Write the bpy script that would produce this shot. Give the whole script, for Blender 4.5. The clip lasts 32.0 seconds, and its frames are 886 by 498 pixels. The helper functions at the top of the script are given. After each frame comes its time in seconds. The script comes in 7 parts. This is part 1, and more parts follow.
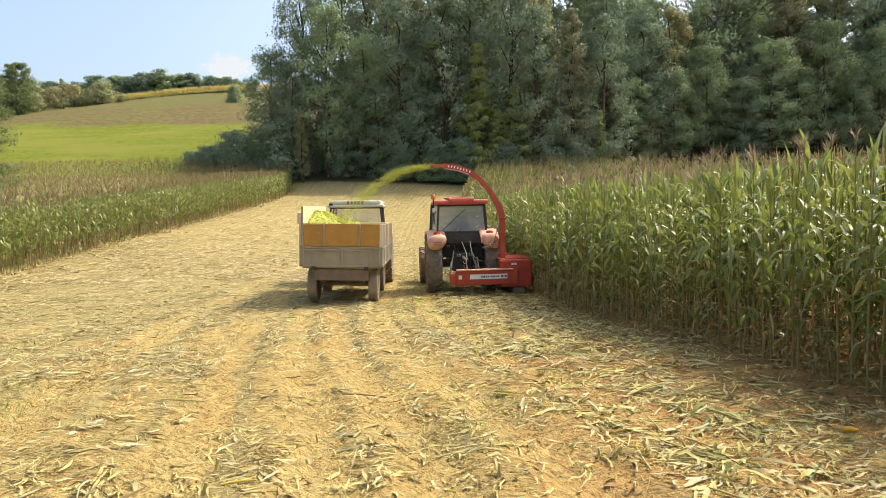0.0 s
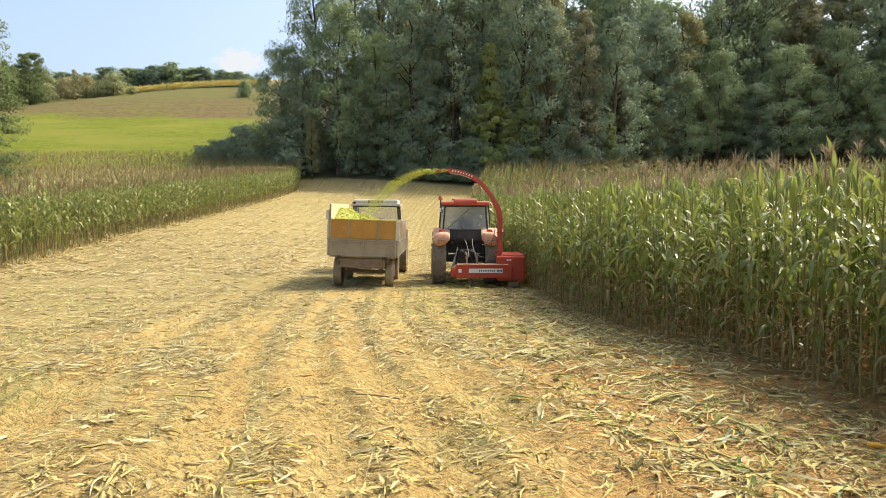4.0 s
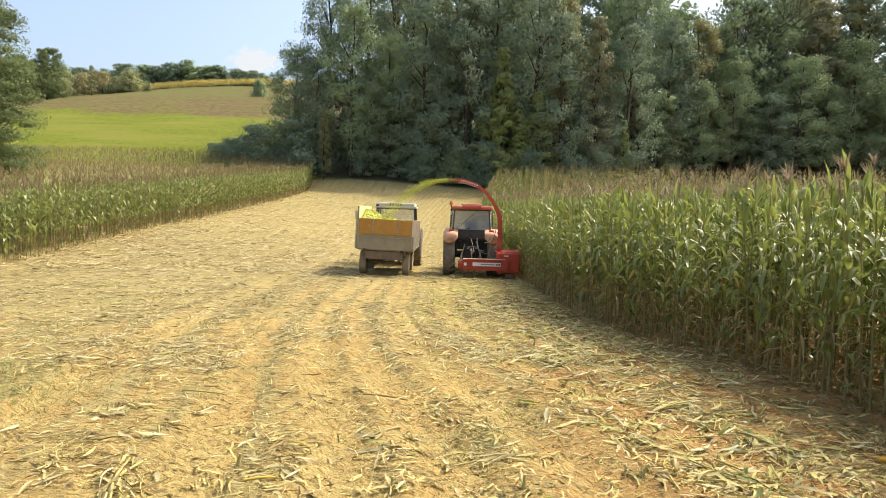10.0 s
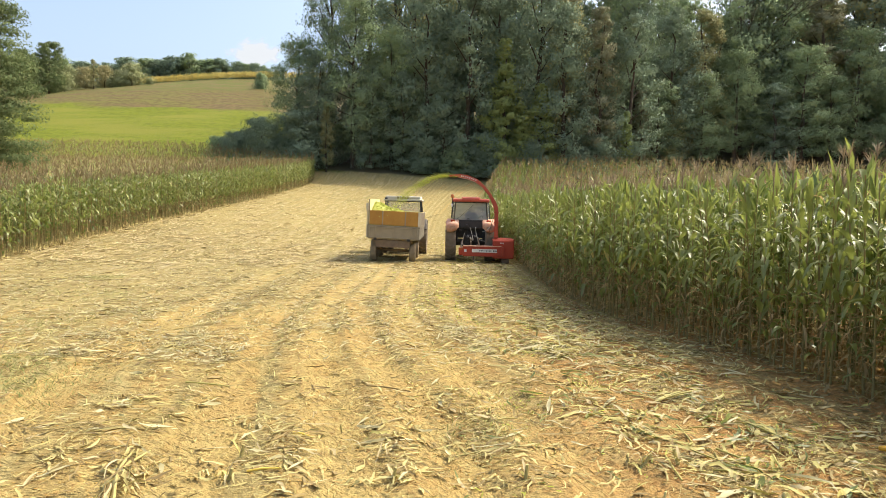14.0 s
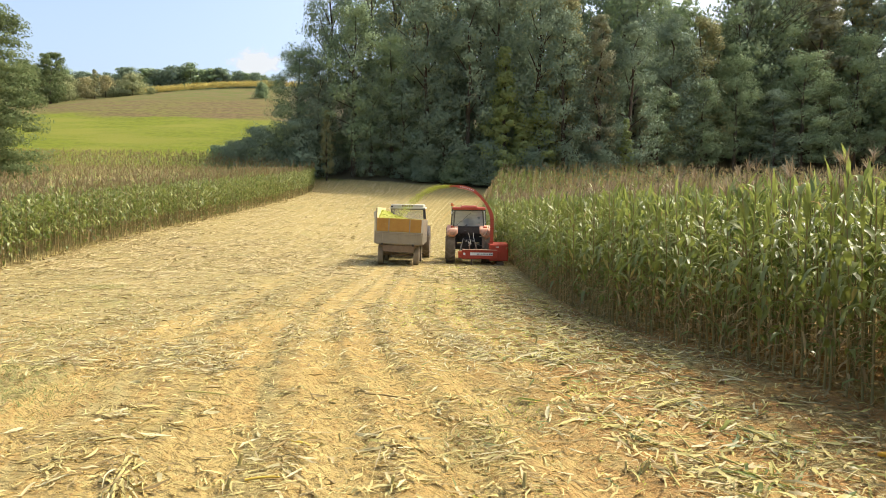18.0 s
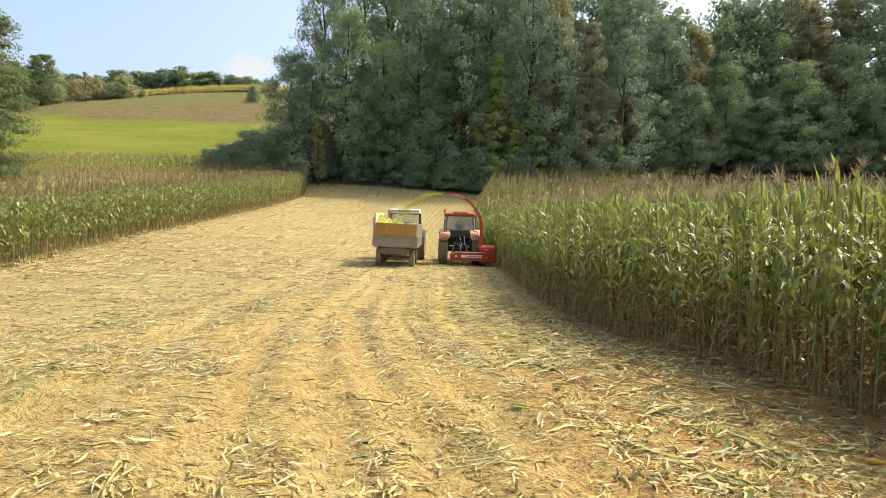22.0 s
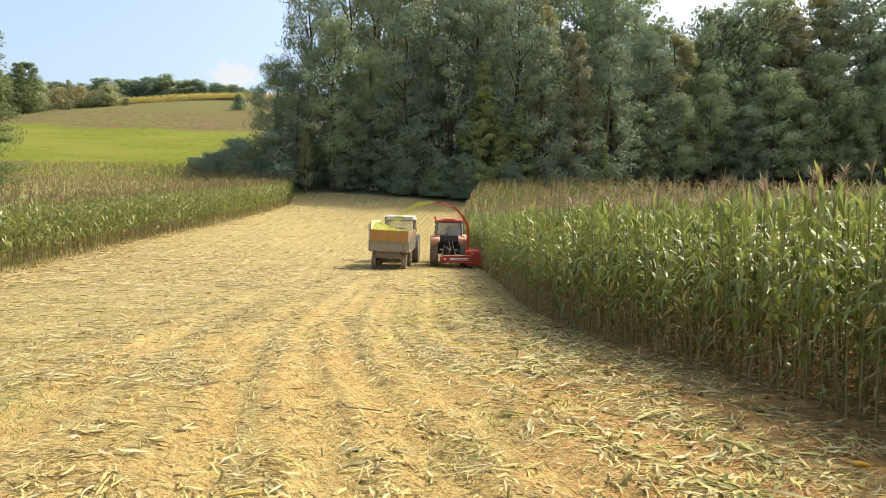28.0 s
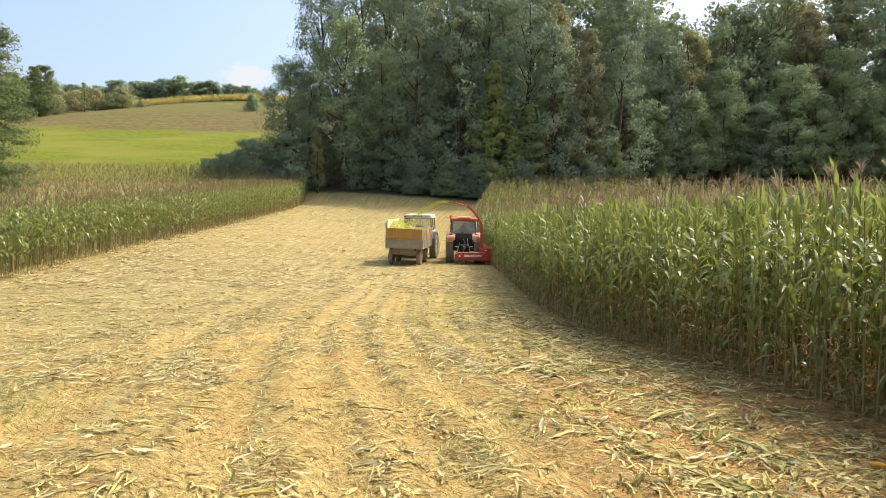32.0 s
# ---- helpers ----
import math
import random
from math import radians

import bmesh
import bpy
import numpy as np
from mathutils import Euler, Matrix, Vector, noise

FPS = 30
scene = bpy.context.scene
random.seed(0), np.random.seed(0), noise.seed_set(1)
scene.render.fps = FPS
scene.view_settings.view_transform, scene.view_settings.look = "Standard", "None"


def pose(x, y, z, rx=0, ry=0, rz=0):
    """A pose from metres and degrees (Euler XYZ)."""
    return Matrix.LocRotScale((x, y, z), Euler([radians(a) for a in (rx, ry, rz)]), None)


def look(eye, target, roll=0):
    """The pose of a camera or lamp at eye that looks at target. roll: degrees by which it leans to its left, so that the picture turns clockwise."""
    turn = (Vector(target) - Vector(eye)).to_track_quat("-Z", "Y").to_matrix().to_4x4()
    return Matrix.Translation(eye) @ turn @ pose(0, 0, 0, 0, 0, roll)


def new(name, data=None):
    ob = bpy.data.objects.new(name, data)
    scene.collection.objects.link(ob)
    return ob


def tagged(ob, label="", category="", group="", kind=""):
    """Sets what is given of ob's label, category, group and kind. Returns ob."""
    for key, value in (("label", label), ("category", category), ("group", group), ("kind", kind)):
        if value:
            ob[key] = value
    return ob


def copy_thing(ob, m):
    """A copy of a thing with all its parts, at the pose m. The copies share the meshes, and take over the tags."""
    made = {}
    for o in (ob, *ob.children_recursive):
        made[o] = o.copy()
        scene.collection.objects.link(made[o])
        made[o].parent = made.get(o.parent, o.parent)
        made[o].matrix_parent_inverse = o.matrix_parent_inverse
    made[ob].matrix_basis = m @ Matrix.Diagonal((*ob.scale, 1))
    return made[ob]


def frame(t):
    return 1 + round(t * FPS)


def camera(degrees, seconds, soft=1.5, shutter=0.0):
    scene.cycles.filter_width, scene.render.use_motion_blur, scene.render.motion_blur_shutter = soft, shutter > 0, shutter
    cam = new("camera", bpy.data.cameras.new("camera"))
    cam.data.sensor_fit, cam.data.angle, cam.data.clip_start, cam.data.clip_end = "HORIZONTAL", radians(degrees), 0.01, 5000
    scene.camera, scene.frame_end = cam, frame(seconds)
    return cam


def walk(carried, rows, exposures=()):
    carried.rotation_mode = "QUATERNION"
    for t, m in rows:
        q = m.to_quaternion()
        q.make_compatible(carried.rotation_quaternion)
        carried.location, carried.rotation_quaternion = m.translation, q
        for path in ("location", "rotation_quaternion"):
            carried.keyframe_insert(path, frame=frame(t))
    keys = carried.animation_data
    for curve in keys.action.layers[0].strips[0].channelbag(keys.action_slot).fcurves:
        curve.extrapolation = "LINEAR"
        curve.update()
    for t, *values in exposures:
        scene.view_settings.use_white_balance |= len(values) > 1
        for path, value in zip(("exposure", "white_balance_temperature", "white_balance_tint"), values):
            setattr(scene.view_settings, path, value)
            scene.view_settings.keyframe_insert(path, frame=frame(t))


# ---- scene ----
# ---- camera ----
cam = camera(68, 32.0, soft=0.7)
PATH = [
    (0, (0.140, -0.064, 2.243), (0.405, 9.915, 1.661), -1.41),
    (0.5, (0.095, -0.038, 2.248), (0.334, 9.943, 1.692), -0.96),
    (1, (0.027, 0.008, 2.260), (0.238, 9.992, 1.737), -0.30),
    (1.5, (0.008, 0.029, 2.260), (0.085, 10.013, 1.699), 0.02),
    (2, (0.006, 0.033, 2.257), (0.119, 10.015, 1.680), 0.22),
    (2.5, (0.011, 0.042, 2.253), (0.171, 10.023, 1.666), -0.25),
    (3, (0.002, 0.041, 2.256), (0.161, 10.023, 1.665), -0.15),
    (3.5, (-0.003, 0.050, 2.257), (0.169, 10.030, 1.650), -0.12),
    (5.5, (-0.007, 0.019, 2.256), (0.140, 10.007, 1.786), 0.32),
    (6, (-0.011, 0.012, 2.259), (0.134, 10.001, 1.813), 0.31),
    (6.5, (-0.012, 0.000, 2.259), (0.126, 9.991, 1.852), 0.38),
    (7, (-0.014, 0.003, 2.254), (0.079, 9.995, 1.854), 0.47),
    (7.5, (-0.012, -0.000, 2.254), (0.067, 9.991, 1.838), 0.42),
    (8, (-0.007, 0.002, 2.256), (0.099, 9.992, 1.821), 0.72),
    (8.5, (-0.002, 0.013, 2.254), (0.136, 10.000, 1.773), 0.50),
    (9, (-0.008, 0.022, 2.253), (0.094, 10.006, 1.701), 0.77),
    (9.5, (-0.015, 0.021, 2.255), (0.037, 10.005, 1.689), 0.94),
    (10, (-0.021, 0.017, 2.253), (0.008, 10.002, 1.707), 1.35),
    (10.5, (-0.026, 0.005, 2.252), (0.016, 9.992, 1.751), 1.30),
    (11, (-0.020, 0.009, 2.251), (0.009, 9.994, 1.711), 1.19),
    (11.5, (-0.022, 0.014, 2.249), (-0.006, 9.997, 1.669), 1.40),
    (12, (-0.011, 0.020, 2.242), (0.003, 10.001, 1.621), 1.46),
    (12.5, (-0.009, 0.018, 2.245), (-0.024, 10.000, 1.638), 1.45),
    (13, (-0.006, 0.012, 2.247), (-0.006, 9.993, 1.628), 1.42),
    (13.5, (-0.008, 0.022, 2.243), (-0.018, 10.001, 1.591), 1.36),
    (14, (-0.008, 0.017, 2.245), (-0.020, 9.995, 1.581), 1.06),
    (14.5, (-0.009, 0.018, 2.247), (0.011, 9.995, 1.563), 1.31),
    (16.5, (-0.004, -0.014, 2.245), (0.136, 9.974, 1.766), 0.79),
    (17, (0.009, -0.022, 2.247), (0.223, 9.963, 1.753), 0.84),
    (17.5, (0.024, -0.009, 2.249), (0.141, 9.975, 1.701), 1.03),
    (18, (0.025, -0.002, 2.247), (-0.002, 9.983, 1.699), 0.76),
    (18.5, (0.029, -0.014, 2.245), (0.043, 9.973, 1.721), 0.89),
    (19, (0.017, -0.003, 2.249), (0.156, 9.982, 1.714), 1.05),
    (19.5, (0.007, -0.004, 2.250), (0.187, 9.982, 1.752), 1.20),
    (20, (0.007, -0.005, 2.253), (0.145, 9.984, 1.808), 1.02),
    (20.5, (0.014, -0.017, 2.251), (0.123, 9.974, 1.838), 0.81),
    (21, (0.013, -0.018, 2.252), (0.132, 9.973, 1.842), 1.07),
    (21.5, (0.014, -0.020, 2.254), (0.160, 9.970, 1.833), 1.03),
    (22, (0.007, -0.011, 2.250), (0.109, 9.977, 1.786), 1.14),
    (22.5, (0.004, -0.008, 2.250), (0.082, 9.979, 1.754), 0.97),
    (23, (-0.005, -0.009, 2.251), (0.070, 9.979, 1.766), 1.01),
    (23.5, (-0.007, -0.009, 2.251), (0.062, 9.979, 1.769), 1.25),
    (24, (-0.009, -0.003, 2.249), (0.106, 9.984, 1.758), 1.30),
    (24.5, (-0.021, 0.004, 2.248), (0.151, 9.991, 1.766), 1.29),
    (25, (-0.020, -0.002, 2.250), (0.197, 9.987, 1.818), 1.32),
    (25.5, (-0.019, 0.000, 2.251), (0.208, 9.990, 1.850), 1.18),
    (27.5, (-0.027, -0.013, 2.244), (0.201, 9.978, 1.879), 0.73),
    (28, (-0.024, -0.031, 2.250), (0.273, 9.959, 1.903), 0.90),
    (28.5, (-0.023, -0.022, 2.250), (0.204, 9.968, 1.859), 1.16),
    (29, (-0.024, -0.018, 2.249), (0.083, 9.973, 1.836), 1.26),
    (29.5, (-0.016, -0.019, 2.249), (0.019, 9.971, 1.816), 1.32),
    (30, (-0.010, -0.017, 2.248), (-0.003, 9.973, 1.797), 1.27),
    (30.5, (-0.009, -0.014, 2.249), (0.046, 9.977, 1.818), 0.98),
    (31, (-0.005, -0.019, 2.249), (0.069, 9.972, 1.827), 0.75),
    (31.5, (-0.001, -0.013, 2.250), (0.099, 9.978, 1.851), 0.58),
    (32, (-0.003, -0.016, 2.251), (0.105, 9.977, 1.891), 0.62),
]
walk(cam, [(t, look(eye, target, roll)) for t, eye, target, roll in PATH])

# ---- light ----
SUN_WAY = Vector((0.66, 0.30, 1.0)).normalized()
world = bpy.data.worlds.new("world")
scene.world = world
world.use_nodes = True
wn = world.node_tree
sky = wn.nodes.new("ShaderNodeTexSky")
sky.sky_type, sky.sun_disc = "NISHITA", False
sky.sun_elevation = math.asin(SUN_WAY.z)
sky.sun_rotation = math.atan2(SUN_WAY.x, SUN_WAY.y)
sky.air_density, sky.dust_density, sky.ozone_density = 1.0, 5.4, 1.0
wn.links.new(sky.outputs[0], wn.nodes["Background"].inputs[0])
wn.nodes["Background"].inputs[1].default_value = 0.15
sun = new("sun", bpy.data.lights.new("sun", "SUN"))
sun.data.energy, sun.data.angle, sun.data.color = 2.05, radians(0.5), (1.0, 0.93, 0.80)
sun.matrix_world = look((60, 30, 80), Vector((60, 30, 80)) - SUN_WAY)
scene.view_settings.exposure = 1.07

rng = random.Random(7)
nrng = np.random.default_rng(7)


# ---- shapes of the land ----
def sstep(a):
    a = np.clip(a, 0, 1)
    return a * a * (3 - 2 * a)


def land(x, y):
    """Height of the ground."""
    x, y = np.asarray(x, float), np.asarray(y, float)
    far = np.clip(y, 72, 214) - 72
    crest = np.clip(y - 214, 0, 60)
    rise = (0.262 * far + crest * 0.262 - crest ** 2 * 0.0045) * (1 - 0.12 * sstep((-x - 60) / 75))
    low = np.minimum(y, 72)
    mid = 0.0026 * np.maximum(0, low - 30) ** 2
    over = low - 21.3
    left = 0.087 * np.where(over > 2, over, np.where(over < -2, 0, (over + 2) ** 2 / 8))
    s = sstep((-x - 3) / 12)
    hill = sstep((x - 10) / 60) * sstep((y - 75) / 60) * 2
    return mid + (left - mid) * s + rise + hill


EDGE_Y = [3, 7.4, 9, 10.2, 11.4, 13.2, 17, 22, 32, 40, 50, 60, 72]
EDGE_X = [6.2, 5.3, 4.95, 4.65, 4.25, 3.6, 3.05, 3.0, 3.15, 3.3, 4.1, 5.3, 7.2]


def corn_edge(y):
    """Where the standing maize begins."""
    return np.interp(y, EDGE_Y, EDGE_X)


TRACKS = ((-3.55, 0.24), (-2.6, 0.22), (-1.9, 0.20), (-1.0, 0.22), (0.1, 0.20), (-5.2, 0.26))


def across(x, y):
    """Place across the seed lines: they bend with the edge of the standing maize and run straight further off."""
    bend = 3.3 * (1 - sstep((y - 2) / 14.5)) + 0.0036 * np.maximum(0, y - 38) ** 2
    return x - np.clip((x + 15) / 18, 0, 1) ** 2 * bend


# ---- materials ----
def material(name, a, b, c=None, scale=3.0, fine=40.0, rough=0.85, metal=0.0, bump=0.25, vary="object", amount=0.5, spec=0.3, glow=0.0, through_light=0.0, coat=0.0):
    """Two colours by noise at two scales, a third by random; relief by the finer noise."""
    m = bpy.data.materials.new(name)
    m.use_nodes = True
    nt = m.node_tree
    n, l = nt.nodes, nt.links
    p = n["Principled BSDF"]
    co = n.new("ShaderNodeTexCoord")
    big, small = n.new("ShaderNodeTexNoise"), n.new("ShaderNodeTexNoise")
    for t, s in ((big, scale), (small, fine)):
        t.inputs["Scale"].default_value, t.inputs["Detail"].default_value = s, 4
        l.new(co.outputs["Object"], t.inputs["Vector"])
    both = n.new("ShaderNodeMath")
    both.operation = "MULTIPLY_ADD"
    l.new(small.outputs[0], both.inputs[0])
    both.inputs[1].default_value = 0.55
    half = n.new("ShaderNodeMath")
    half.operation = "MULTIPLY_ADD"
    l.new(big.outputs[0], half.inputs[0])
    half.inputs[1].default_value, half.inputs[2].default_value = 1.6, -0.58
    l.new(half.outputs[0], both.inputs[2])
    mix = n.new("ShaderNodeMix")
    mix.data_type, mix.clamp_factor = "RGBA", True
    l.new(both.outputs[0], mix.inputs["Factor"])
    mix.inputs["A"].default_value, mix.inputs["B"].default_value = (*a, 1), (*b, 1)
    colour = mix.outputs["Result"]
    if c is not None:
        if vary == "object":
            r = n.new("ShaderNodeObjectInfo").outputs["Random"]
        else:
            r = n.new("ShaderNodeNewGeometry").outputs["Random Per Island"]
        fac = n.new("ShaderNodeMath")
        fac.operation = "MULTIPLY"
        l.new(r, fac.inputs[0])
        fac.inputs[1].default_value = amount
        mx = n.new("ShaderNodeMix")
        mx.data_type, mx.clamp_factor = "RGBA", True
        l.new(fac.outputs[0], mx.inputs["Factor"])
        l.new(colour, mx.inputs["A"])
        mx.inputs["B"].default_value = (*c, 1)
        colour = mx.outputs["Result"]
    l.new(colour, p.inputs["Base Color"])
    p.inputs["Roughness"].default_value, p.inputs["Metallic"].default_value = rough, metal
    p.inputs["Specular IOR Level"].default_value = spec
    p.inputs["Coat Weight"].default_value = coat
    if glow:
        l.new(colour, p.inputs["Emission Color"])
        p.inputs["Emission Strength"].default_value = glow
    if bump:
        b_ = n.new("ShaderNodeBump")
        b_.inputs["Strength"].default_value, b_.inputs["Distance"].default_value = bump, 0.02
        l.new(small.outputs[0], b_.inputs["Height"])
        l.new(b_.outputs[0], p.inputs["Normal"])
    if through_light:
        tr, add = n.new("ShaderNodeBsdfTranslucent"), n.new("ShaderNodeMixShader")
        l.new(colour, tr.inputs[0])
        add.inputs[0].default_value = through_light
        l.new(p.outputs[0], add.inputs[1])
        l.new(tr.outputs[0], add.inputs[2])
        l.new(add.outputs[0], n["Material Output"].inputs[0])
    return m


def leafy(name, a, b, c, amount=0.8, rough=0.5, through_light=0.35, scale=0.25, spec=0.4):
    return material(name, a, b, c, scale=scale, fine=6, rough=rough, bump=0, vary="island", amount=amount, spec=spec, through_light=through_light)


def glass(name, tint=(0.75, 0.8, 0.8), rough=0.05, clear=0.6):
    """A thin pane: part clear, part gloss."""
    m = bpy.data.materials.new(name)
    m.use_nodes = True
    n, l = m.node_tree.nodes, m.node_tree.links
    tr, mix = n.new("ShaderNodeBsdfTransparent"), n.new("ShaderNodeMixShader")
    tr.inputs[0].default_value = (*tint, 1)
    p = n["Principled BSDF"]
    p.inputs["Base Color"].default_value, p.inputs["Roughness"].default_value = (0.5, 0.52, 0.5, 1), rough
    noise_ = n.new("ShaderNodeTexNoise")
    noise_.inputs["Scale"].default_value = 4
    ramp = n.new("ShaderNodeMapRange")
    ramp.inputs["To Min"].default_value, ramp.inputs["To Max"].default_value = clear - 0.15, clear + 0.15
    l.new(noise_.outputs[0], ramp.inputs["Value"])
    l.new(ramp.outputs[0], mix.inputs[0])
    l.new(p.outputs[0], mix.inputs[1])
    l.new(tr.outputs[0], mix.inputs[2])
    l.new(mix.outputs[0], n["Material Output"].inputs[0])
    return m


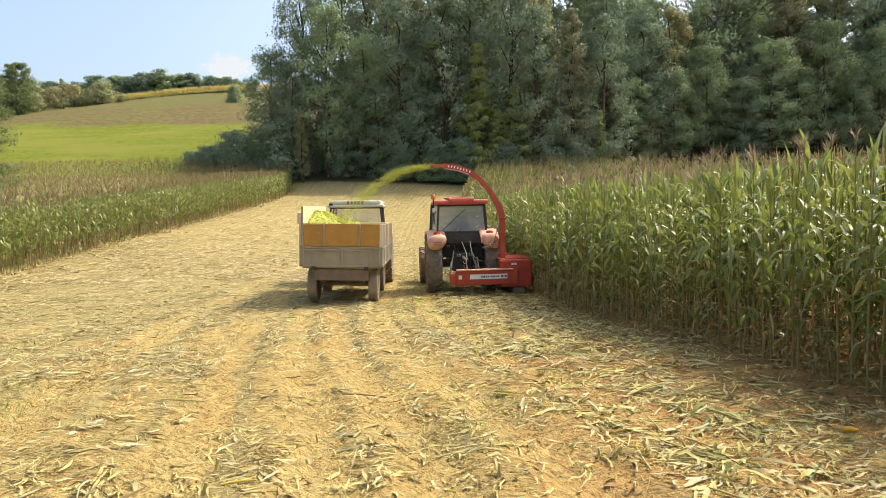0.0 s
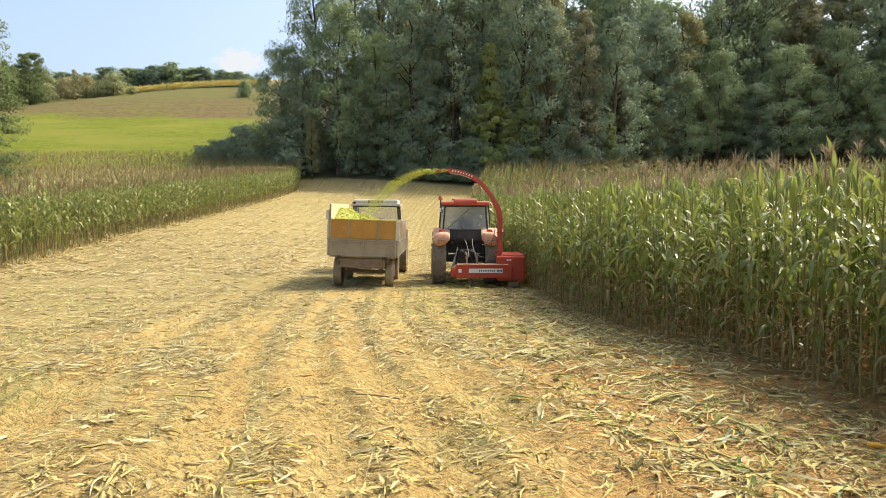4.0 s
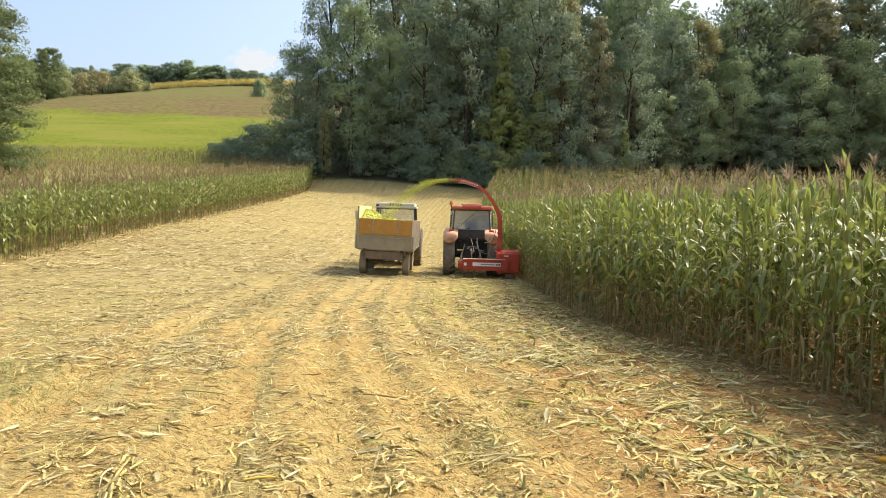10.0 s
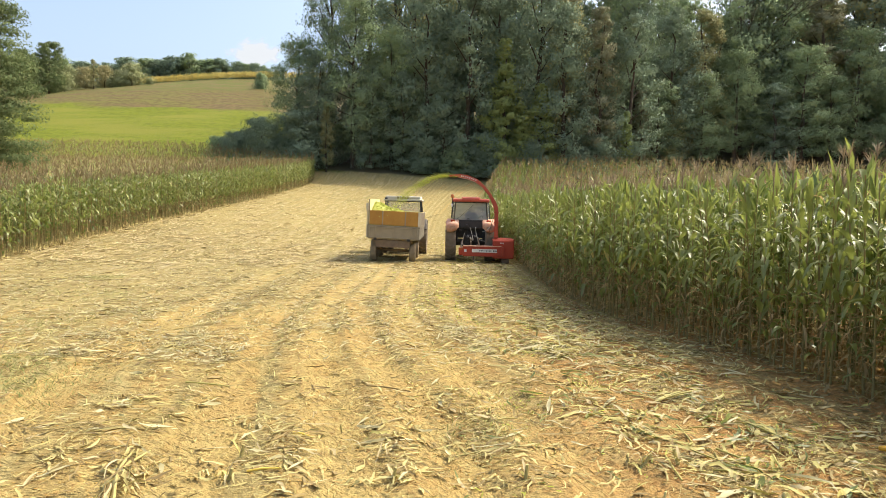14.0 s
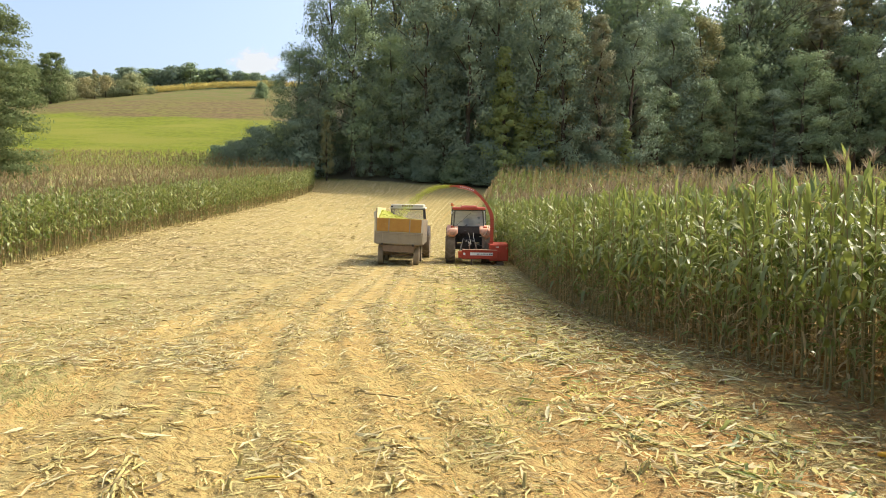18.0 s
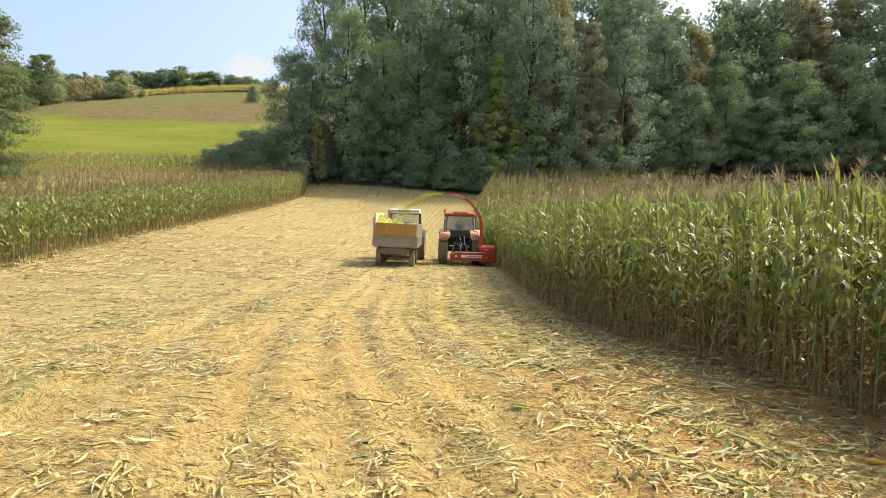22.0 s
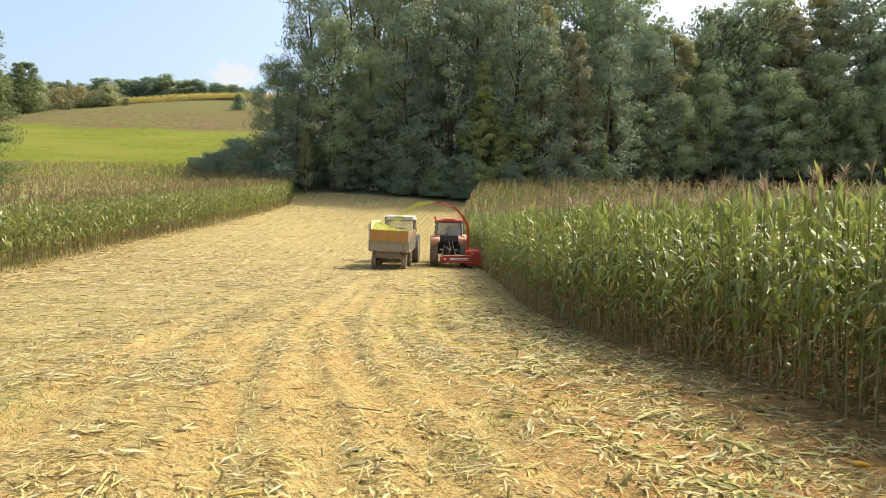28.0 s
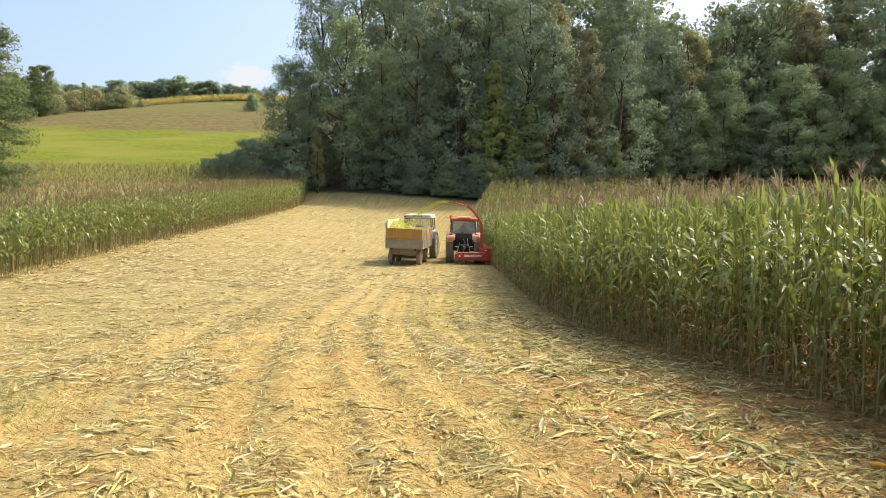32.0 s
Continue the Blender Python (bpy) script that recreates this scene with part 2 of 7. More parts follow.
M = {
    "corn_leaf": leafy("corn_leaf", (0.080, 0.123, 0.018), (0.145, 0.197, 0.030), (0.375, 0.40, 0.105), scale=2.2, rough=0.44, spec=0.95, through_light=0.46),
    "corn_dry": leafy("corn_dry", (0.36, 0.255, 0.10), (0.25, 0.16, 0.06), (0.52, 0.40, 0.19), scale=1.2, rough=0.7),
    "corn_stalk": material("corn_stalk", (0.15, 0.165, 0.048), (0.215, 0.19, 0.066), (0.30, 0.195, 0.08), scale=1.5, fine=30, rough=0.6, bump=0.1, vary="island", amount=0.7),
    "tassel": leafy("tassel", (0.225, 0.175, 0.080), (0.175, 0.130, 0.060), (0.30, 0.235, 0.110), rough=0.8),
    "tassel_red": leafy("tassel_red", (0.25, 0.185, 0.11), (0.20, 0.15, 0.085), (0.32, 0.25, 0.145), rough=0.8),
    "husk": material("husk", (0.50, 0.42, 0.17), (0.36, 0.36, 0.10), (0.60, 0.42, 0.12), scale=6, rough=0.7, vary="object"),
    "straw": leafy("straw", (0.46, 0.385, 0.13), (0.36, 0.29, 0.09), (0.55, 0.48, 0.20), scale=0.6, rough=0.75, through_light=0.15, amount=0.9),
    "straw_pale": leafy("straw_pale", (0.48, 0.375, 0.17), (0.39, 0.285, 0.115), (0.56, 0.475, 0.25), scale=0.6, rough=0.7, through_light=0.15, amount=0.9),
    "straw_grey": leafy("straw_grey", (0.42, 0.37, 0.170), (0.33, 0.29, 0.125), (0.56, 0.50, 0.27), scale=0.6, rough=0.5, through_light=0.15, amount=0.9),
    "straw_gold": leafy("straw_gold", (0.62, 0.44, 0.05), (0.50, 0.34, 0.05), (0.66, 0.52, 0.12), scale=2, rough=0.6, through_light=0.1),
    "straw_green": leafy("straw_green", (0.34, 0.315, 0.075), (0.43, 0.37, 0.095), (0.53, 0.455, 0.15), scale=0.6, rough=0.55, through_light=0.15),
    # brown withered leaf, toned darker to stand for small shadows between litter as well
    "straw_dark": leafy("straw_dark", (0.235, 0.168, 0.060), (0.155, 0.108, 0.042), (0.36, 0.27, 0.10), scale=0.6, rough=0.8, through_light=0.1),
    "weed": leafy("weed", (0.20, 0.235, 0.06), (0.29, 0.30, 0.09), (0.45, 0.41, 0.17), scale=1.5, rough=0.7, through_light=0.2),
    "cob": material("cob", (0.72, 0.40, 0.03), (0.60, 0.30, 0.02), scale=20, fine=90, rough=0.5, bump=0.6),
    "clod": leafy("clod", (0.44, 0.30, 0.09), (0.38, 0.25, 0.075), (0.36, 0.22, 0.065), scale=1.5, rough=0.95, through_light=0.0, spec=0.1),
    "chaff": leafy("chaff", (0.32, 0.36, 0.035), (0.43, 0.45, 0.06), (0.56, 0.56, 0.14), rough=0.7, scale=3),
    "bark": material("bark", (0.10, 0.075, 0.05), (0.055, 0.042, 0.03), scale=2, fine=18, rough=0.95, bump=0.6),
    # foliage of the wood: distance haze is mixed into these pale, bluish colours
    "leaf_green_hazed": leafy("leaf_green_hazed", (0.225, 0.300, 0.160), (0.280, 0.350, 0.180), (0.345, 0.410, 0.205), scale=0.12, rough=0.7, spec=0.05, through_light=0.32, amount=0.4),
    "leaf_dark_hazed": leafy("leaf_dark_hazed", (0.190, 0.255, 0.168), (0.230, 0.290, 0.180), (0.280, 0.330, 0.205), scale=0.12, rough=0.7, spec=0.05, through_light=0.32, amount=0.4),
    "leaf_light": leafy("leaf_light", (0.245, 0.300, 0.110), (0.290, 0.340, 0.120), (0.360, 0.385, 0.140), scale=0.12, rough=0.7, spec=0.05, through_light=0.32, amount=0.4),
    "leaf_yellow": leafy("leaf_yellow", (0.32, 0.31, 0.15), (0.27, 0.28, 0.14), (0.4, 0.36, 0.15), scale=0.12, rough=0.7, spec=0.05, through_light=0.32, amount=0.4),
    "ripe_maize": leafy("ripe_maize", (0.48, 0.40, 0.12), (0.40, 0.34, 0.10), (0.56, 0.46, 0.15), scale=0.5, rough=0.8, through_light=0.5),
    "leaf_feather": leafy("leaf_feather", (0.11, 0.155, 0.065), (0.14, 0.185, 0.075), (0.21, 0.24, 0.10), scale=0.3, rough=0.7, spec=0.1, through_light=0.5),
    "leaf_tan": leafy("leaf_tan", (0.37, 0.33, 0.165), (0.32, 0.32, 0.15), (0.43, 0.37, 0.17), scale=0.12, rough=0.7, spec=0.12, through_light=0.35),
    "leaf_olive": leafy("leaf_olive", (0.30, 0.33, 0.16), (0.27, 0.31, 0.15), (0.37, 0.37, 0.18), scale=0.12, rough=0.7, spec=0.12, through_light=0.35),
    "leaf_brown": leafy("leaf_brown", (0.28, 0.28, 0.165), (0.24, 0.255, 0.16), (0.34, 0.31, 0.17), scale=0.12, rough=0.7, spec=0.05, through_light=0.32, amount=0.4),
    "red": material("red_paint", (0.47, 0.060, 0.030), (0.36, 0.068, 0.038), scale=2.2, fine=25, rough=0.6, bump=0.05, spec=0.25),
    "spout_red": material("spout_red", (0.48, 0.10, 0.055), (0.39, 0.07, 0.04), scale=3, fine=25, rough=0.6, bump=0.04, spec=0.25),
    "red_roof": material("red_roof", (0.56, 0.125, 0.08), (0.48, 0.09, 0.06), scale=3, rough=0.4, bump=0.03, spec=0.5),
    "faded": material("faded_red", (0.60, 0.23, 0.10), (0.62, 0.46, 0.34), scale=4.5, fine=30, rough=0.7, bump=0.05),
    "cream": material("cream_paint", (0.60, 0.565, 0.44), (0.47, 0.44, 0.34), scale=3, fine=30, rough=0.55, bump=0.04),
    "grey_board": material("grey_board", (0.37, 0.31, 0.20), (0.27, 0.22, 0.145), scale=3, fine=28, rough=0.75, bump=0.15),
    "orange_board": material("orange_board", (0.52, 0.275, 0.055), (0.37, 0.18, 0.036), scale=2.2, fine=30, rough=0.7, bump=0.12),
    "yellow_board": material("yellow_board", (0.70, 0.62, 0.30), (0.60, 0.54, 0.28), scale=2, fine=30, rough=0.75, bump=0.1),
    "pale_board": material("pale_board", (0.66, 0.60, 0.45), (0.52, 0.46, 0.33), scale=2, fine=30, rough=0.75, bump=0.1),
    "iron": material("dark_iron", (0.055, 0.05, 0.045), (0.10, 0.085, 0.07), scale=5, fine=40, rough=0.7, metal=0.3, bump=0.15),
    "rust": material("rusty_iron", (0.25, 0.175, 0.105), (0.15, 0.105, 0.07), scale=5, fine=40, rough=0.85, bump=0.2),
    "worn_steel": material("worn_steel", (0.42, 0.39, 0.33), (0.27, 0.24, 0.19), scale=8, fine=40, rough=0.6, metal=0.3, bump=0.1),
    "dust_tyre": material("tan_dusty_tyre", (0.30, 0.24, 0.155), (0.20, 0.16, 0.105), scale=5, fine=30, rough=0.95, bump=0.2),
    "tyre": material("dusty_tyre", (0.27, 0.22, 0.15), (0.14, 0.115, 0.085), scale=5, fine=30, rough=0.9, bump=0.2),
    "dark": material("dark_plastic", (0.03, 0.03, 0.03), (0.055, 0.05, 0.045), scale=6, rough=0.6, bump=0.05),
    "black": material("black_rubber", (0.02, 0.02, 0.02), (0.04, 0.036, 0.03), scale=6, rough=0.8, bump=0.05),
    "white": material("white_plate", (0.80, 0.78, 0.72), (0.68, 0.66, 0.6), scale=6, rough=0.5, bump=0.02),
    "lens_red": material("red_lens", (0.55, 0.05, 0.02), (0.42, 0.03, 0.02), scale=12, rough=0.2, bump=0.0, coat=0.5),
    "lens_orange": material("orange_lens", (0.55, 0.17, 0.04), (0.42, 0.12, 0.03), scale=12, rough=0.2, bump=0.0, coat=0.5),
    "seat": material("seat_vinyl", (0.05, 0.045, 0.04), (0.08, 0.07, 0.06), scale=8, rough=0.7),
    "pane": glass("window_pane"),
    "clear_pane": glass("clear_pane", (0.95, 0.96, 0.94), 0.08, 0.72),
}


def ground_material():
    m = bpy.data.materials.new("field_soil")
    m.use_nodes = True
    n, l = m.node_tree.nodes, m.node_tree.links
    p = n["Principled BSDF"]
    pos = n.new("ShaderNodeNewGeometry").outputs["Position"]
    sep = n.new("ShaderNodeSeparateXYZ")
    l.new(pos, sep.inputs[0])

    def noise_at(scale, detail=5, stretch=None):
        t = n.new("ShaderNodeTexNoise")
        t.inputs["Scale"].default_value, t.inputs["Detail"].default_value = scale, detail
        if stretch:
            mp = n.new("ShaderNodeMapping")
            mp.inputs["Scale"].default_value = stretch
            l.new(pos, mp.inputs[0])
            l.new(mp.outputs[0], t.inputs["Vector"])
        else:
            l.new(pos, t.inputs["Vector"])
        return t.outputs[0]

    def math_(op, a, b=0.0, c=0.0):
        q = n.new("ShaderNodeMath")
        q.operation = op
        for k, v in enumerate((a, b, c)):
            if hasattr(v, "is_linked"):
                l.new(v, q.inputs[k])
            else:
                q.inputs[k].default_value = v
        return q.outputs[0]

    def ramp(v, lo, hi):
        r = n.new("ShaderNodeMapRange")
        r.interpolation_type = "SMOOTHSTEP"
        l.new(v, r.inputs["Value"])
        r.inputs["From Min"].default_value, r.inputs["From Max"].default_value = lo, hi
        return r.outputs[0]

    def mix(f, a, b):
        q = n.new("ShaderNodeMix")
        q.data_type, q.clamp_factor = "RGBA", True
        l.new(f, q.inputs["Factor"])
        for k, v in (("A", a), ("B", b)):
            if isinstance(v, tuple):
                q.inputs[k].default_value = (*v, 1)
            else:
                l.new(v, q.inputs[k])
        return q.outputs["Result"]

    x, y = sep.outputs[0], sep.outputs[1]
    side = math_("MINIMUM", math_("MAXIMUM", math_("MULTIPLY_ADD", x, 1 / 18, 15 / 18), 0.0), 1.0)
    far_bend = math_("MAXIMUM", math_("SUBTRACT", y, 38.0), 0.0)
    bend = math_("MULTIPLY_ADD", math_("MULTIPLY", far_bend, far_bend), 0.0036, math_("MULTIPLY_ADD", ramp(y, 2, 16.5), -3.3, 3.3))
    u = math_("SUBTRACT", x, math_("MULTIPLY", math_("MULTIPLY", side, side), bend))
    n1, n2, n3, n4 = noise_at(0.35), noise_at(2.2), noise_at(14), noise_at(60)
    row_place = n.new("ShaderNodeCombineXYZ")
    l.new(u, row_place.inputs[0])
    l.new(y, row_place.inputs[1])

    def streaks(sx, sy, detail):
        mp, t = n.new("ShaderNodeMapping"), n.new("ShaderNodeTexNoise")
        mp.inputs["Scale"].default_value = (sx, sy, 1)
        t.inputs["Scale"].default_value, t.inputs["Detail"].default_value = 1.0, detail
        l.new(row_place.outputs[0], mp.inputs[0])
        l.new(mp.outputs[0], t.inputs["Vector"])
        return t.outputs[0]

    streak = streaks(2.6, 0.22, 5)
    fine_streak = noise_at(1.0, 7, (5, 20, 1))
    tufts = streaks(7, 3.2, 7)
    soil = mix(ramp(n2, 0.35, 0.65), (0.43, 0.322, 0.116), (0.36, 0.255, 0.088))
    soil = mix(ramp(n3, 0.5, 0.75), soil, (0.27, 0.155, 0.05))
    soil = mix(math_("MULTIPLY", ramp(n4, 0.52, 0.72), 0.6), soil, (0.19, 0.11, 0.045))
    straw = mix(ramp(tufts, 0.42, 0.62), (0.34, 0.275, 0.112), (0.26, 0.20, 0.075))
    cover = math_("MULTIPLY_ADD", streak, 0.9, math_("MULTIPLY", n2, 0.45))
    cover = math_("ADD", cover, math_("ADD", math_("MULTIPLY", ramp(y, 8, 30), 0.22), math_("MULTIPLY", math_("MULTIPLY", ramp(math_("MULTIPLY", x, -1.0), 2, 8), ramp(y, 6, 18)), 0.20)))
    fresh = math_("MULTIPLY", ramp(math_("MULTIPLY_ADD", n2, 1.6, x), 0.9, 3.0), ramp(n3, 0.2, 0.5))
    soil = mix(math_("MULTIPLY", fresh, 0.85), soil, (0.335, 0.175, 0.060))
    wander = math_("MULTIPLY_ADD", streaks(0.5, 0.05, 2), 0.7, math_("MULTIPLY", streaks(3.0, 0.12, 2), 0.10))
    lines = math_("MULTIPLY", math_("COSINE", math_("MULTIPLY", math_("ADD", u, wander), 2 * math.pi / 0.36)), math_("MULTIPLY", ramp(y, 8, 15), math_("MULTIPLY_ADD", ramp(x, -7, -1.5), 0.65, 0.35)))
    broad = math_("COSINE", math_("MULTIPLY", math_("ADD", u, wander), 2 * math.pi / 1.44))
    cover = math_("MULTIPLY_ADD", broad, 0.06, cover)
    pressed = None
    for track, half in TRACKS:
        off = math_("ABSOLUTE", math_("SUBTRACT", math_("MULTIPLY_ADD", n2, 0.12, u), track + 0.06))
        band = math_("SUBTRACT", 1.0, ramp(off, half * 0.7, half * 1.4))
        pressed = band if pressed is None else math_("MAXIMUM", pressed, band)
    pressed = math_("MULTIPLY", pressed, math_("MULTIPLY", ramp(noise_at(0.5, 3), 0.3, 0.55), math_("SUBTRACT", 1.0, ramp(y, 22, 42))))
    cover = math_("MULTIPLY_ADD", pressed, -0.22, cover)
    cover = math_("MULTIPLY_ADD", lines, 0.10, cover)
    dug = math_("MULTIPLY", ramp(math_("MULTIPLY_ADD", broad, 0.10, noise_at(0.9, 5)), 0.50, 0.64), math_("SUBTRACT", 1.0, ramp(y, 14, 34)))
    soil = mix(math_("MULTIPLY", dug, 0.6), soil, (0.35, 0.215, 0.070))
    field = mix(ramp(cover, 0.60, 0.86), soil, straw)
    field = mix(math_("MULTIPLY", pressed, 0.34), field, (0.47, 0.365, 0.140))
    field = mix(math_("MULTIPLY", ramp(lines, 0.1, 0.9), math_("MULTIPLY", ramp(streaks(1.1, 0.05, 4), 0.40, 0.66), 0.5)), field, (0.225, 0.172, 0.062))
    field = mix(math_("MULTIPLY", ramp(lines, -0.35, -0.95), math_("MULTIPLY", ramp(streaks(0.9, 0.06, 6), 0.42, 0.64), 0.6)), field, (0.43, 0.355, 0.165))
    off_side = math_("MULTIPLY", ramp(y, 12, 22), ramp(math_("MULTIPLY", x, -1.0), 0.5, 3.5))
    field = mix(math_("MULTIPLY", ramp(streaks(2.4, 0.20, 7), 0.50, 0.62), math_("MULTIPLY", off_side, 0.65)), field, (0.235, 0.195, 0.080))
    field = mix(math_("MULTIPLY", ramp(streaks(3.4, 0.30, 7), 0.52, 0.64), math_("MULTIPLY", off_side, 0.4)), field, (0.47, 0.385, 0.215))
    field = mix(math_("MULTIPLY", ramp(tufts, 0.60, 0.72), 0.5), field, (0.22, 0.15, 0.06))
    field = mix(math_("MULTIPLY", ramp(noise_at(0.55), 0.56, 0.74), math_("MULTIPLY", ramp(math_("MULTIPLY", x, -1.0), 1.5, 5.5), 0.55)), field, (0.27, 0.25, 0.09))
    wob = math_("ADD", math_("MULTIPLY_ADD", n1, 8.0, -4.0), math_("MULTIPLY_ADD", noise_at(0.06, 4), 22.0, -11.0))
    yw = math_("ADD", y, wob)
    grass = mix(ramp(n2, 0.3, 0.7), (0.115, 0.142, 0.010), (0.152, 0.172, 0.016))
    grass = mix(math_("MULTIPLY", ramp(noise_at(0.9, 9), 0.45, 0.62), 0.55), grass, (0.085, 0.098, 0.012))
    grass = mix(ramp(noise_at(0.06, 4, (0.6, 1.6, 1)), 0.42, 0.6), grass, (0.165, 0.170, 0.026))
    hay = mix(ramp(noise_at(1.0, 10, (0.07, 0.10, 1)), 0.36, 0.66), (0.140, 0.100, 0.046), (0.138, 0.130, 0.034))
    hay = mix(math_("MULTIPLY", ramp(noise_at(0.9, 9), 0.44, 0.62), 0.7), hay, (0.085, 0.065, 0.026))
    crest = mix(ramp(noise_at(0.25, 6), 0.35, 0.62), (0.105, 0.115, 0.028), (0.135, 0.110, 0.042))
    slope = math_("ADD", yw, math_("MULTIPLY", x, 0.10))
    sown = math_("MULTIPLY", ramp(math_("MULTIPLY", x, -1.0), 17, 32), -4.5)
    out = mix(ramp(math_("ADD", sown, math_("MULTIPLY_ADD", n1, 5.0, math_("ADD", y, -2.5))), 77, 79.5), field, grass)
    out = mix(ramp(slope, 128, 134), out, hay)
    out = mix(ramp(slope, 160, 170), out, crest)
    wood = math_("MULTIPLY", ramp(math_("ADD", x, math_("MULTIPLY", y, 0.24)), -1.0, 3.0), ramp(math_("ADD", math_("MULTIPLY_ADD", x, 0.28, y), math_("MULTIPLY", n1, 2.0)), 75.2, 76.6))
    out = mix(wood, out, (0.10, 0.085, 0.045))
    l.new(out, p.inputs["Base Color"])
    p.inputs["Roughness"].default_value = 0.95
    p.inputs["Specular IOR Level"].default_value = 0.1
    fine_streak = math_("MULTIPLY", fine_streak, math_("SUBTRACT", 1.0, ramp(y, 8, 16)))
    h = math_("ADD", math_("MULTIPLY_ADD", n4, 0.22, math_("MULTIPLY", n3, 0.6)), math_("ADD", n2, math_("MULTIPLY", fine_streak, 1.15)))
    b = n.new("ShaderNodeBump")
    b.inputs["Strength"].default_value, b.inputs["Distance"].default_value = 1.0, 0.08
    l.new(h, b.inputs["Height"])
    l.new(b.outputs[0], p.inputs["Normal"])
    return m


M["ground"] = ground_material()


def glowing_vapour():
    """Thin white cloud, dense in its middle and fading to nothing; it glows in place of sunlight."""
    m = bpy.data.materials.new("glowing_vapour")
    m.use_nodes = True
    n, l = m.node_tree.nodes, m.node_tree.links
    n.remove(n["Principled BSDF"])
    bright, clear, mix = n.new("ShaderNodeEmission"), n.new("ShaderNodeBsdfTransparent"), n.new("ShaderNodeMixShader")
    bright.inputs[0].default_value, bright.inputs[1].default_value = (1.0, 0.99, 0.97, 1), 0.44
    co, grad, puff = n.new("ShaderNodeTexCoord"), n.new("ShaderNodeTexGradient"), n.new("ShaderNodeTexNoise")
    grad.gradient_type = "SPHERICAL"
    puff.inputs["Scale"].default_value, puff.inputs["Detail"].default_value = 3.0, 6
    l.new(co.outputs["Object"], grad.inputs[0])
    l.new(co.outputs["Object"], puff.inputs["Vector"])
    add = n.new("ShaderNodeMath")
    add.operation = "MULTIPLY_ADD"
    l.new(puff.outputs[0], add.inputs[0])
    add.inputs[1].default_value = 1.1
    l.new(grad.outputs["Fac"], add.inputs[2])
    ramp_ = n.new("ShaderNodeMapRange")
    ramp_.interpolation_type = "SMOOTHSTEP"
    l.new(add.outputs[0], ramp_.inputs["Value"])
    ramp_.inputs["From Min"].default_value, ramp_.inputs["From Max"].default_value = 0.80, 1.12
    ramp_.inputs["To Max"].default_value = 0.75
    l.new(ramp_.outputs[0], mix.inputs[0])
    l.new(clear.outputs[0], mix.inputs[1])
    l.new(bright.outputs[0], mix.inputs[2])
    l.new(mix.outputs[0], n["Material Output"].inputs[0])
    return m


M["cloud"] = glowing_vapour()


# ---- small builders ----
def raw(name, verts, faces, mats, slots=None, smooth=False, parent=None):
    """A mesh object from arrays of vertices and quads or triangles."""
    me = bpy.data.meshes.new(name)
    verts, faces = np.asarray(verts, np.float32), np.asarray(faces, np.int32)
    k = faces.shape[1]
    me.vertices.add(len(verts))
    me.vertices.foreach_set("co", verts.ravel())
    me.loops.add(faces.size)
    me.loops.foreach_set("vertex_index", faces.ravel())
    me.polygons.add(len(faces))
    me.polygons.foreach_set("loop_start", np.arange(0, faces.size, k, dtype=np.int32))
    me.polygons.foreach_set("loop_total", np.full(len(faces), k, np.int32))
    for m in mats:
        me.materials.append(m)
    if slots is not None:
        me.polygons.foreach_set("material_index", np.asarray(slots, np.int32))
    if smooth:
        me.polygons.foreach_set("use_smooth", np.ones(len(faces), bool))
    me.update(calc_edges=True)
    ob = new(name, me)
    ob.parent = parent
    return ob


def part(name, bm, mat, parent=None, label="", smooth=False, at=None):
    """Links a bmesh as one mesh object under a thing or a part."""
    me = bpy.data.meshes.new(name)
    bm.to_mesh(me)
    bm.free()
    me.materials.append(mat)
    if smooth:
        for p in me.polygons:
            p.use_smooth = True
    ob = new(name, me)
    ob.parent = parent
    if at is not None:
        ob.matrix_basis = at
    if label:
        tagged(ob, label)
    return ob


def thing(name, label, category, group="", kind="", at=None):
    ob = new(name)
    ob.empty_display_size = 0.2
    if at is not None:
        ob.matrix_basis = at
    return tagged(ob, label, category, group, kind)


def box(bm, lo, hi, bevel=0.0, m=None):
    """A box between two corners, its edges rounded by bevel."""
    lo, hi = Vector(lo), Vector(hi)
    made = bmesh.ops.create_cube(bm, size=1)["verts"]
    mid, size = (lo + hi) / 2, hi - lo
    for v in made:
        v.co = Vector((v.co.x * size.x, v.co.y * size.y, v.co.z * size.z)) + mid
    if bevel:
        edges = list({e for v in made for e in v.link_edges})
        done = bmesh.ops.bevel(bm, geom=edges, offset=bevel, segments=2, affect="EDGES", profile=0.5)
        made = list({v for f in done["faces"] for v in f.verts} | {v for v in made if v.is_valid})
    if m is not None:
        bmesh.ops.transform(bm, matrix=m, verts=made)
    return made


def rod(bm, a, b, r, r2=None, n=8):
    """A round bar from a to b."""
    a, b = Vector(a), Vector(b)
    turn = (b - a).to_track_quat("Z", "Y").to_matrix().to_4x4()
    made = bmesh.ops.create_cone(bm, cap_ends=True, segments=n, radius1=r, radius2=r if r2 is None else r2, depth=(b - a).length)["verts"]
    bmesh.ops.transform(bm, matrix=Matrix.Translation((a + b) / 2) @ turn, verts=made)
    return made


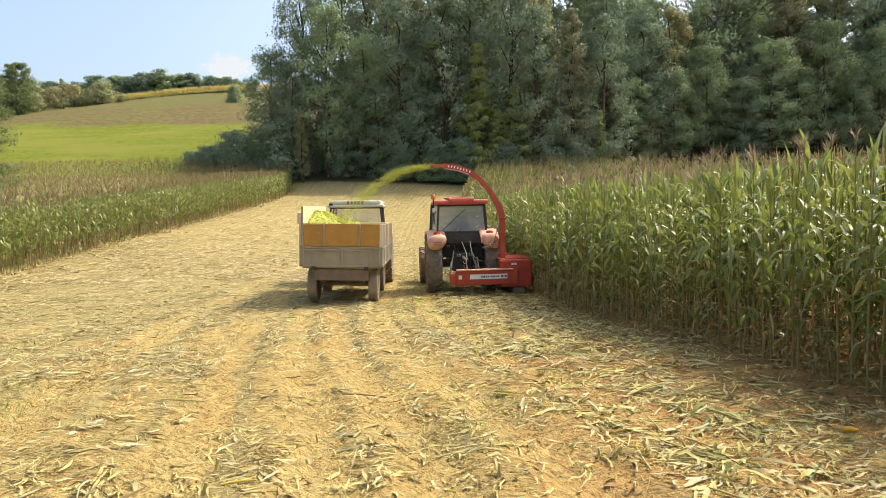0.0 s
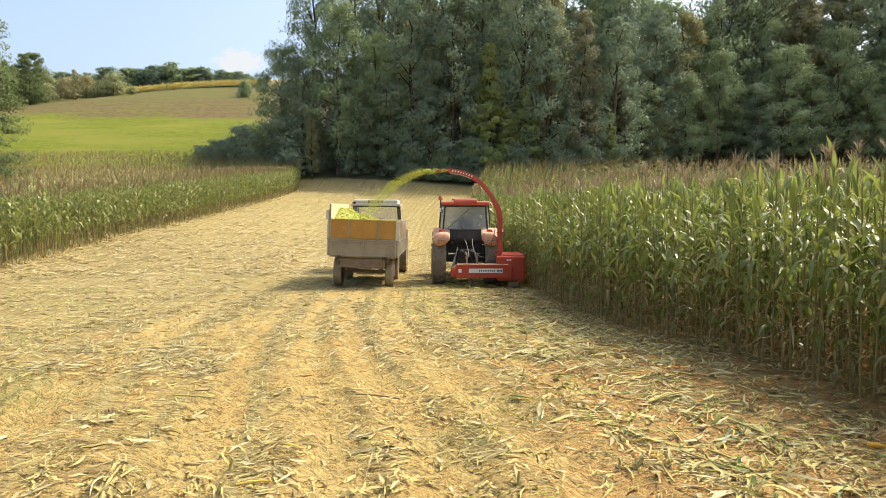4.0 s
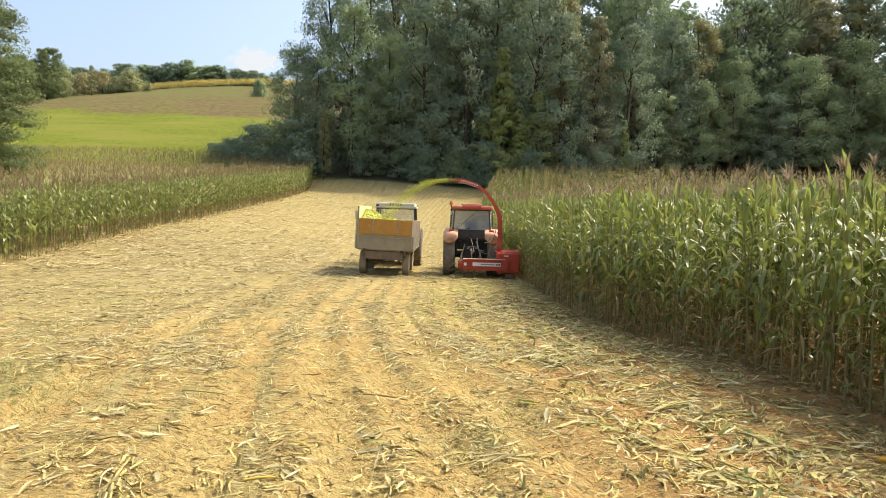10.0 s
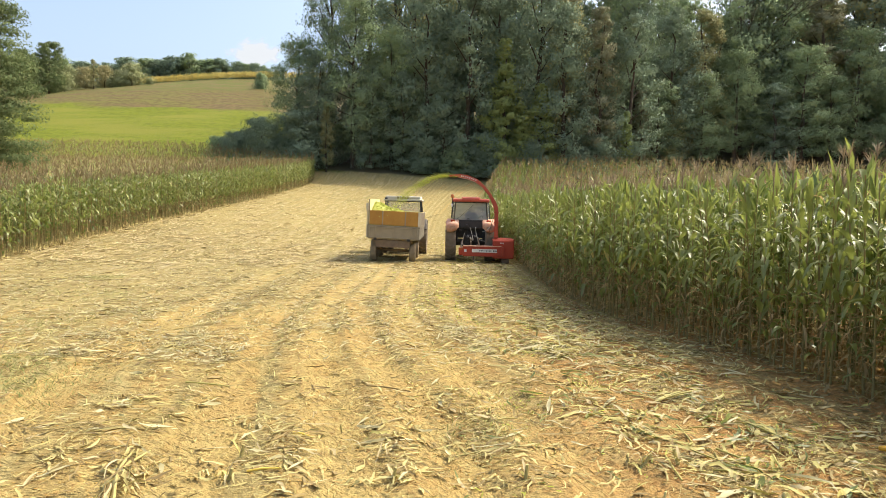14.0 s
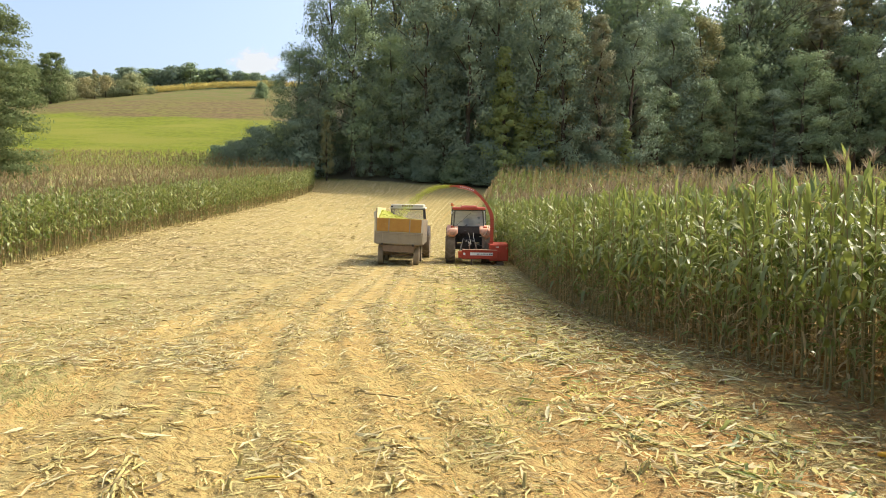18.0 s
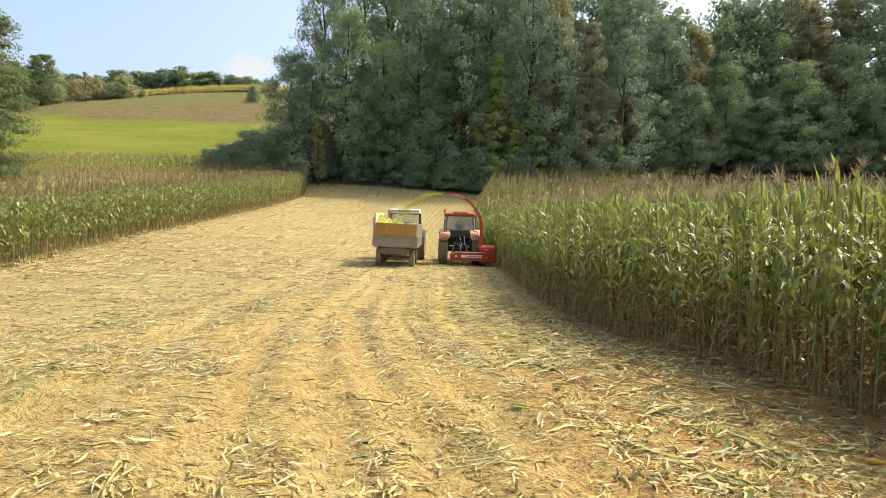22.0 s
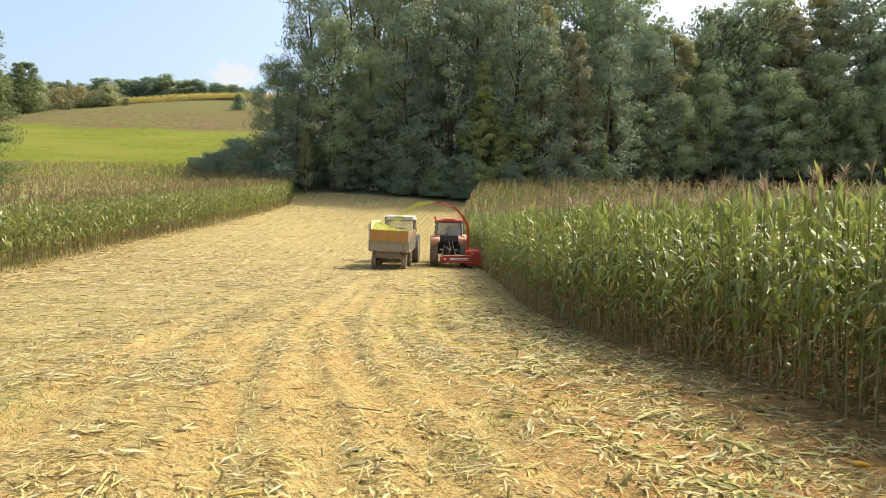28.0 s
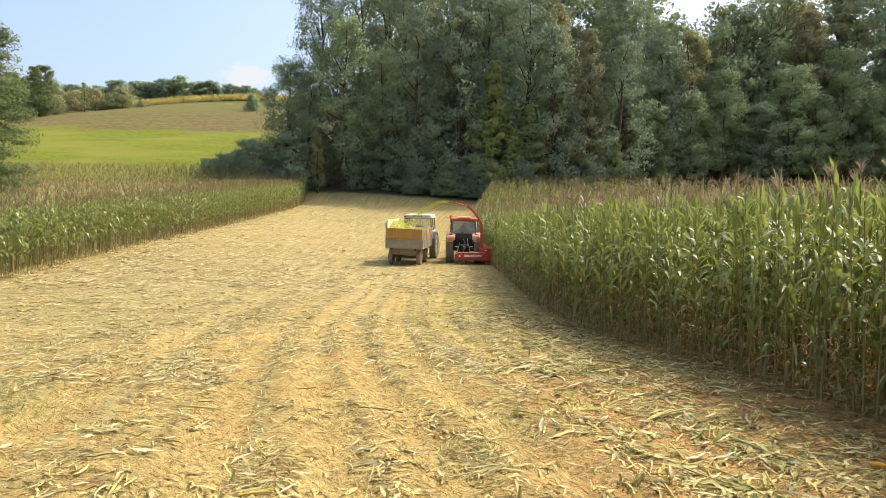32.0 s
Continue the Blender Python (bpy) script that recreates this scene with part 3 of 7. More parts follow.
def sweep(bm, pts, shape, up=(0, 0, 1), scale=None):
    """A closed outline (list of 2D points) drawn along a line of points."""
    pts = [Vector(p) for p in pts]
    rings = []
    for i, p in enumerate(pts):
        way = (pts[min(i + 1, len(pts) - 1)] - pts[max(i - 1, 0)]).normalized()
        side = way.cross(Vector(up))
        side = side.normalized() if side.length > 1e-4 else Vector((1, 0, 0))
        top = side.cross(way).normalized()
        k = scale[i] if scale else 1.0
        rings.append([bm.verts.new(p + side * (u * k) + top * (v * k)) for u, v in shape])
    m = len(shape)
    for a, b in zip(rings, rings[1:]):
        for j in range(m):
            bm.faces.new((a[j], a[(j + 1) % m], b[(j + 1) % m], b[j]))
    bm.faces.new(rings[0][::-1])
    bm.faces.new(rings[-1])


def circle(r, n=8):
    return [(r * math.cos(2 * math.pi * k / n), r * math.sin(2 * math.pi * k / n)) for k in range(n)]


def lathe(bm, profile, n=28):
    """Turns a profile of (x along the axle, radius) about the x axis."""
    rings = [[bm.verts.new((x, r * math.cos(2 * math.pi * k / n), r * math.sin(2 * math.pi * k / n))) for k in range(n)] for x, r in profile]
    for a, b in zip(rings, rings[1:]):
        for k in range(n):
            bm.faces.new((a[k], a[(k + 1) % n], b[(k + 1) % n], b[k]))
    if profile[0][1] > 1e-3:
        bm.faces.new(rings[0][::-1])
    if profile[-1][1] > 1e-3:
        bm.faces.new(rings[-1])


def arc(c, r, a0, a1, n=12):
    return [(c[0] + r * math.cos(radians(a0 + (a1 - a0) * k / n)), c[1] + r * math.sin(radians(a0 + (a1 - a0) * k / n))) for k in range(n + 1)]


# ---- the ground: one sheet ----
def axis_steps(near, step, far, grow):
    out, s = [0.0], step
    while out[-1] < far:
        if out[-1] > near:
            s *= grow
        out.append(out[-1] + s)
    return np.array(out)


def fbm(x, y, scale, seed, octaves=3):
    """Smooth value noise on arrays."""
    r = np.random.default_rng(seed)
    table = r.random((64, 64))
    out, amp, tot = 0.0, 1.0, 0.0
    for _ in range(octaves):
        u, v = x / scale, y / scale
        i, j = np.floor(u).astype(int), np.floor(v).astype(int)
        fu, fv = sstep(u - i), sstep(v - j)
        a, b = table[i % 64, j % 64], table[(i + 1) % 64, j % 64]
        c, d = table[i % 64, (j + 1) % 64], table[(i + 1) % 64, (j + 1) % 64]
        out = out + amp * ((a * (1 - fu) + b * fu) * (1 - fv) + (c * (1 - fu) + d * fu) * fv)
        tot, amp, scale = tot + amp, amp * 0.5, scale * 0.5
    return out / tot


def relief(x, y):
    """Ruts, clods and tyre marks of the near field."""
    fade = 1 - sstep((np.hypot(x, y) - 14) / 14)
    z = (fbm(x, y, 1.6, 3) - 0.5) * 0.06 + (fbm(x, y, 0.35, 4) - 0.5) * 0.05 + (fbm(x, y, 0.13, 5, 2) - 0.5) * 0.045
    z = z + (fbm(x / 3.0, y, 0.14, 6, 2) - 0.5) * 0.065
    u = across(x, y)
    for track, half in TRACKS:
        off = np.abs(u - track - 0.06 * np.sin(y * 0.5 + track))
        inside = 1 - sstep((off - half) / 0.12)
        lug = np.sin((y + off * 1.1) * 2 * math.pi / 0.17) * (1 - sstep((y - 12) / 6))
        z = z * (1 - 0.5 * inside) - inside * (0.028 - 0.028 * lug)
    rows = np.cos((u + 0.05 * np.sin(y * 0.7)) * 2 * math.pi / 0.72)
    return (z + 0.010 * rows) * fade


def build_ground():
    ax = axis_steps(5.5, 0.06, 1400, 1.09)
    gx = np.r_[-ax[:0:-1], ax]
    gy = np.r_[-axis_steps(2, 0.5, 300, 1.3)[:0:-1], axis_steps(11, 0.05, 1600, 1.042)]
    x, y = np.meshgrid(gx, gy)
    z = land(x, y) + relief(x, y)
    z = z + (fbm(x, y, 30, 9) - 0.5) * 1.2 * sstep((y - 85) / 60)
    v = np.stack([x.ravel(), y.ravel(), z.ravel()], 1)
    nx = len(gx)
    i = (np.arange(len(gy) - 1)[:, None] * nx + np.arange(nx - 1)[None]).ravel()
    f = np.stack([i, i + 1, i + nx + 1, i + nx], 1)
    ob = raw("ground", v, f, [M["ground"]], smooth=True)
    tagged(ob, "sandy harvested maize field rising to a green meadow", "ground", kind="structure")


build_ground()


# ---- maize ----
SLOT = ["corn_leaf", "corn_dry", "corn_stalk", "tassel", "husk", "tassel_red"]
CORN_MATS = [M[k] for k in SLOT]


def strip(r, base, az, length, wide, start, droop, segs, fold, twist=0.0, kink=0.6):
    """A long leaf: starts at an angle from upright and bends over."""
    s = np.linspace(0, 1, segs + 1)
    ang = np.radians(start + droop * s ** 1.6)
    if segs > 3 and r.random() < kink:
        ang = np.minimum(ang + np.radians(r.uniform(40, 110)) * (s > r.uniform(0.25, 0.75)), 2.9)
        ang = ang - np.radians(r.uniform(0, 50)) * (s > r.uniform(0.6, 0.95))
    step = length / segs
    mid = (ang[1:] + ang[:-1]) / 2
    out = np.r_[0, np.cumsum(np.sin(mid) * step)]
    up = np.r_[0, np.cumsum(np.cos(mid) * step)]
    w = wide * np.clip(np.where(s < 0.3, 0.55 + 1.5 * s, 1.0 - (np.maximum(s - 0.3, 0) / 0.7) ** 1.45), 0.02, 1) / 2
    turn = az + twist * s
    dx, dy = math.cos(az), math.sin(az)
    sx, sy = -np.sin(turn), np.cos(turn)
    c = np.stack([base[0] + dx * out, base[1] + dy * out, base[2] + up], 1)
    side = np.stack([sx * w, sy * w, 0 * w], 1)
    wave = 0.012 * np.sin(s * 19 + r.random() * 6)
    lift = np.stack([-dx * np.cos(ang) * w * fold, -dy * np.cos(ang) * w * fold, np.sin(ang) * w * fold + wave], 1)
    if fold > 0:
        v = np.stack([c - side + lift, c, c + side + lift * 0.9], 1).reshape(-1, 3)
        k = 3
    else:
        v = np.stack([c - side, c + side], 1).reshape(-1, 3)
        k = 2
    f = [(i * k + j, i * k + j + 1, i * k + k + j + 1, i * k + k + j) for i in range(segs) for j in range(k - 1)]
    return v, np.array(f)


def tube_arrays(pts, radii, n):
    pts = np.asarray(pts, float)
    a = np.arange(n) * 2 * math.pi / n
    v = np.concatenate([p + np.stack([r * np.cos(a), r * np.sin(a), 0 * a], 1) for p, r in zip(pts, radii)])
    f = [(i * n + j, i * n + (j + 1) % n, (i + 1) * n + (j + 1) % n, (i + 1) * n + j) for i in range(len(pts) - 1) for j in range(n)]
    return v, np.array(f)


def corn_pieces(seed, height, detail, plane=None, stiff=0.6, withered=0.43):
    """The pieces of one maize plant: name, slot, vertices, quads. detail 2: near, 1: middle, 0: tops alone."""
    r = random.Random(seed)
    out = []
    lean = (r.uniform(-0.06, 0.06), r.uniform(-0.06, 0.06))
    stem = height * 0.88

    def axis(z):
        return np.array([lean[0] * (z / stem) ** 2 * stem, lean[1] * (z / stem) ** 2 * stem, z])

    az = r.uniform(0, 6.28) if plane is None else plane
    if detail:
        n = 6 if detail == 2 else 4
        zs = np.linspace(0, stem, 6 if detail == 2 else 3)
        out.append(("stalk", 2, *tube_arrays([axis(z) for z in zs], np.interp(zs, [0, stem], [0.015, 0.007]), n)))
    count = {2: 22, 1: 14, 0: 3}[detail]
    for k in range(count):
        q = (k + 0.6) / count if detail else 0.74 + 0.26 * k / count
        z = stem * (0.05 + 0.93 * q)
        a = az + math.pi * (k % 2) + r.uniform(-0.6, 0.6)
        length = (0.38 + 0.22 * math.sin(math.pi * min(1, q * 0.95))) * r.uniform(0.7, 1.12)
        upright = q > r.uniform(stiff, stiff + 0.48)
        if upright:
            start, droop = r.uniform(3, 24), r.uniform(0, 70)
        else:
            start, droop = r.uniform(18, 48), r.uniform(70, 150)
        dry = (q < r.uniform(withered - 0.3, withered) and r.random() < 0.85) or r.random() < (0.04 if detail else 0.35)
        if dry:
            start, droop, length = r.uniform(50, 95), r.uniform(70, 100), length * r.uniform(0.45, 0.75)
        segs, fold = {2: (6, 0.42), 1: (5, 0.0), 0: (2, 0.0)}[detail]
        wide = r.uniform(0.056, 0.106) * (0.42 if dry else 0.72 if upright else 1.0) * (1.0 if detail == 2 else 1.2)
        out.append(("leaf", 1 if dry else 0, *strip(r, axis(z), a, length, wide, start, droop, segs, fold, r.uniform(-2.2, 2.2), 0.25 if upright else 0.65)))
    if detail == 2:
        old = [("leaf", 1, *strip(r, axis(stem * r.uniform(0.04, 0.40)), r.uniform(0, 6.28), r.uniform(0.20, 0.42), r.uniform(0.02, 0.04), r.uniform(60, 120), r.uniform(40, 80), 5, 0.3, r.uniform(-3, 3))) for _ in range(6)]
        v, f, _ = joined(old)
        out.append(("withered_leaves", 1, v, f))
    if detail == 2 and seed % 3 or detail == 1 and seed % 2:
        return out
    top = axis(stem)
    spikes = {2: 12, 1: 6, 0: 4}[detail]
    top = top + np.array([0, 0, {2: 0.30, 1: 0.10, 0: 0.10}[detail]])
    vs, fs, base = [], [], 0
    for k in range(spikes):
        a = r.uniform(0, 6.28)
        start = 3 if k == 0 else r.uniform(12, 38) if detail else r.uniform(20, 60)
        v, f = strip(r, top - np.array([0, 0, 0.10 * r.random() * (detail == 2)]), a, r.uniform(0.26, 0.42) * (1.25 if k == 0 else 1) * (0.72 if detail == 2 else 1), {2: 0.013, 1: 0.034, 0: 0.05}[detail], start, r.uniform(30, 110) if detail == 2 and k else r.uniform(5, 60), 3 if detail else 2, 0.0)
        vs.append(v)
        fs.append(f + base)
        base += len(v)
    if detail:
        v, f = tube_arrays([top - np.array([0, 0, 0.32]), top + np.array([0, 0, 0.12])], [0.007, 0.005], 4)
        vs.append(v)
        fs.append(f + base)
    out.append(("tassel", 5 if detail == 2 else 3, np.concatenate(vs), np.concatenate(fs)))
    if detail == 2:
        z = stem * r.uniform(0.38, 0.46)
        a = az + r.uniform(-0.5, 0.5)
        way = np.array([math.cos(a) * 0.42, math.sin(a) * 0.42, 0.9])
        b = axis(z)
        rad = [0.012, 0.026, 0.030, 0.026, 0.010]
        out.append(("ear", 4, *tube_arrays([b + way * s for s in (0.0, 0.05, 0.13, 0.2, 0.27)], rad, 6)))
    return out


def joined(pieces):
    vs, fs, ss, base = [], [], [], 0
    for _, slot, v, f in pieces:
        vs.append(v)
        fs.append(f + base)
        ss.append(np.full(len(f), slot))
        base += len(v)
    return np.concatenate(vs), np.concatenate(fs), np.concatenate(ss)


def scatter(name, templates, spots, mats, label, category, heights=(0.9, 1.08)):
    """Many copies of the templates as one mesh; spots: rows of x, y."""
    r = np.random.default_rng(len(spots))
    vs, fs, ss, base = [], [], [], 0
    pick = r.integers(0, len(templates), len(spots))
    turn, size = r.uniform(0, 2 * math.pi, len(spots)), r.uniform(*heights, len(spots))
    z = land(spots[:, 0], spots[:, 1])
    for k, (v, f, s) in enumerate(templates):
        who = np.nonzero(pick == k)[0]
        if not len(who):
            continue
        c, sn = np.cos(turn[who])[:, None], np.sin(turn[who])[:, None]
        g = size[who][:, None]
        x = (v[None, :, 0] * c - v[None, :, 1] * sn) * g + spots[who, 0][:, None]
        y = (v[None, :, 0] * sn + v[None, :, 1] * c) * g + spots[who, 1][:, None]
        zz = v[None, :, 2] * g + z[who][:, None]
        vs.append(np.stack([x, y, zz], -1).reshape(-1, 3))
        fs.append((f[None] + (np.arange(len(who)) * len(v))[:, None, None]).reshape(-1, 4) + base)
        ss.append(np.tile(s, len(who)))
        base += len(who) * len(v)
    ob = raw(name, np.concatenate(vs), np.concatenate(fs), mats, np.concatenate(ss))
    return tagged(ob, label, category, kind="stuff")


NEAR = [joined(corn_pieces(100 + k, 2.85 + 0.05 * (k % 4), 2)) for k in range(10)]
MIDDLE = [joined(corn_pieces(200 + k, 2.80 + 0.05 * (k % 4), 1)) for k in range(10)]
ARCHED = [joined(corn_pieces(260 + k, 2.80 + 0.05 * (k % 4), 1, None, 0.9, 0.36)) for k in range(10)]
TOPS = [joined(corn_pieces(300 + k, 2.80 + 0.05 * (k % 4), 0)) for k in range(8)]


def row_spots(first, last, y0, y1, step, edge, gap=0.7, sign=1):
    """Plants in rows that follow an edge line, row by row inwards."""
    out = []
    for row in range(first, last):
        ys = np.arange(y0 + (row % 3) * 0.05, y1, step)
        ys = ys + nrng.uniform(-0.4, 0.4, len(ys)) * step
        xs = edge(ys) + sign * (row * gap + nrng.normal(0, 0.05 if step < 0.3 else 0.3, len(ys)))
        out.append(np.stack([xs, ys], 1))
    return np.concatenate(out)


def left_edge(y):
    """Where the maize on the other side of the cut field begins."""
    return np.interp(y, [15, 27, 34, 42, 54, 66, 74, 78], [-15.4, -15.4, -15.3, -14.6, -14.2, -14.2, -14.8, -16.2])


# right-hand field
scatter("maize_field", NEAR, np.concatenate([row_spots(1, 4, 3.5, 26, 0.15, corn_edge), row_spots(0, 1, 29, 39, 0.18, corn_edge)]), CORN_MATS, "tall green maize with brown tassels, uncut", "maize", (0.94, 1.08))
scatter("maize_field", MIDDLE, np.concatenate([row_spots(4, 9, 3.5, 30, 0.19, corn_edge), row_spots(-1, 5, 39, 72, 0.18, corn_edge), row_spots(1, 5, 26, 39, 0.18, corn_edge)]), CORN_MATS, "tall green maize with brown tassels, uncut", "maize", (0.97, 1.15))
deep = np.concatenate([row_spots(9, 80, 4, 30, 0.44, corn_edge), row_spots(5, 82, 30, 73, 0.5, corn_edge)])
deep = deep[(deep[:, 0] < 8 + deep[:, 1] * 0.85)]
scatter("maize_field", TOPS, deep, CORN_MATS, "brown tasselled tops of a standing maize field", "maize", (1.02, 1.20))
# left-hand field
scatter("maize_field", ARCHED, np.concatenate([row_spots(0, 5, 17, 77, 0.15, left_edge, sign=-1), row_spots(5, 10, 16, 32, 0.18, left_edge, sign=-1)]), CORN_MATS, "tall maize in even rows, green below and brown on top", "maize", (0.86, 0.98))
wide_ = row_spots(5, 110, 15, 82, 0.52, left_edge, sign=-1)
wide_ = np.concatenate([wide_, row_spots(4, 70, 73, 82, 0.3, left_edge, sign=-1)])
wide_ = wide_[wide_[:, 1] < 76.5 + 5 * sstep((-wide_[:, 0] - 18) / 14)]
wide_ = wide_[(wide_[:, 0] > -8 - wide_[:, 1] * 0.95)]
scatter("maize_field", TOPS, wide_, CORN_MATS, "brown tasselled tops of a standing maize field", "maize", (0.86, 0.98))


def corn_plant(seed):
    ob = thing("maize_plant", "tall green maize plant with drooping leaves and brown tassel", "maize plant", "maize along the field edge")
    for nm, slot, v, f in corn_pieces(seed, 2.86 + 0.05 * (seed % 4), 2):
        raw(nm, v, f, [CORN_MATS[slot]], parent=ob)
    return ob


PLANTS = [corn_plant(400 + k) for k in range(6)]
spots = row_spots(0, 1, 3.5, 29, 0.18, corn_edge)
for k, (px, py) in enumerate(spots):
    m = pose(px, py, float(land(px, py)) - 0.01, nrng.uniform(-3, 3), nrng.uniform(-3, 3), nrng.uniform(0, 360))
    plant = PLANTS[k] if k < len(PLANTS) else copy_thing(PLANTS[k % len(PLANTS)], m)
    plant.matrix_basis = m @ Matrix.Scale(nrng.uniform(0.95, 1.05) * (1 + 0.10 * float(sstep((11 - py) / 5))), 4)


# ---- trees ----
def leaf_cloud(r, centres, radii, per, size, flat=0.7, core=1.5):
    """Small leaf quads scattered in clumps; returns vertices, quads and normals that follow the clumps' roundness."""
    c = np.repeat(centres, per, axis=0)
    rad = np.repeat(radii, per)[:, None]
    d = r.normal(size=(len(c), 3))
    d = d / np.linalg.norm(d, axis=1)[:, None] * (r.random((len(c), 1)) ** 0.3)
    p = c + d * rad * np.array([1, 1, flat])
    away = c * np.array([1, 1, 0])
    away = away / (np.linalg.norm(away, axis=1)[:, None] + 1e-6)
    nrm = d * 0.9 + away * 0.6 + r.normal(size=(len(c), 3)) * 0.22 + np.array([0, 0, 0.2])
    nrm /= np.linalg.norm(nrm, axis=1)[:, None]
    face = nrm + r.normal(size=(len(c), 3)) * 0.5
    face *= np.where((face * nrm).sum(1) < 0, -1, 1)[:, None]
    u = np.cross(face, r.normal(size=(len(c), 3)))
    u /= np.linalg.norm(u, axis=1)[:, None]
    w = np.cross(face, u)
    w /= np.linalg.norm(w, axis=1)[:, None]
    s = size * r.uniform(0.6, 1.3, (len(c), 1))
    # every seventh leaf cluster sits deeper and is broader, and closes the crown
    deep = (np.arange(len(c)) % 7 == 0)[:, None]
    p = np.where(deep, c + (p - c) * 0.45 - away * rad * 0.4, p)
    s = np.where(deep, s * core, s)
    v = np.stack([p - u * s, p - w * s * 0.6, p + u * s, p + w * s * 0.6], 1).reshape(-1, 3)
    return v, np.arange(len(v)).reshape(-1, 4), np.repeat(nrm, 4, axis=0)


def make_tree(name, seed, height, spread, shape, leaf, label, category="tree", clumps=150, per=38, size=0.25, group="", bare=0.12, flat=0.66):
    """A tapered trunk with limbs, and a crown of clumps of leaves inside an uneven outline."""
    r = np.random.default_rng(seed)
    ob = thing(name, label, category, group)
    bm = bmesh.new()
    pts, scl = [], []
    for k in range(8):
        q = k / 7
        pts.append((r.normal(0, 0.02) * height * q, r.normal(0, 0.02) * height * q, height * 0.92 * q - 0.3 * (k == 0)))
        scl.append(1.05 - q * 0.93)
    sweep(bm, pts, circle(height * 0.014 + 0.06, 7), up=(0, 1, 0), scale=scl)
    centres, radii = [], []
    for k in range(clumps):
        q = bare + (1 - bare) * ((k + r.random()) / clumps)
        if shape == "cone":
            reach = ((1 - q) ** 0.9 + 0.05) * r.uniform(0.75, 1.15)
        elif shape == "column":
            reach = 0.85 * math.sin(math.pi * min(1, 0.18 + q * 0.80)) ** 0.6
        elif shape == "bush":
            reach = math.sqrt(max(0.0, 1 - (q * 0.9) ** 2))
        else:
            reach = math.sin(math.pi * min(0.95, 0.16 + q * 0.78)) ** 0.5
        a = r.uniform(0, 2 * math.pi)
        lump = 0.80 + 0.20 * math.sin(3 * a + seed) * math.sin(7 * q + seed)
        d = spread * reach * lump * r.uniform(0.12, 1.0) ** 0.5
        centres.append((d * math.cos(a), d * math.sin(a), q * height * 0.97))
        radii.append(spread * r.uniform(0.18, 0.34) * (0.55 + 0.45 * reach) * (1.4 if shape == "bush" else 1.0))
        if k % 9 == 0 and 0.15 < q < 0.85 and shape != "bush":
            z0 = q * height * 0.8
            rod(bm, (0, 0, z0), (d * 0.8 * math.cos(a), d * 0.8 * math.sin(a), q * height * 0.95), 0.05 + height * 0.003, 0.02, 5)
    part("trunk", bm, M["bark"], ob)
    v, f, nrm = leaf_cloud(r, np.array(centres), np.array(radii), per, size, flat)
    v[:, 2] = np.maximum(v[:, 2], 0.05)
    crown = raw("crown", v, f, [leaf], smooth=True, parent=ob)
    crown.data.normals_split_custom_set_from_vertices(nrm.tolist())
    return ob


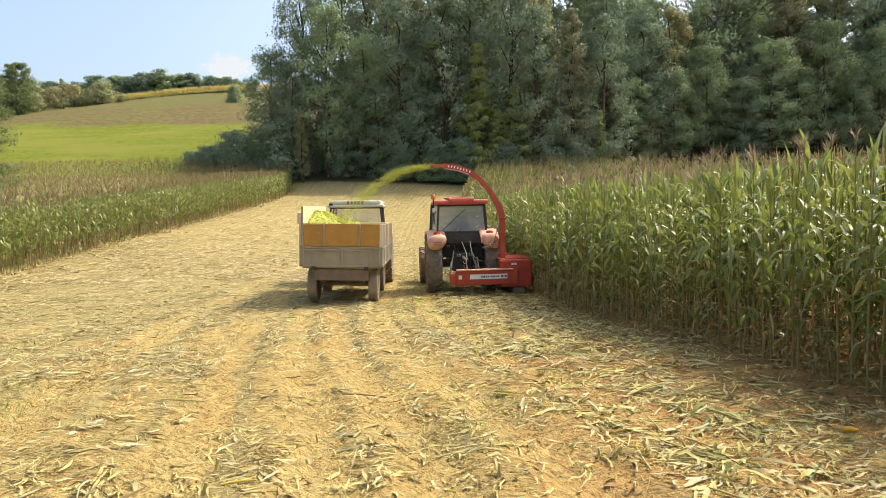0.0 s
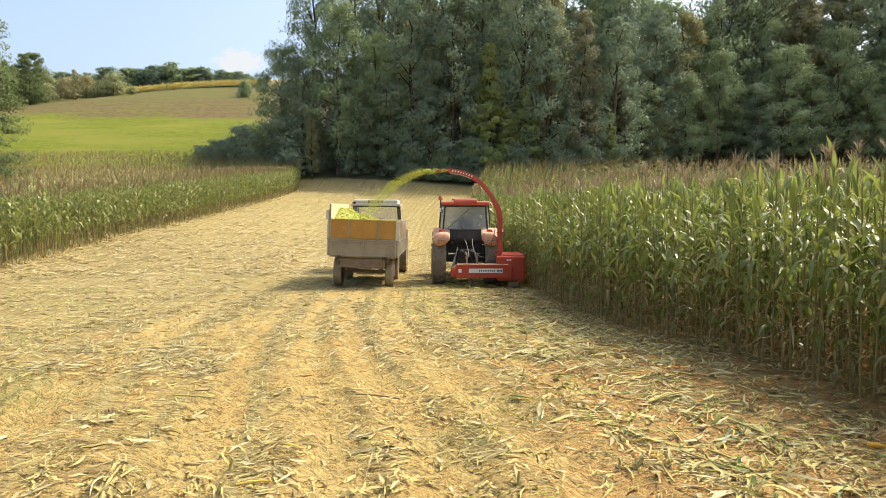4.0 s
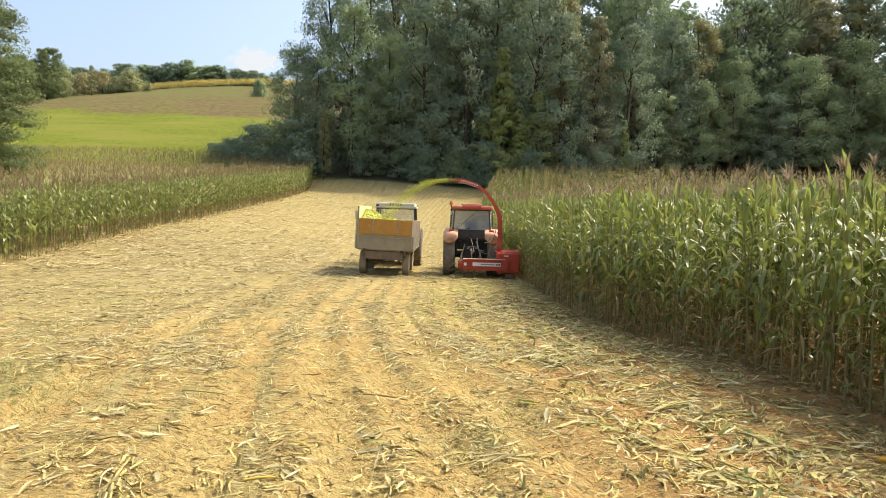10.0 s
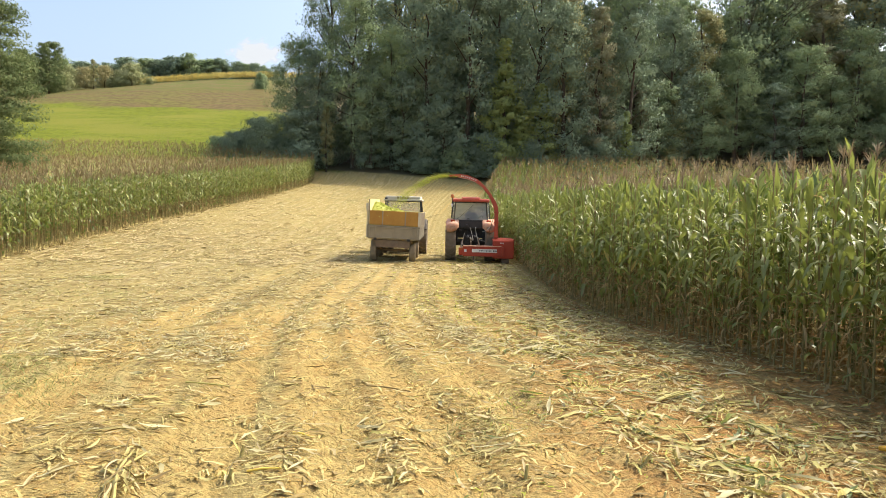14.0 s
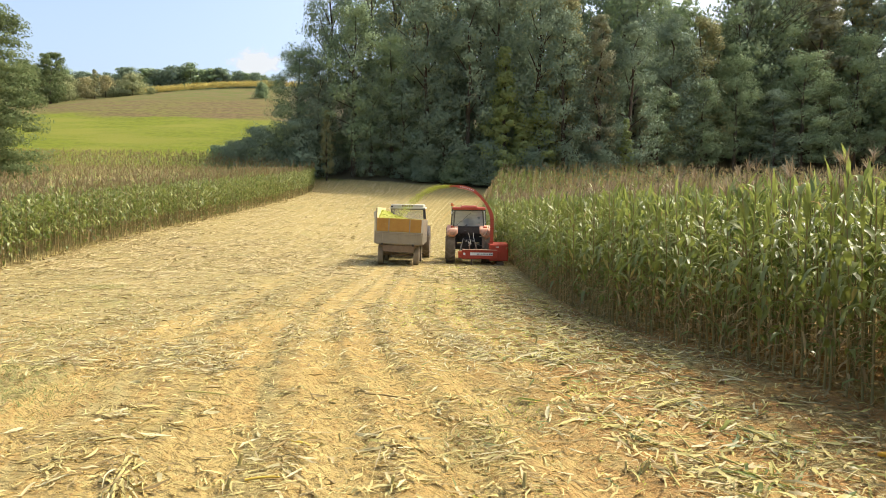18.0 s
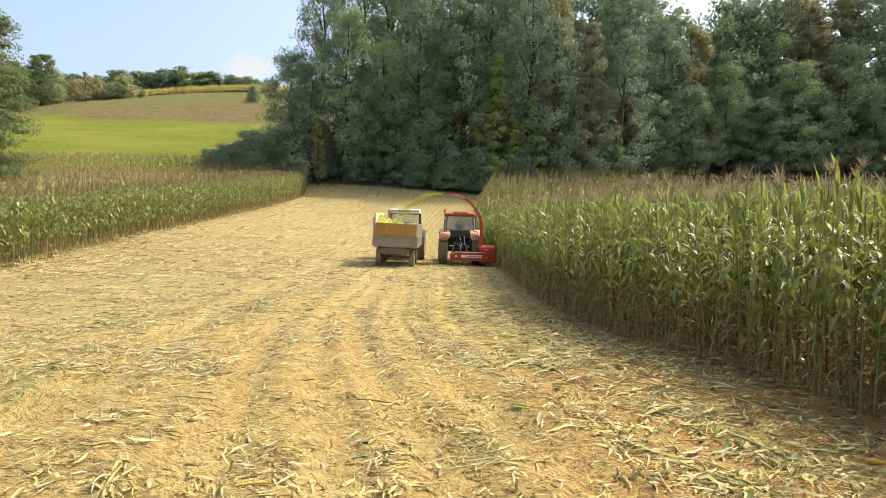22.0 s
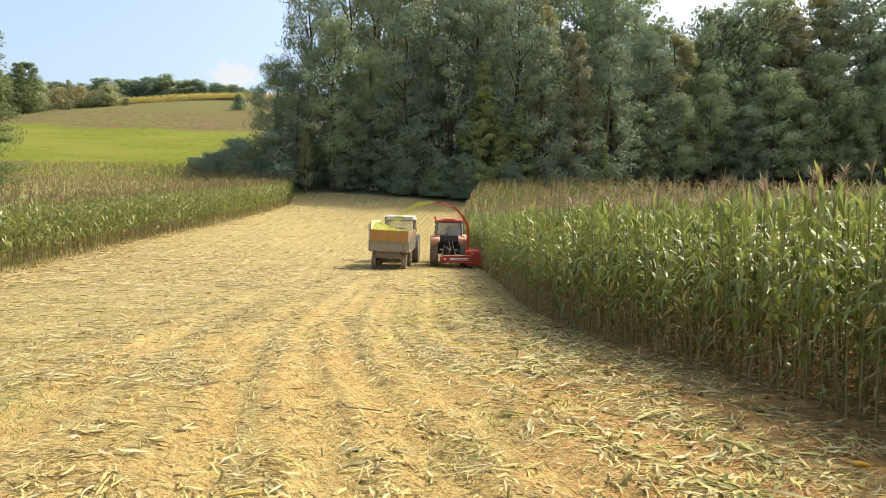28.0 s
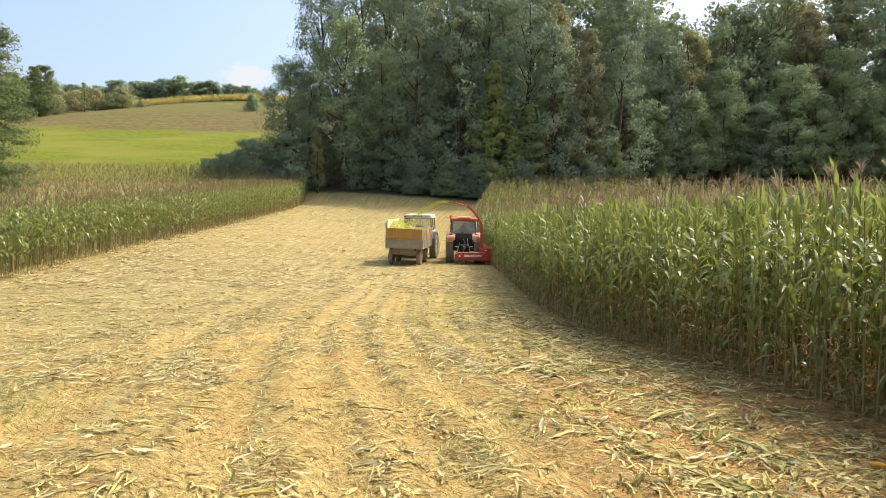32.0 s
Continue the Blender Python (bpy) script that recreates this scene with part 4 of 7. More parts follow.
WOODS = "trees at the edge of the wood"
TREES = {
    "broad": make_tree("broadleaf_tree", 1, 19, 5.4, "round", M["leaf_green_hazed"], "tall dense green broadleaf tree at the wood edge", group=WOODS, clumps=130, per=125, size=0.125),
    "broad2": make_tree("broadleaf_tree", 2, 21, 5.8, "round", M["leaf_dark_hazed"], "tall dark green broadleaf tree in the wood", group=WOODS, clumps=140, per=116, size=0.125, bare=0.02),
    "column": make_tree("broadleaf_tree", 3, 20, 3.6, "column", M["leaf_brown"], "slender tree with browning autumn leaves", group=WOODS, clumps=95, per=125, size=0.125),
    "dark": make_tree("broadleaf_tree", 4, 18, 5.2, "column", M["leaf_dark_hazed"], "dark shaded tree in the dense wood", group=WOODS, clumps=125, per=118, size=0.125, bare=0.0),
    "light": make_tree("broadleaf_tree", 5, 17, 4.0, "cone", M["leaf_light"], "light green feathery tree standing before the dark wood", group=WOODS, clumps=130, per=110, size=0.13, bare=0.03),
    "yellow": make_tree("broadleaf_tree", 6, 18, 3.8, "column", M["leaf_yellow"], "tree with yellowing leaves among the dark wood", group=WOODS, clumps=95, per=125, size=0.125),
    "bush": make_tree("bush", 7, 5.0, 3.4, "bush", M["leaf_green_hazed"], "dense green bush at the foot of the wood", "bush", clumps=90, per=60, size=0.17, bare=0.0),
    "lone": make_tree("broadleaf_tree", 27, 15, 4.6, "round", M["leaf_feather"], "light green leafy tree standing in the open", clumps=150, per=70, size=0.2, bare=0.03),
    "feather": make_tree("broadleaf_tree", 31, 15, 4.6, "round", M["leaf_feather"], "feathery green tree with an airy crown beside the maize", clumps=300, per=170, size=0.085, flat=0.30, bare=0.16),
    "inner": make_tree("broadleaf_tree", 21, 20, 5.8, "round", M["leaf_dark_hazed"], "dark green tree deep in the wood", group=WOODS, clumps=80, per=64, size=0.21),
    "inner2": make_tree("broadleaf_tree", 22, 20, 5.4, "round", M["leaf_green_hazed"], "green tree deep in the wood", group=WOODS, clumps=80, per=64, size=0.21),
    "inner3": make_tree("broadleaf_tree", 23, 20, 4.6, "column", M["leaf_yellow"], "yellowing tree deep in the wood", group=WOODS, clumps=80, per=64, size=0.21),
    "far": make_tree("broadleaf_tree", 24, 15, 5.0, "bush", M["leaf_green_hazed"], "green tree on the skyline of the far hill", group="trees on the far hill", clumps=64, per=34, size=0.36, bare=0.0),
    "far2": make_tree("broadleaf_tree", 25, 15, 4.4, "bush", M["leaf_dark_hazed"], "dark green tree on the skyline of the far hill", group="trees on the far hill", clumps=64, per=34, size=0.36, bare=0.0),
    "bush_light": make_tree("bush", 9, 5.0, 3.4, "bush", M["leaf_tan"], "yellowing tan bush on the far hill", "bush", clumps=60, per=60, size=0.17, bare=0.0),
    "bush_olive": make_tree("bush", 10, 5.0, 3.4, "bush", M["leaf_olive"], "olive green bush on the far hill", "bush", clumps=60, per=60, size=0.17, bare=0.0),
    "bush_dark": make_tree("bush", 8, 6.5, 3.8, "bush", M["leaf_dark_hazed"], "dark green bush at the foot of the wood", "bush", clumps=110, per=110, size=0.115, bare=0.0),
}
USED = set()


def plant_tree(kind, x, y, height=None, wide=1.0):
    src = TREES[kind]
    real = {"broad": 19, "broad2": 21, "column": 20, "dark": 18, "light": 17, "yellow": 18, "lone": 15, "feather": 15, "inner": 20, "inner2": 20, "inner3": 20, "far": 15, "far2": 15, "bush": 5, "bush_light": 5, "bush_olive": 5, "bush_dark": 6.5}[kind]
    k = 1.0 if height is None else height / real
    m = pose(x, y, float(land(x, y)) - 0.1, 0, 0, rng.uniform(0, 360))
    ob = src if kind not in USED else copy_thing(src, m)
    USED.add(kind)
    ob.matrix_basis = m @ Matrix.Diagonal((k * wide, k * wide, k, 1))
    return ob


# front of the wood, from the meadow to beyond the right-hand maize
for kind, x, y, h, w in [
    ("bush_dark", -25.5, 80, 4.2, 1.0), ("bush_dark", -22.0, 79, 6.0, 1.0), ("bush_dark", -17.5, 78.5, 7.0, 1.0), ("bush", -28.0, 82, 3.2, 1.2),
    ("broad", -18.6, 83, 15.5, 1.05), ("broad2", -15.6, 81, 14.5, 1.0), ("broad2", -14.6, 83, 27, 0.74), ("broad", -11.2, 80, 21, 0.9), ("broad2", -10.0, 86, 30, 0.8),
    ("yellow", -14.0, 77.6, 8.5, 0.7), ("broad2", -9.0, 79.5, 13, 1.0), ("broad", -6.6, 80, 17, 0.9), ("dark", -5.2, 78.6, 12, 1.1),
    ("broad2", -4.2, 85, 28, 0.8), ("dark", -2.2, 78.5, 22, 0.9), ("broad2", -0.2, 77.5, 11, 1.1), ("bush_dark", -2.8, 77, 4.0, 1.1), ("bush", 1.5, 76.2, 3.4, 1.2), ("dark", 2.4, 77, 22, 0.9),
    ("light", 6.6, 75.5, 16.0, 1.15), ("light", 10.6, 75.0, 11.0, 1.6), ("light", 8.6, 74.6, 8.5, 1.5), ("broad2", 4.0, 80.5, 27, 0.8), ("dark", 6.5, 79.5, 25, 0.9),
    ("bush_dark", 4.8, 75.2, 5, 1.1), ("broad2", 10.6, 77.5, 24.5, 0.9), ("column", 17.4, 76, 19.8, 0.95), ("yellow", 14.0, 79, 25.5, 0.7), ("dark", 13.4, 75.8, 20, 0.9), ("light", 20.6, 75.8, 8.0, 1.0),
    ("dark", 21.2, 77, 19, 0.95), ("column", 23.4, 80, 10, 1.0), ("broad2", 25.0, 88, 25, 0.9), ("yellow", 33.0, 86, 20, 1.1), ("dark", 28.6, 84, 20, 1.0),
    ("yellow", 28.0, 82, 9.0, 1.2), ("broad", 37.0, 85, 15.0, 1.0), ("broad", 36.5, 90, 19.5, 1.0), ("broad2", 42.5, 92, 24, 0.9), ("broad", 47, 94, 26, 1.1), ("broad", 45.5, 85, 15.5, 1.2), ("dark", 41, 83, 11, 1.3),
    ("column", 50.0, 89, 23, 1.3), ("broad", 53.5, 87, 18, 1.0), ("broad2", 58, 92, 25, 1.0), ("broad", 60.5, 86, 17, 1.0), ("dark", 66, 90, 25, 1.1), ("broad2", 73, 92, 25, 1.0), ("broad", 80, 94, 20, 1.0), ("dark", 88, 96, 20, 1.1), ("broad2", 97, 98, 20, 1.0),
    ("broad", 26, 81.5, 11, 1.2), ("broad", 32, 83, 12, 1.1), ("broad", 49, 85, 12, 1.1), ("broad", 56.5, 85, 12, 1.1), ("bush_dark", 17, 75.6, 5, 1.2), ("bush_dark", 9.6, 74.6, 4.5, 1.1),
]:
    plant_tree(kind, x, y, h, w)
# the wood behind
for row, (depth, size) in enumerate(((94, 22), (105, 21))):
    for k in range(22):
        x = -8 + k * 5.4 + rng.uniform(-1.5, 1.5)
        if 32 < x * 90 / depth < 40 and row > 0:
            plant_tree("inner", x + row * 2, depth, 19.0 + rng.uniform(-0.8, 0.8), 1.25)
            plant_tree("inner2", x + 2.5, depth - 5, 17.0 + rng.uniform(-0.8, 0.8), 1.25)
            continue
        plant_tree(rng.choice(("inner", "inner2", "inner", "inner2", "inner3")), x + row * 2, depth + rng.uniform(-3, 3), size * rng.uniform(0.9, 1.1) + (6 if x < 30 else 5 if x > 52 else 0.5), 1.0)


# ---- the row that the chopper takes in ----
def cut_plant(seed):
    ob = thing("maize_plant", "maize plant in the row being harvested", "maize plant", "maize row being cut")
    ps = corn_pieces(seed, 3.0 + 0.05 * (seed % 4), 2)
    for nm, slot in (("stalk", 2), ("tassel", 3), ("ear", 4)):
        for n_, s_, v, f in ps:
            if s_ == slot:
                raw(nm, v, f, [CORN_MATS[slot]], parent=ob)
    v, f, s = joined([p for p in ps if p[1] < 2])
    raw("foliage", v, f, CORN_MATS[:2], s, parent=ob)
    return ob


CUT_ROW = []
cut_kinds = [cut_plant(500 + k) for k in range(4)]
for k, (px, py) in enumerate(row_spots(-1, 0, 18.6, 39, 0.18, corn_edge)):
    ob = cut_kinds[k] if k < 4 else copy_thing(cut_kinds[k % 4], Matrix())
    ob.matrix_basis = pose(px, py, float(land(px, py)) - 0.01, nrng.uniform(-3, 3), nrng.uniform(-3, 3), nrng.uniform(0, 360))
    CUT_ROW.append(ob)


# ---- far hill ----
SKYLINE_X, SKYLINE_Z = [-190, -140, -125, -114, -104, -94, -83, -72, -65, -50, -20], [53, 53.8, 53.4, 55.0, 56.0, 55.7, 55.1, 53.8, 51.6, 50, 50]
for k in range(84):
    x, y = -182 + k * 1.86 + rng.uniform(-0.8, 0.8), 250 + rng.uniform(-5, 6)
    plant_tree(rng.choice(("far", "far2", "far2")), x, y, max(5.0, float(np.interp(x, SKYLINE_X, SKYLINE_Z) - land(x, y))) * rng.uniform(0.9, 1.05), rng.uniform(1.15, 1.5))
plant_tree("lone", -111.2, 186, 14.5, 1.15)
plant_tree("lone", -121.2, 190.5, 12.5, 1.2)
plant_tree("inner3", -104.0, 196, 9, 1.0)
for kind, x, y, h, w in (("light", -113.5, 209, 6.6, 0.9), ("light", -108, 210, 6.6, 0.8), ("olive", -97.6, 206, 6.6, 1.15), ("light", -99.5, 209, 6.4, 0.8), ("olive", -119, 209, 7.0, 1.0), ("olive", -104, 212, 5.0, 0.9), ("olive", -126, 208, 8, 1.1), ("light", -133, 206, 8, 1.1), ("olive", -90.9, 204, 2.2, 1.2), ("olive", -112, 195, 5.5, 1.0), ("olive", -103, 205, 3.0, 1.1)):
    plant_tree("bush_" + kind, x, y, h, w)
plant_tree("bush", -49.6, 178, 4.4, 0.75)
plant_tree("feather", -32.0, 45, 15.0, 1.05)
plant_tree("inner2", 32.5, 100, 26.0, 1.0)
plant_tree("inner", 54.5, 102, 25.0, 1.0)
far_rows = np.stack(np.meshgrid(np.arange(-112, -36, 0.42), np.arange(219, 226, 1.7)), -1).reshape(-1, 2)
far_rows = far_rows + nrng.uniform(-0.9, 0.9, far_rows.shape)
RIPE = [M["ripe_maize"]] * 5
YELLOW = [(v * np.array([2.0, 2.0, 0.9]), f, np.where(s != 2, 1, s)) for v, f, s in (joined(corn_pieces(240 + k, 2.4, 1)[2:]) for k in range(4))]
scatter("maize_strip", YELLOW, far_rows, RIPE, "strip of ripe yellow maize along the hill crest", "maize")


def bare_tree(x, y, height):
    """A dead tree: forked limbs with no leaves."""
    ob = thing("bare_tree", "leafless dead tree rising above the wood", "tree", at=pose(x, y, float(land(x, y)) - 0.1))
    r = random.Random(12)
    bm = bmesh.new()

    def limb(p, way, length, rad, depth):
        q = p + way * length
        rod(bm, p, q, rad, rad * 0.62, 6 if depth < 2 else 4)
        if depth == 5:
            return
        for _ in range(3 if depth else 4):
            turn = Vector((r.gauss(0, 0.5), r.gauss(0, 0.5), r.uniform(-0.05, 0.35)))
            limb(q, (way + turn).normalized(), length * r.uniform(0.55, 0.8), rad * 0.58, depth + 1)

    limb(Vector((0, 0, 0)), Vector((0, 0, 1)), height * 0.55, 0.28, 0)
    part("trunk", bm, M["bark"], ob)


bare_tree(44.5, 97, 15.5)


def cloud(x, z, wide, high):
    """A soft puff of cumulus far behind the hill."""
    bm = bmesh.new()
    bmesh.ops.create_grid(bm, x_segments=16, y_segments=10, size=1)
    for v in bm.verts:
        v.co = Vector((v.co.x, 0.12 * (v.co.x ** 2 + v.co.y ** 2), v.co.y))
    ob = part("cloud", bm, M["cloud"], None, smooth=True)
    ob.matrix_basis = pose(x, 1550, z) @ Matrix.Diagonal((wide, 60, high, 1))
    ob.visible_shadow = False
    tagged(ob, "soft white cumulus cloud low over the hill", "cloud", kind="structure")


cloud(-448, 345, 84, 52)


# ---- vehicles ----
def wheel(parent, name, x, y, r, width, rim_mat, rim_r, lugs, side, label="", tyre_mat=None):
    """A wheel with its axle along x; side: +1 where its outer face points to +x."""
    w = new(name)
    w.empty_display_size = 0.1
    w.parent = parent
    w.matrix_basis = pose(x, y, r)
    if label:
        tagged(w, label)
    h = width / 2
    bm = bmesh.new()
    lathe(bm, [(-h * 0.8, rim_r), (-h, rim_r + (r - rim_r) * 0.45), (-h * 0.95, r * 0.93), (-h * 0.6, r * 0.965), (h * 0.6, r * 0.965), (h * 0.95, r * 0.93), (h, rim_r + (r - rim_r) * 0.45), (h * 0.8, rim_r)], 36)
    if lugs:
        for k in range(lugs):
            for s in (-1, 1):
                a = 2 * math.pi * (k + (0.25 if s > 0 else -0.25)) / lugs
                m = Matrix.Rotation(a, 4, "X") @ Matrix.Translation((s * h * 0.48, 0, r * 0.965)) @ Matrix.Rotation(s * radians(38), 4, "Z")
                box(bm, (-h * 0.60, -r * 0.032, -0.03), (h * 0.60, r * 0.032, r * 0.05), 0, m)
    part("tyre", bm, tyre_mat or M["tyre"], w)
    bm = bmesh.new()
    s = side
    lathe(bm, [(-h * 0.8 * s, rim_r), (-h * 0.7 * s, rim_r * 0.9), (h * 0.1 * s, rim_r * 0.82), (h * 0.25 * s, rim_r * 0.4), (h * 0.3 * s, 0.0005)], 28)
    lathe(bm, [(h * 0.8 * s, rim_r), (h * 0.7 * s, rim_r * 0.9), (h * 0.12 * s, rim_r * 0.83)], 28)
    part("rim", bm, rim_mat, w)
    bm = bmesh.new()
    rod(bm, (0, 0, 0), (h * 0.75 * s, 0, 0), rim_r * 0.3, rim_r * 0.2, 12)
    for k in range(8):
        a = 2 * math.pi * k / 8
        rod(bm, (h * 0.2 * s, rim_r * 0.5 * math.cos(a), rim_r * 0.5 * math.sin(a)), (h * 0.36 * s, rim_r * 0.5 * math.cos(a), rim_r * 0.5 * math.sin(a)), 0.014, n=6)
    part("hub", bm, M["iron"], w)
    return w


def fender(parent, x0, x1, y, z, r, mat, a0, a1, label):
    """A rounded mudguard over a rear wheel."""
    bm = bmesh.new()
    outer = arc((y, z), r, a0, a1, 14)
    inner = arc((y, z), r - 0.05, a0, a1, 14)
    rows = []
    for (yo, zo), (yi, zi) in zip(outer, inner):
        c = 0.05
        rows.append([bm.verts.new(p) for p in ((x0, yi, zi), (x0, yo - (yo - yi) * 0.4, zo - (zo - zi) * 0.4), (x0 + c, yo, zo), (x1 - c, yo, zo), (x1, yo - (yo - yi) * 0.4, zo - (zo - zi) * 0.4), (x1, yi, zi))])
    for a, b in zip(rows, rows[1:]):
        for k in range(6):
            bm.faces.new((a[k], a[(k + 1) % 6], b[(k + 1) % 6], b[k]))
    bm.faces.new(rows[0][::-1])
    bm.faces.new(rows[-1])
    bmesh.ops.recalc_face_normals(bm, faces=bm.faces)
    return part("fender", bm, mat, parent, label, smooth=False)


def cab(parent, half, y0, y1, z0, z1, frame_mat, pane, mid=0.0):
    """A cab frame of posts and rails with panes; y0 is its back."""
    post = 0.05
    top_in = 0.06
    back, front = half, half + mid
    for nm, x, y in (("post", -1, y0), ("post", 1, y0), ("post", -1, y1), ("post", 1, y1), ("post", -1, (y0 + y1) / 2), ("post", 1, (y0 + y1) / 2)):
        bm = bmesh.new()
        lean = -0.05 if y == y0 else 0.04 if y == y1 else 0
        half = back if y == y0 else front
        sweep(bm, [(x * half, y, z0), (x * (half - top_in), y - lean, z1)], [(-post / 2, -post / 2), (post / 2, -post / 2), (post / 2, post / 2), (-post / 2, post / 2)], up=(0, 1, 0))
        part(nm, bm, frame_mat, parent)
    for y, lean in ((y0, -0.05), (y1, 0.04)):
        half = back if y == y0 else front
        for z, inset in ((z0 + 0.02, 0), (z1 - 0.03, top_in)):
            bm = bmesh.new()
            yy = y - (lean if z > z0 + 0.1 else 0)
            box(bm, (-half + inset + 0.02, yy - 0.022, z - 0.03), (half - inset - 0.02, yy + 0.022, z + 0.03), 0.008)
            part("rail", bm, frame_mat, parent)
        bm = bmesh.new()
        vs = [bm.verts.new(p) for p in ((-half + 0.03, y, z0 + 0.05), (half - 0.03, y, z0 + 0.05), (half - top_in - 0.03, y - lean, z1 - 0.06), (-half + top_in + 0.03, y - lean, z1 - 0.06))]
        bm.faces.new(vs)
        bmesh.ops.solidify(bm, geom=bm.faces[:], thickness=0.006)
        part("window", bm, pane, parent).visible_shadow = False
    ym = (y0 + y1) / 2
    for s in (-1, 1):
        for ya, yb, ha, hb in ((y0 + 0.04, ym - 0.03, back, front), (ym + 0.03, y1 - 0.04, front, front)):
            bm = bmesh.new()
            vs = [bm.verts.new(p) for p in ((s * ha, ya, z0 + 0.02), (s * hb, yb, z0 + 0.02), (s * (hb - top_in), yb, z1 - 0.04), (s * (ha - top_in), ya + 0.04, z1 - 0.04))]
            bm.faces.new(vs)
            bmesh.ops.solidify(bm, geom=bm.faces[:], thickness=0.006)
            part("window", bm, pane, parent).visible_shadow = False


def bars(parent, mat, x, y, z, widths, height, gap=0.02, depth=0.004, name="letter_bar"):
    """Plain bars in place of lettering, on a face that looks to -y."""
    for w in widths:
        bm = bmesh.new()
        box(bm, (x, y - depth, z - height / 2), (x + w, y, z + height / 2))
        part(name, bm, mat, parent)
        x += w + gap


def tractor_base(ob, mats, r, half, width, front_half, front_r, hood_mat):
    """Axles, gearbox, bonnet, wheels, mudguards and the parts at the back that both tractors share."""
    bm = bmesh.new()
    rod(bm, (-half + 0.1, 0, r), (half - 0.1, 0, r), 0.11, n=12)
    box(bm, (-0.28, -0.32, r - 0.22), (0.28, 0.9, r + 0.28), 0.05)
    box(bm, (-0.2, 0.9, r - 0.15), (0.2, 2.9, r + 0.1), 0.04)
    part("gearbox", bm, M["iron"], ob, "dark oily gearbox housing")
    bm = bmesh.new()
    box(bm, (-0.36, 1.0, r + 0.1), (0.36, 3.0, r + 0.72), 0.10)
    box(bm, (-0.30, 2.98, r + 0.02), (0.30, 3.08, r + 0.6), 0.03)
    part("bonnet", bm, hood_mat, ob)
    bm = bmesh.new()
    rod(bm, (-front_half + 0.1, 2.35, front_r), (front_half - 0.1, 2.35, front_r), 0.07, n=10)
    part("front_axle", bm, M["iron"], ob)
    ws = []
    for s in (-1, 1):
        ws.append((wheel(ob, "rear_wheel", s * (half - width / 2), 0, r, width, mats["rim"], r * 0.55, 20, s, "large dusty lugged rear wheel"), r))
        ws.append((wheel(ob, "front_wheel", s * (front_half - 0.14), 2.35, front_r, 0.27, mats["rim"], front_r * 0.52, 16, s, "dusty lugged front wheel"), front_r))
    return ws


def lift_arms(ob, r):
    """Three-point linkage, hoses and drawbar."""
    for s in (-1, 1):
        bm = bmesh.new()
        sweep(bm, [(s * 0.28, -0.2, r - 0.1), (s * 0.40, -0.62, r - 0.22), (s * 0.42, -0.95, r - 0.22)], [(-0.02, -0.035), (0.02, -0.035), (0.02, 0.035), (-0.02, 0.035)])
        part("lift_arm", bm, M["rust"], ob)
        bm = bmesh.new()
        rod(bm, (s * 0.36, -0.55, r - 0.2), (s * 0.24, -0.28, r + 0.35), 0.018)
        rod(bm, (s * 0.365, -0.56, r - 0.1), (s * 0.31, -0.42, r + 0.08), 0.03)
        part("lift_rod", bm, M["worn_steel"], ob)
    bm = bmesh.new()
    rod(bm, (0, -0.3, r + 0.2), (0.02, -0.9, r + 0.12), 0.022)
    rod(bm, (0, -0.45, r + 0.18), (0.01, -0.7, r + 0.15), 0.036)
    part("top_link", bm, M["worn_steel"], ob)
    for k, (x0, x1, sag) in enumerate(((-0.02, 0.08, 0.5), (0.1, 0.25, 0.62), (-0.16, -0.05, 0.4), (0.2, 0.55, 0.35), (-0.22, 0.3, 0.55))):
        bm = bmesh.new()
        pts = []
        for i in range(9):
            q = i / 8
            pts.append((x0 + (x1 - x0) * q + 0.07 * math.sin(q * 5 + k), -0.34 - 0.32 * math.sin(q * math.pi), r + 0.55 * (1 - q) - sag * math.sin(math.pi * q) * 0.5 + 0.05))
        sweep(bm, pts, circle(0.010, 6))
        part("hose", bm, M["cream"] if k in (0, 3) else M["black"], ob, "pale hydraulic hose" if k in (0, 3) else "")


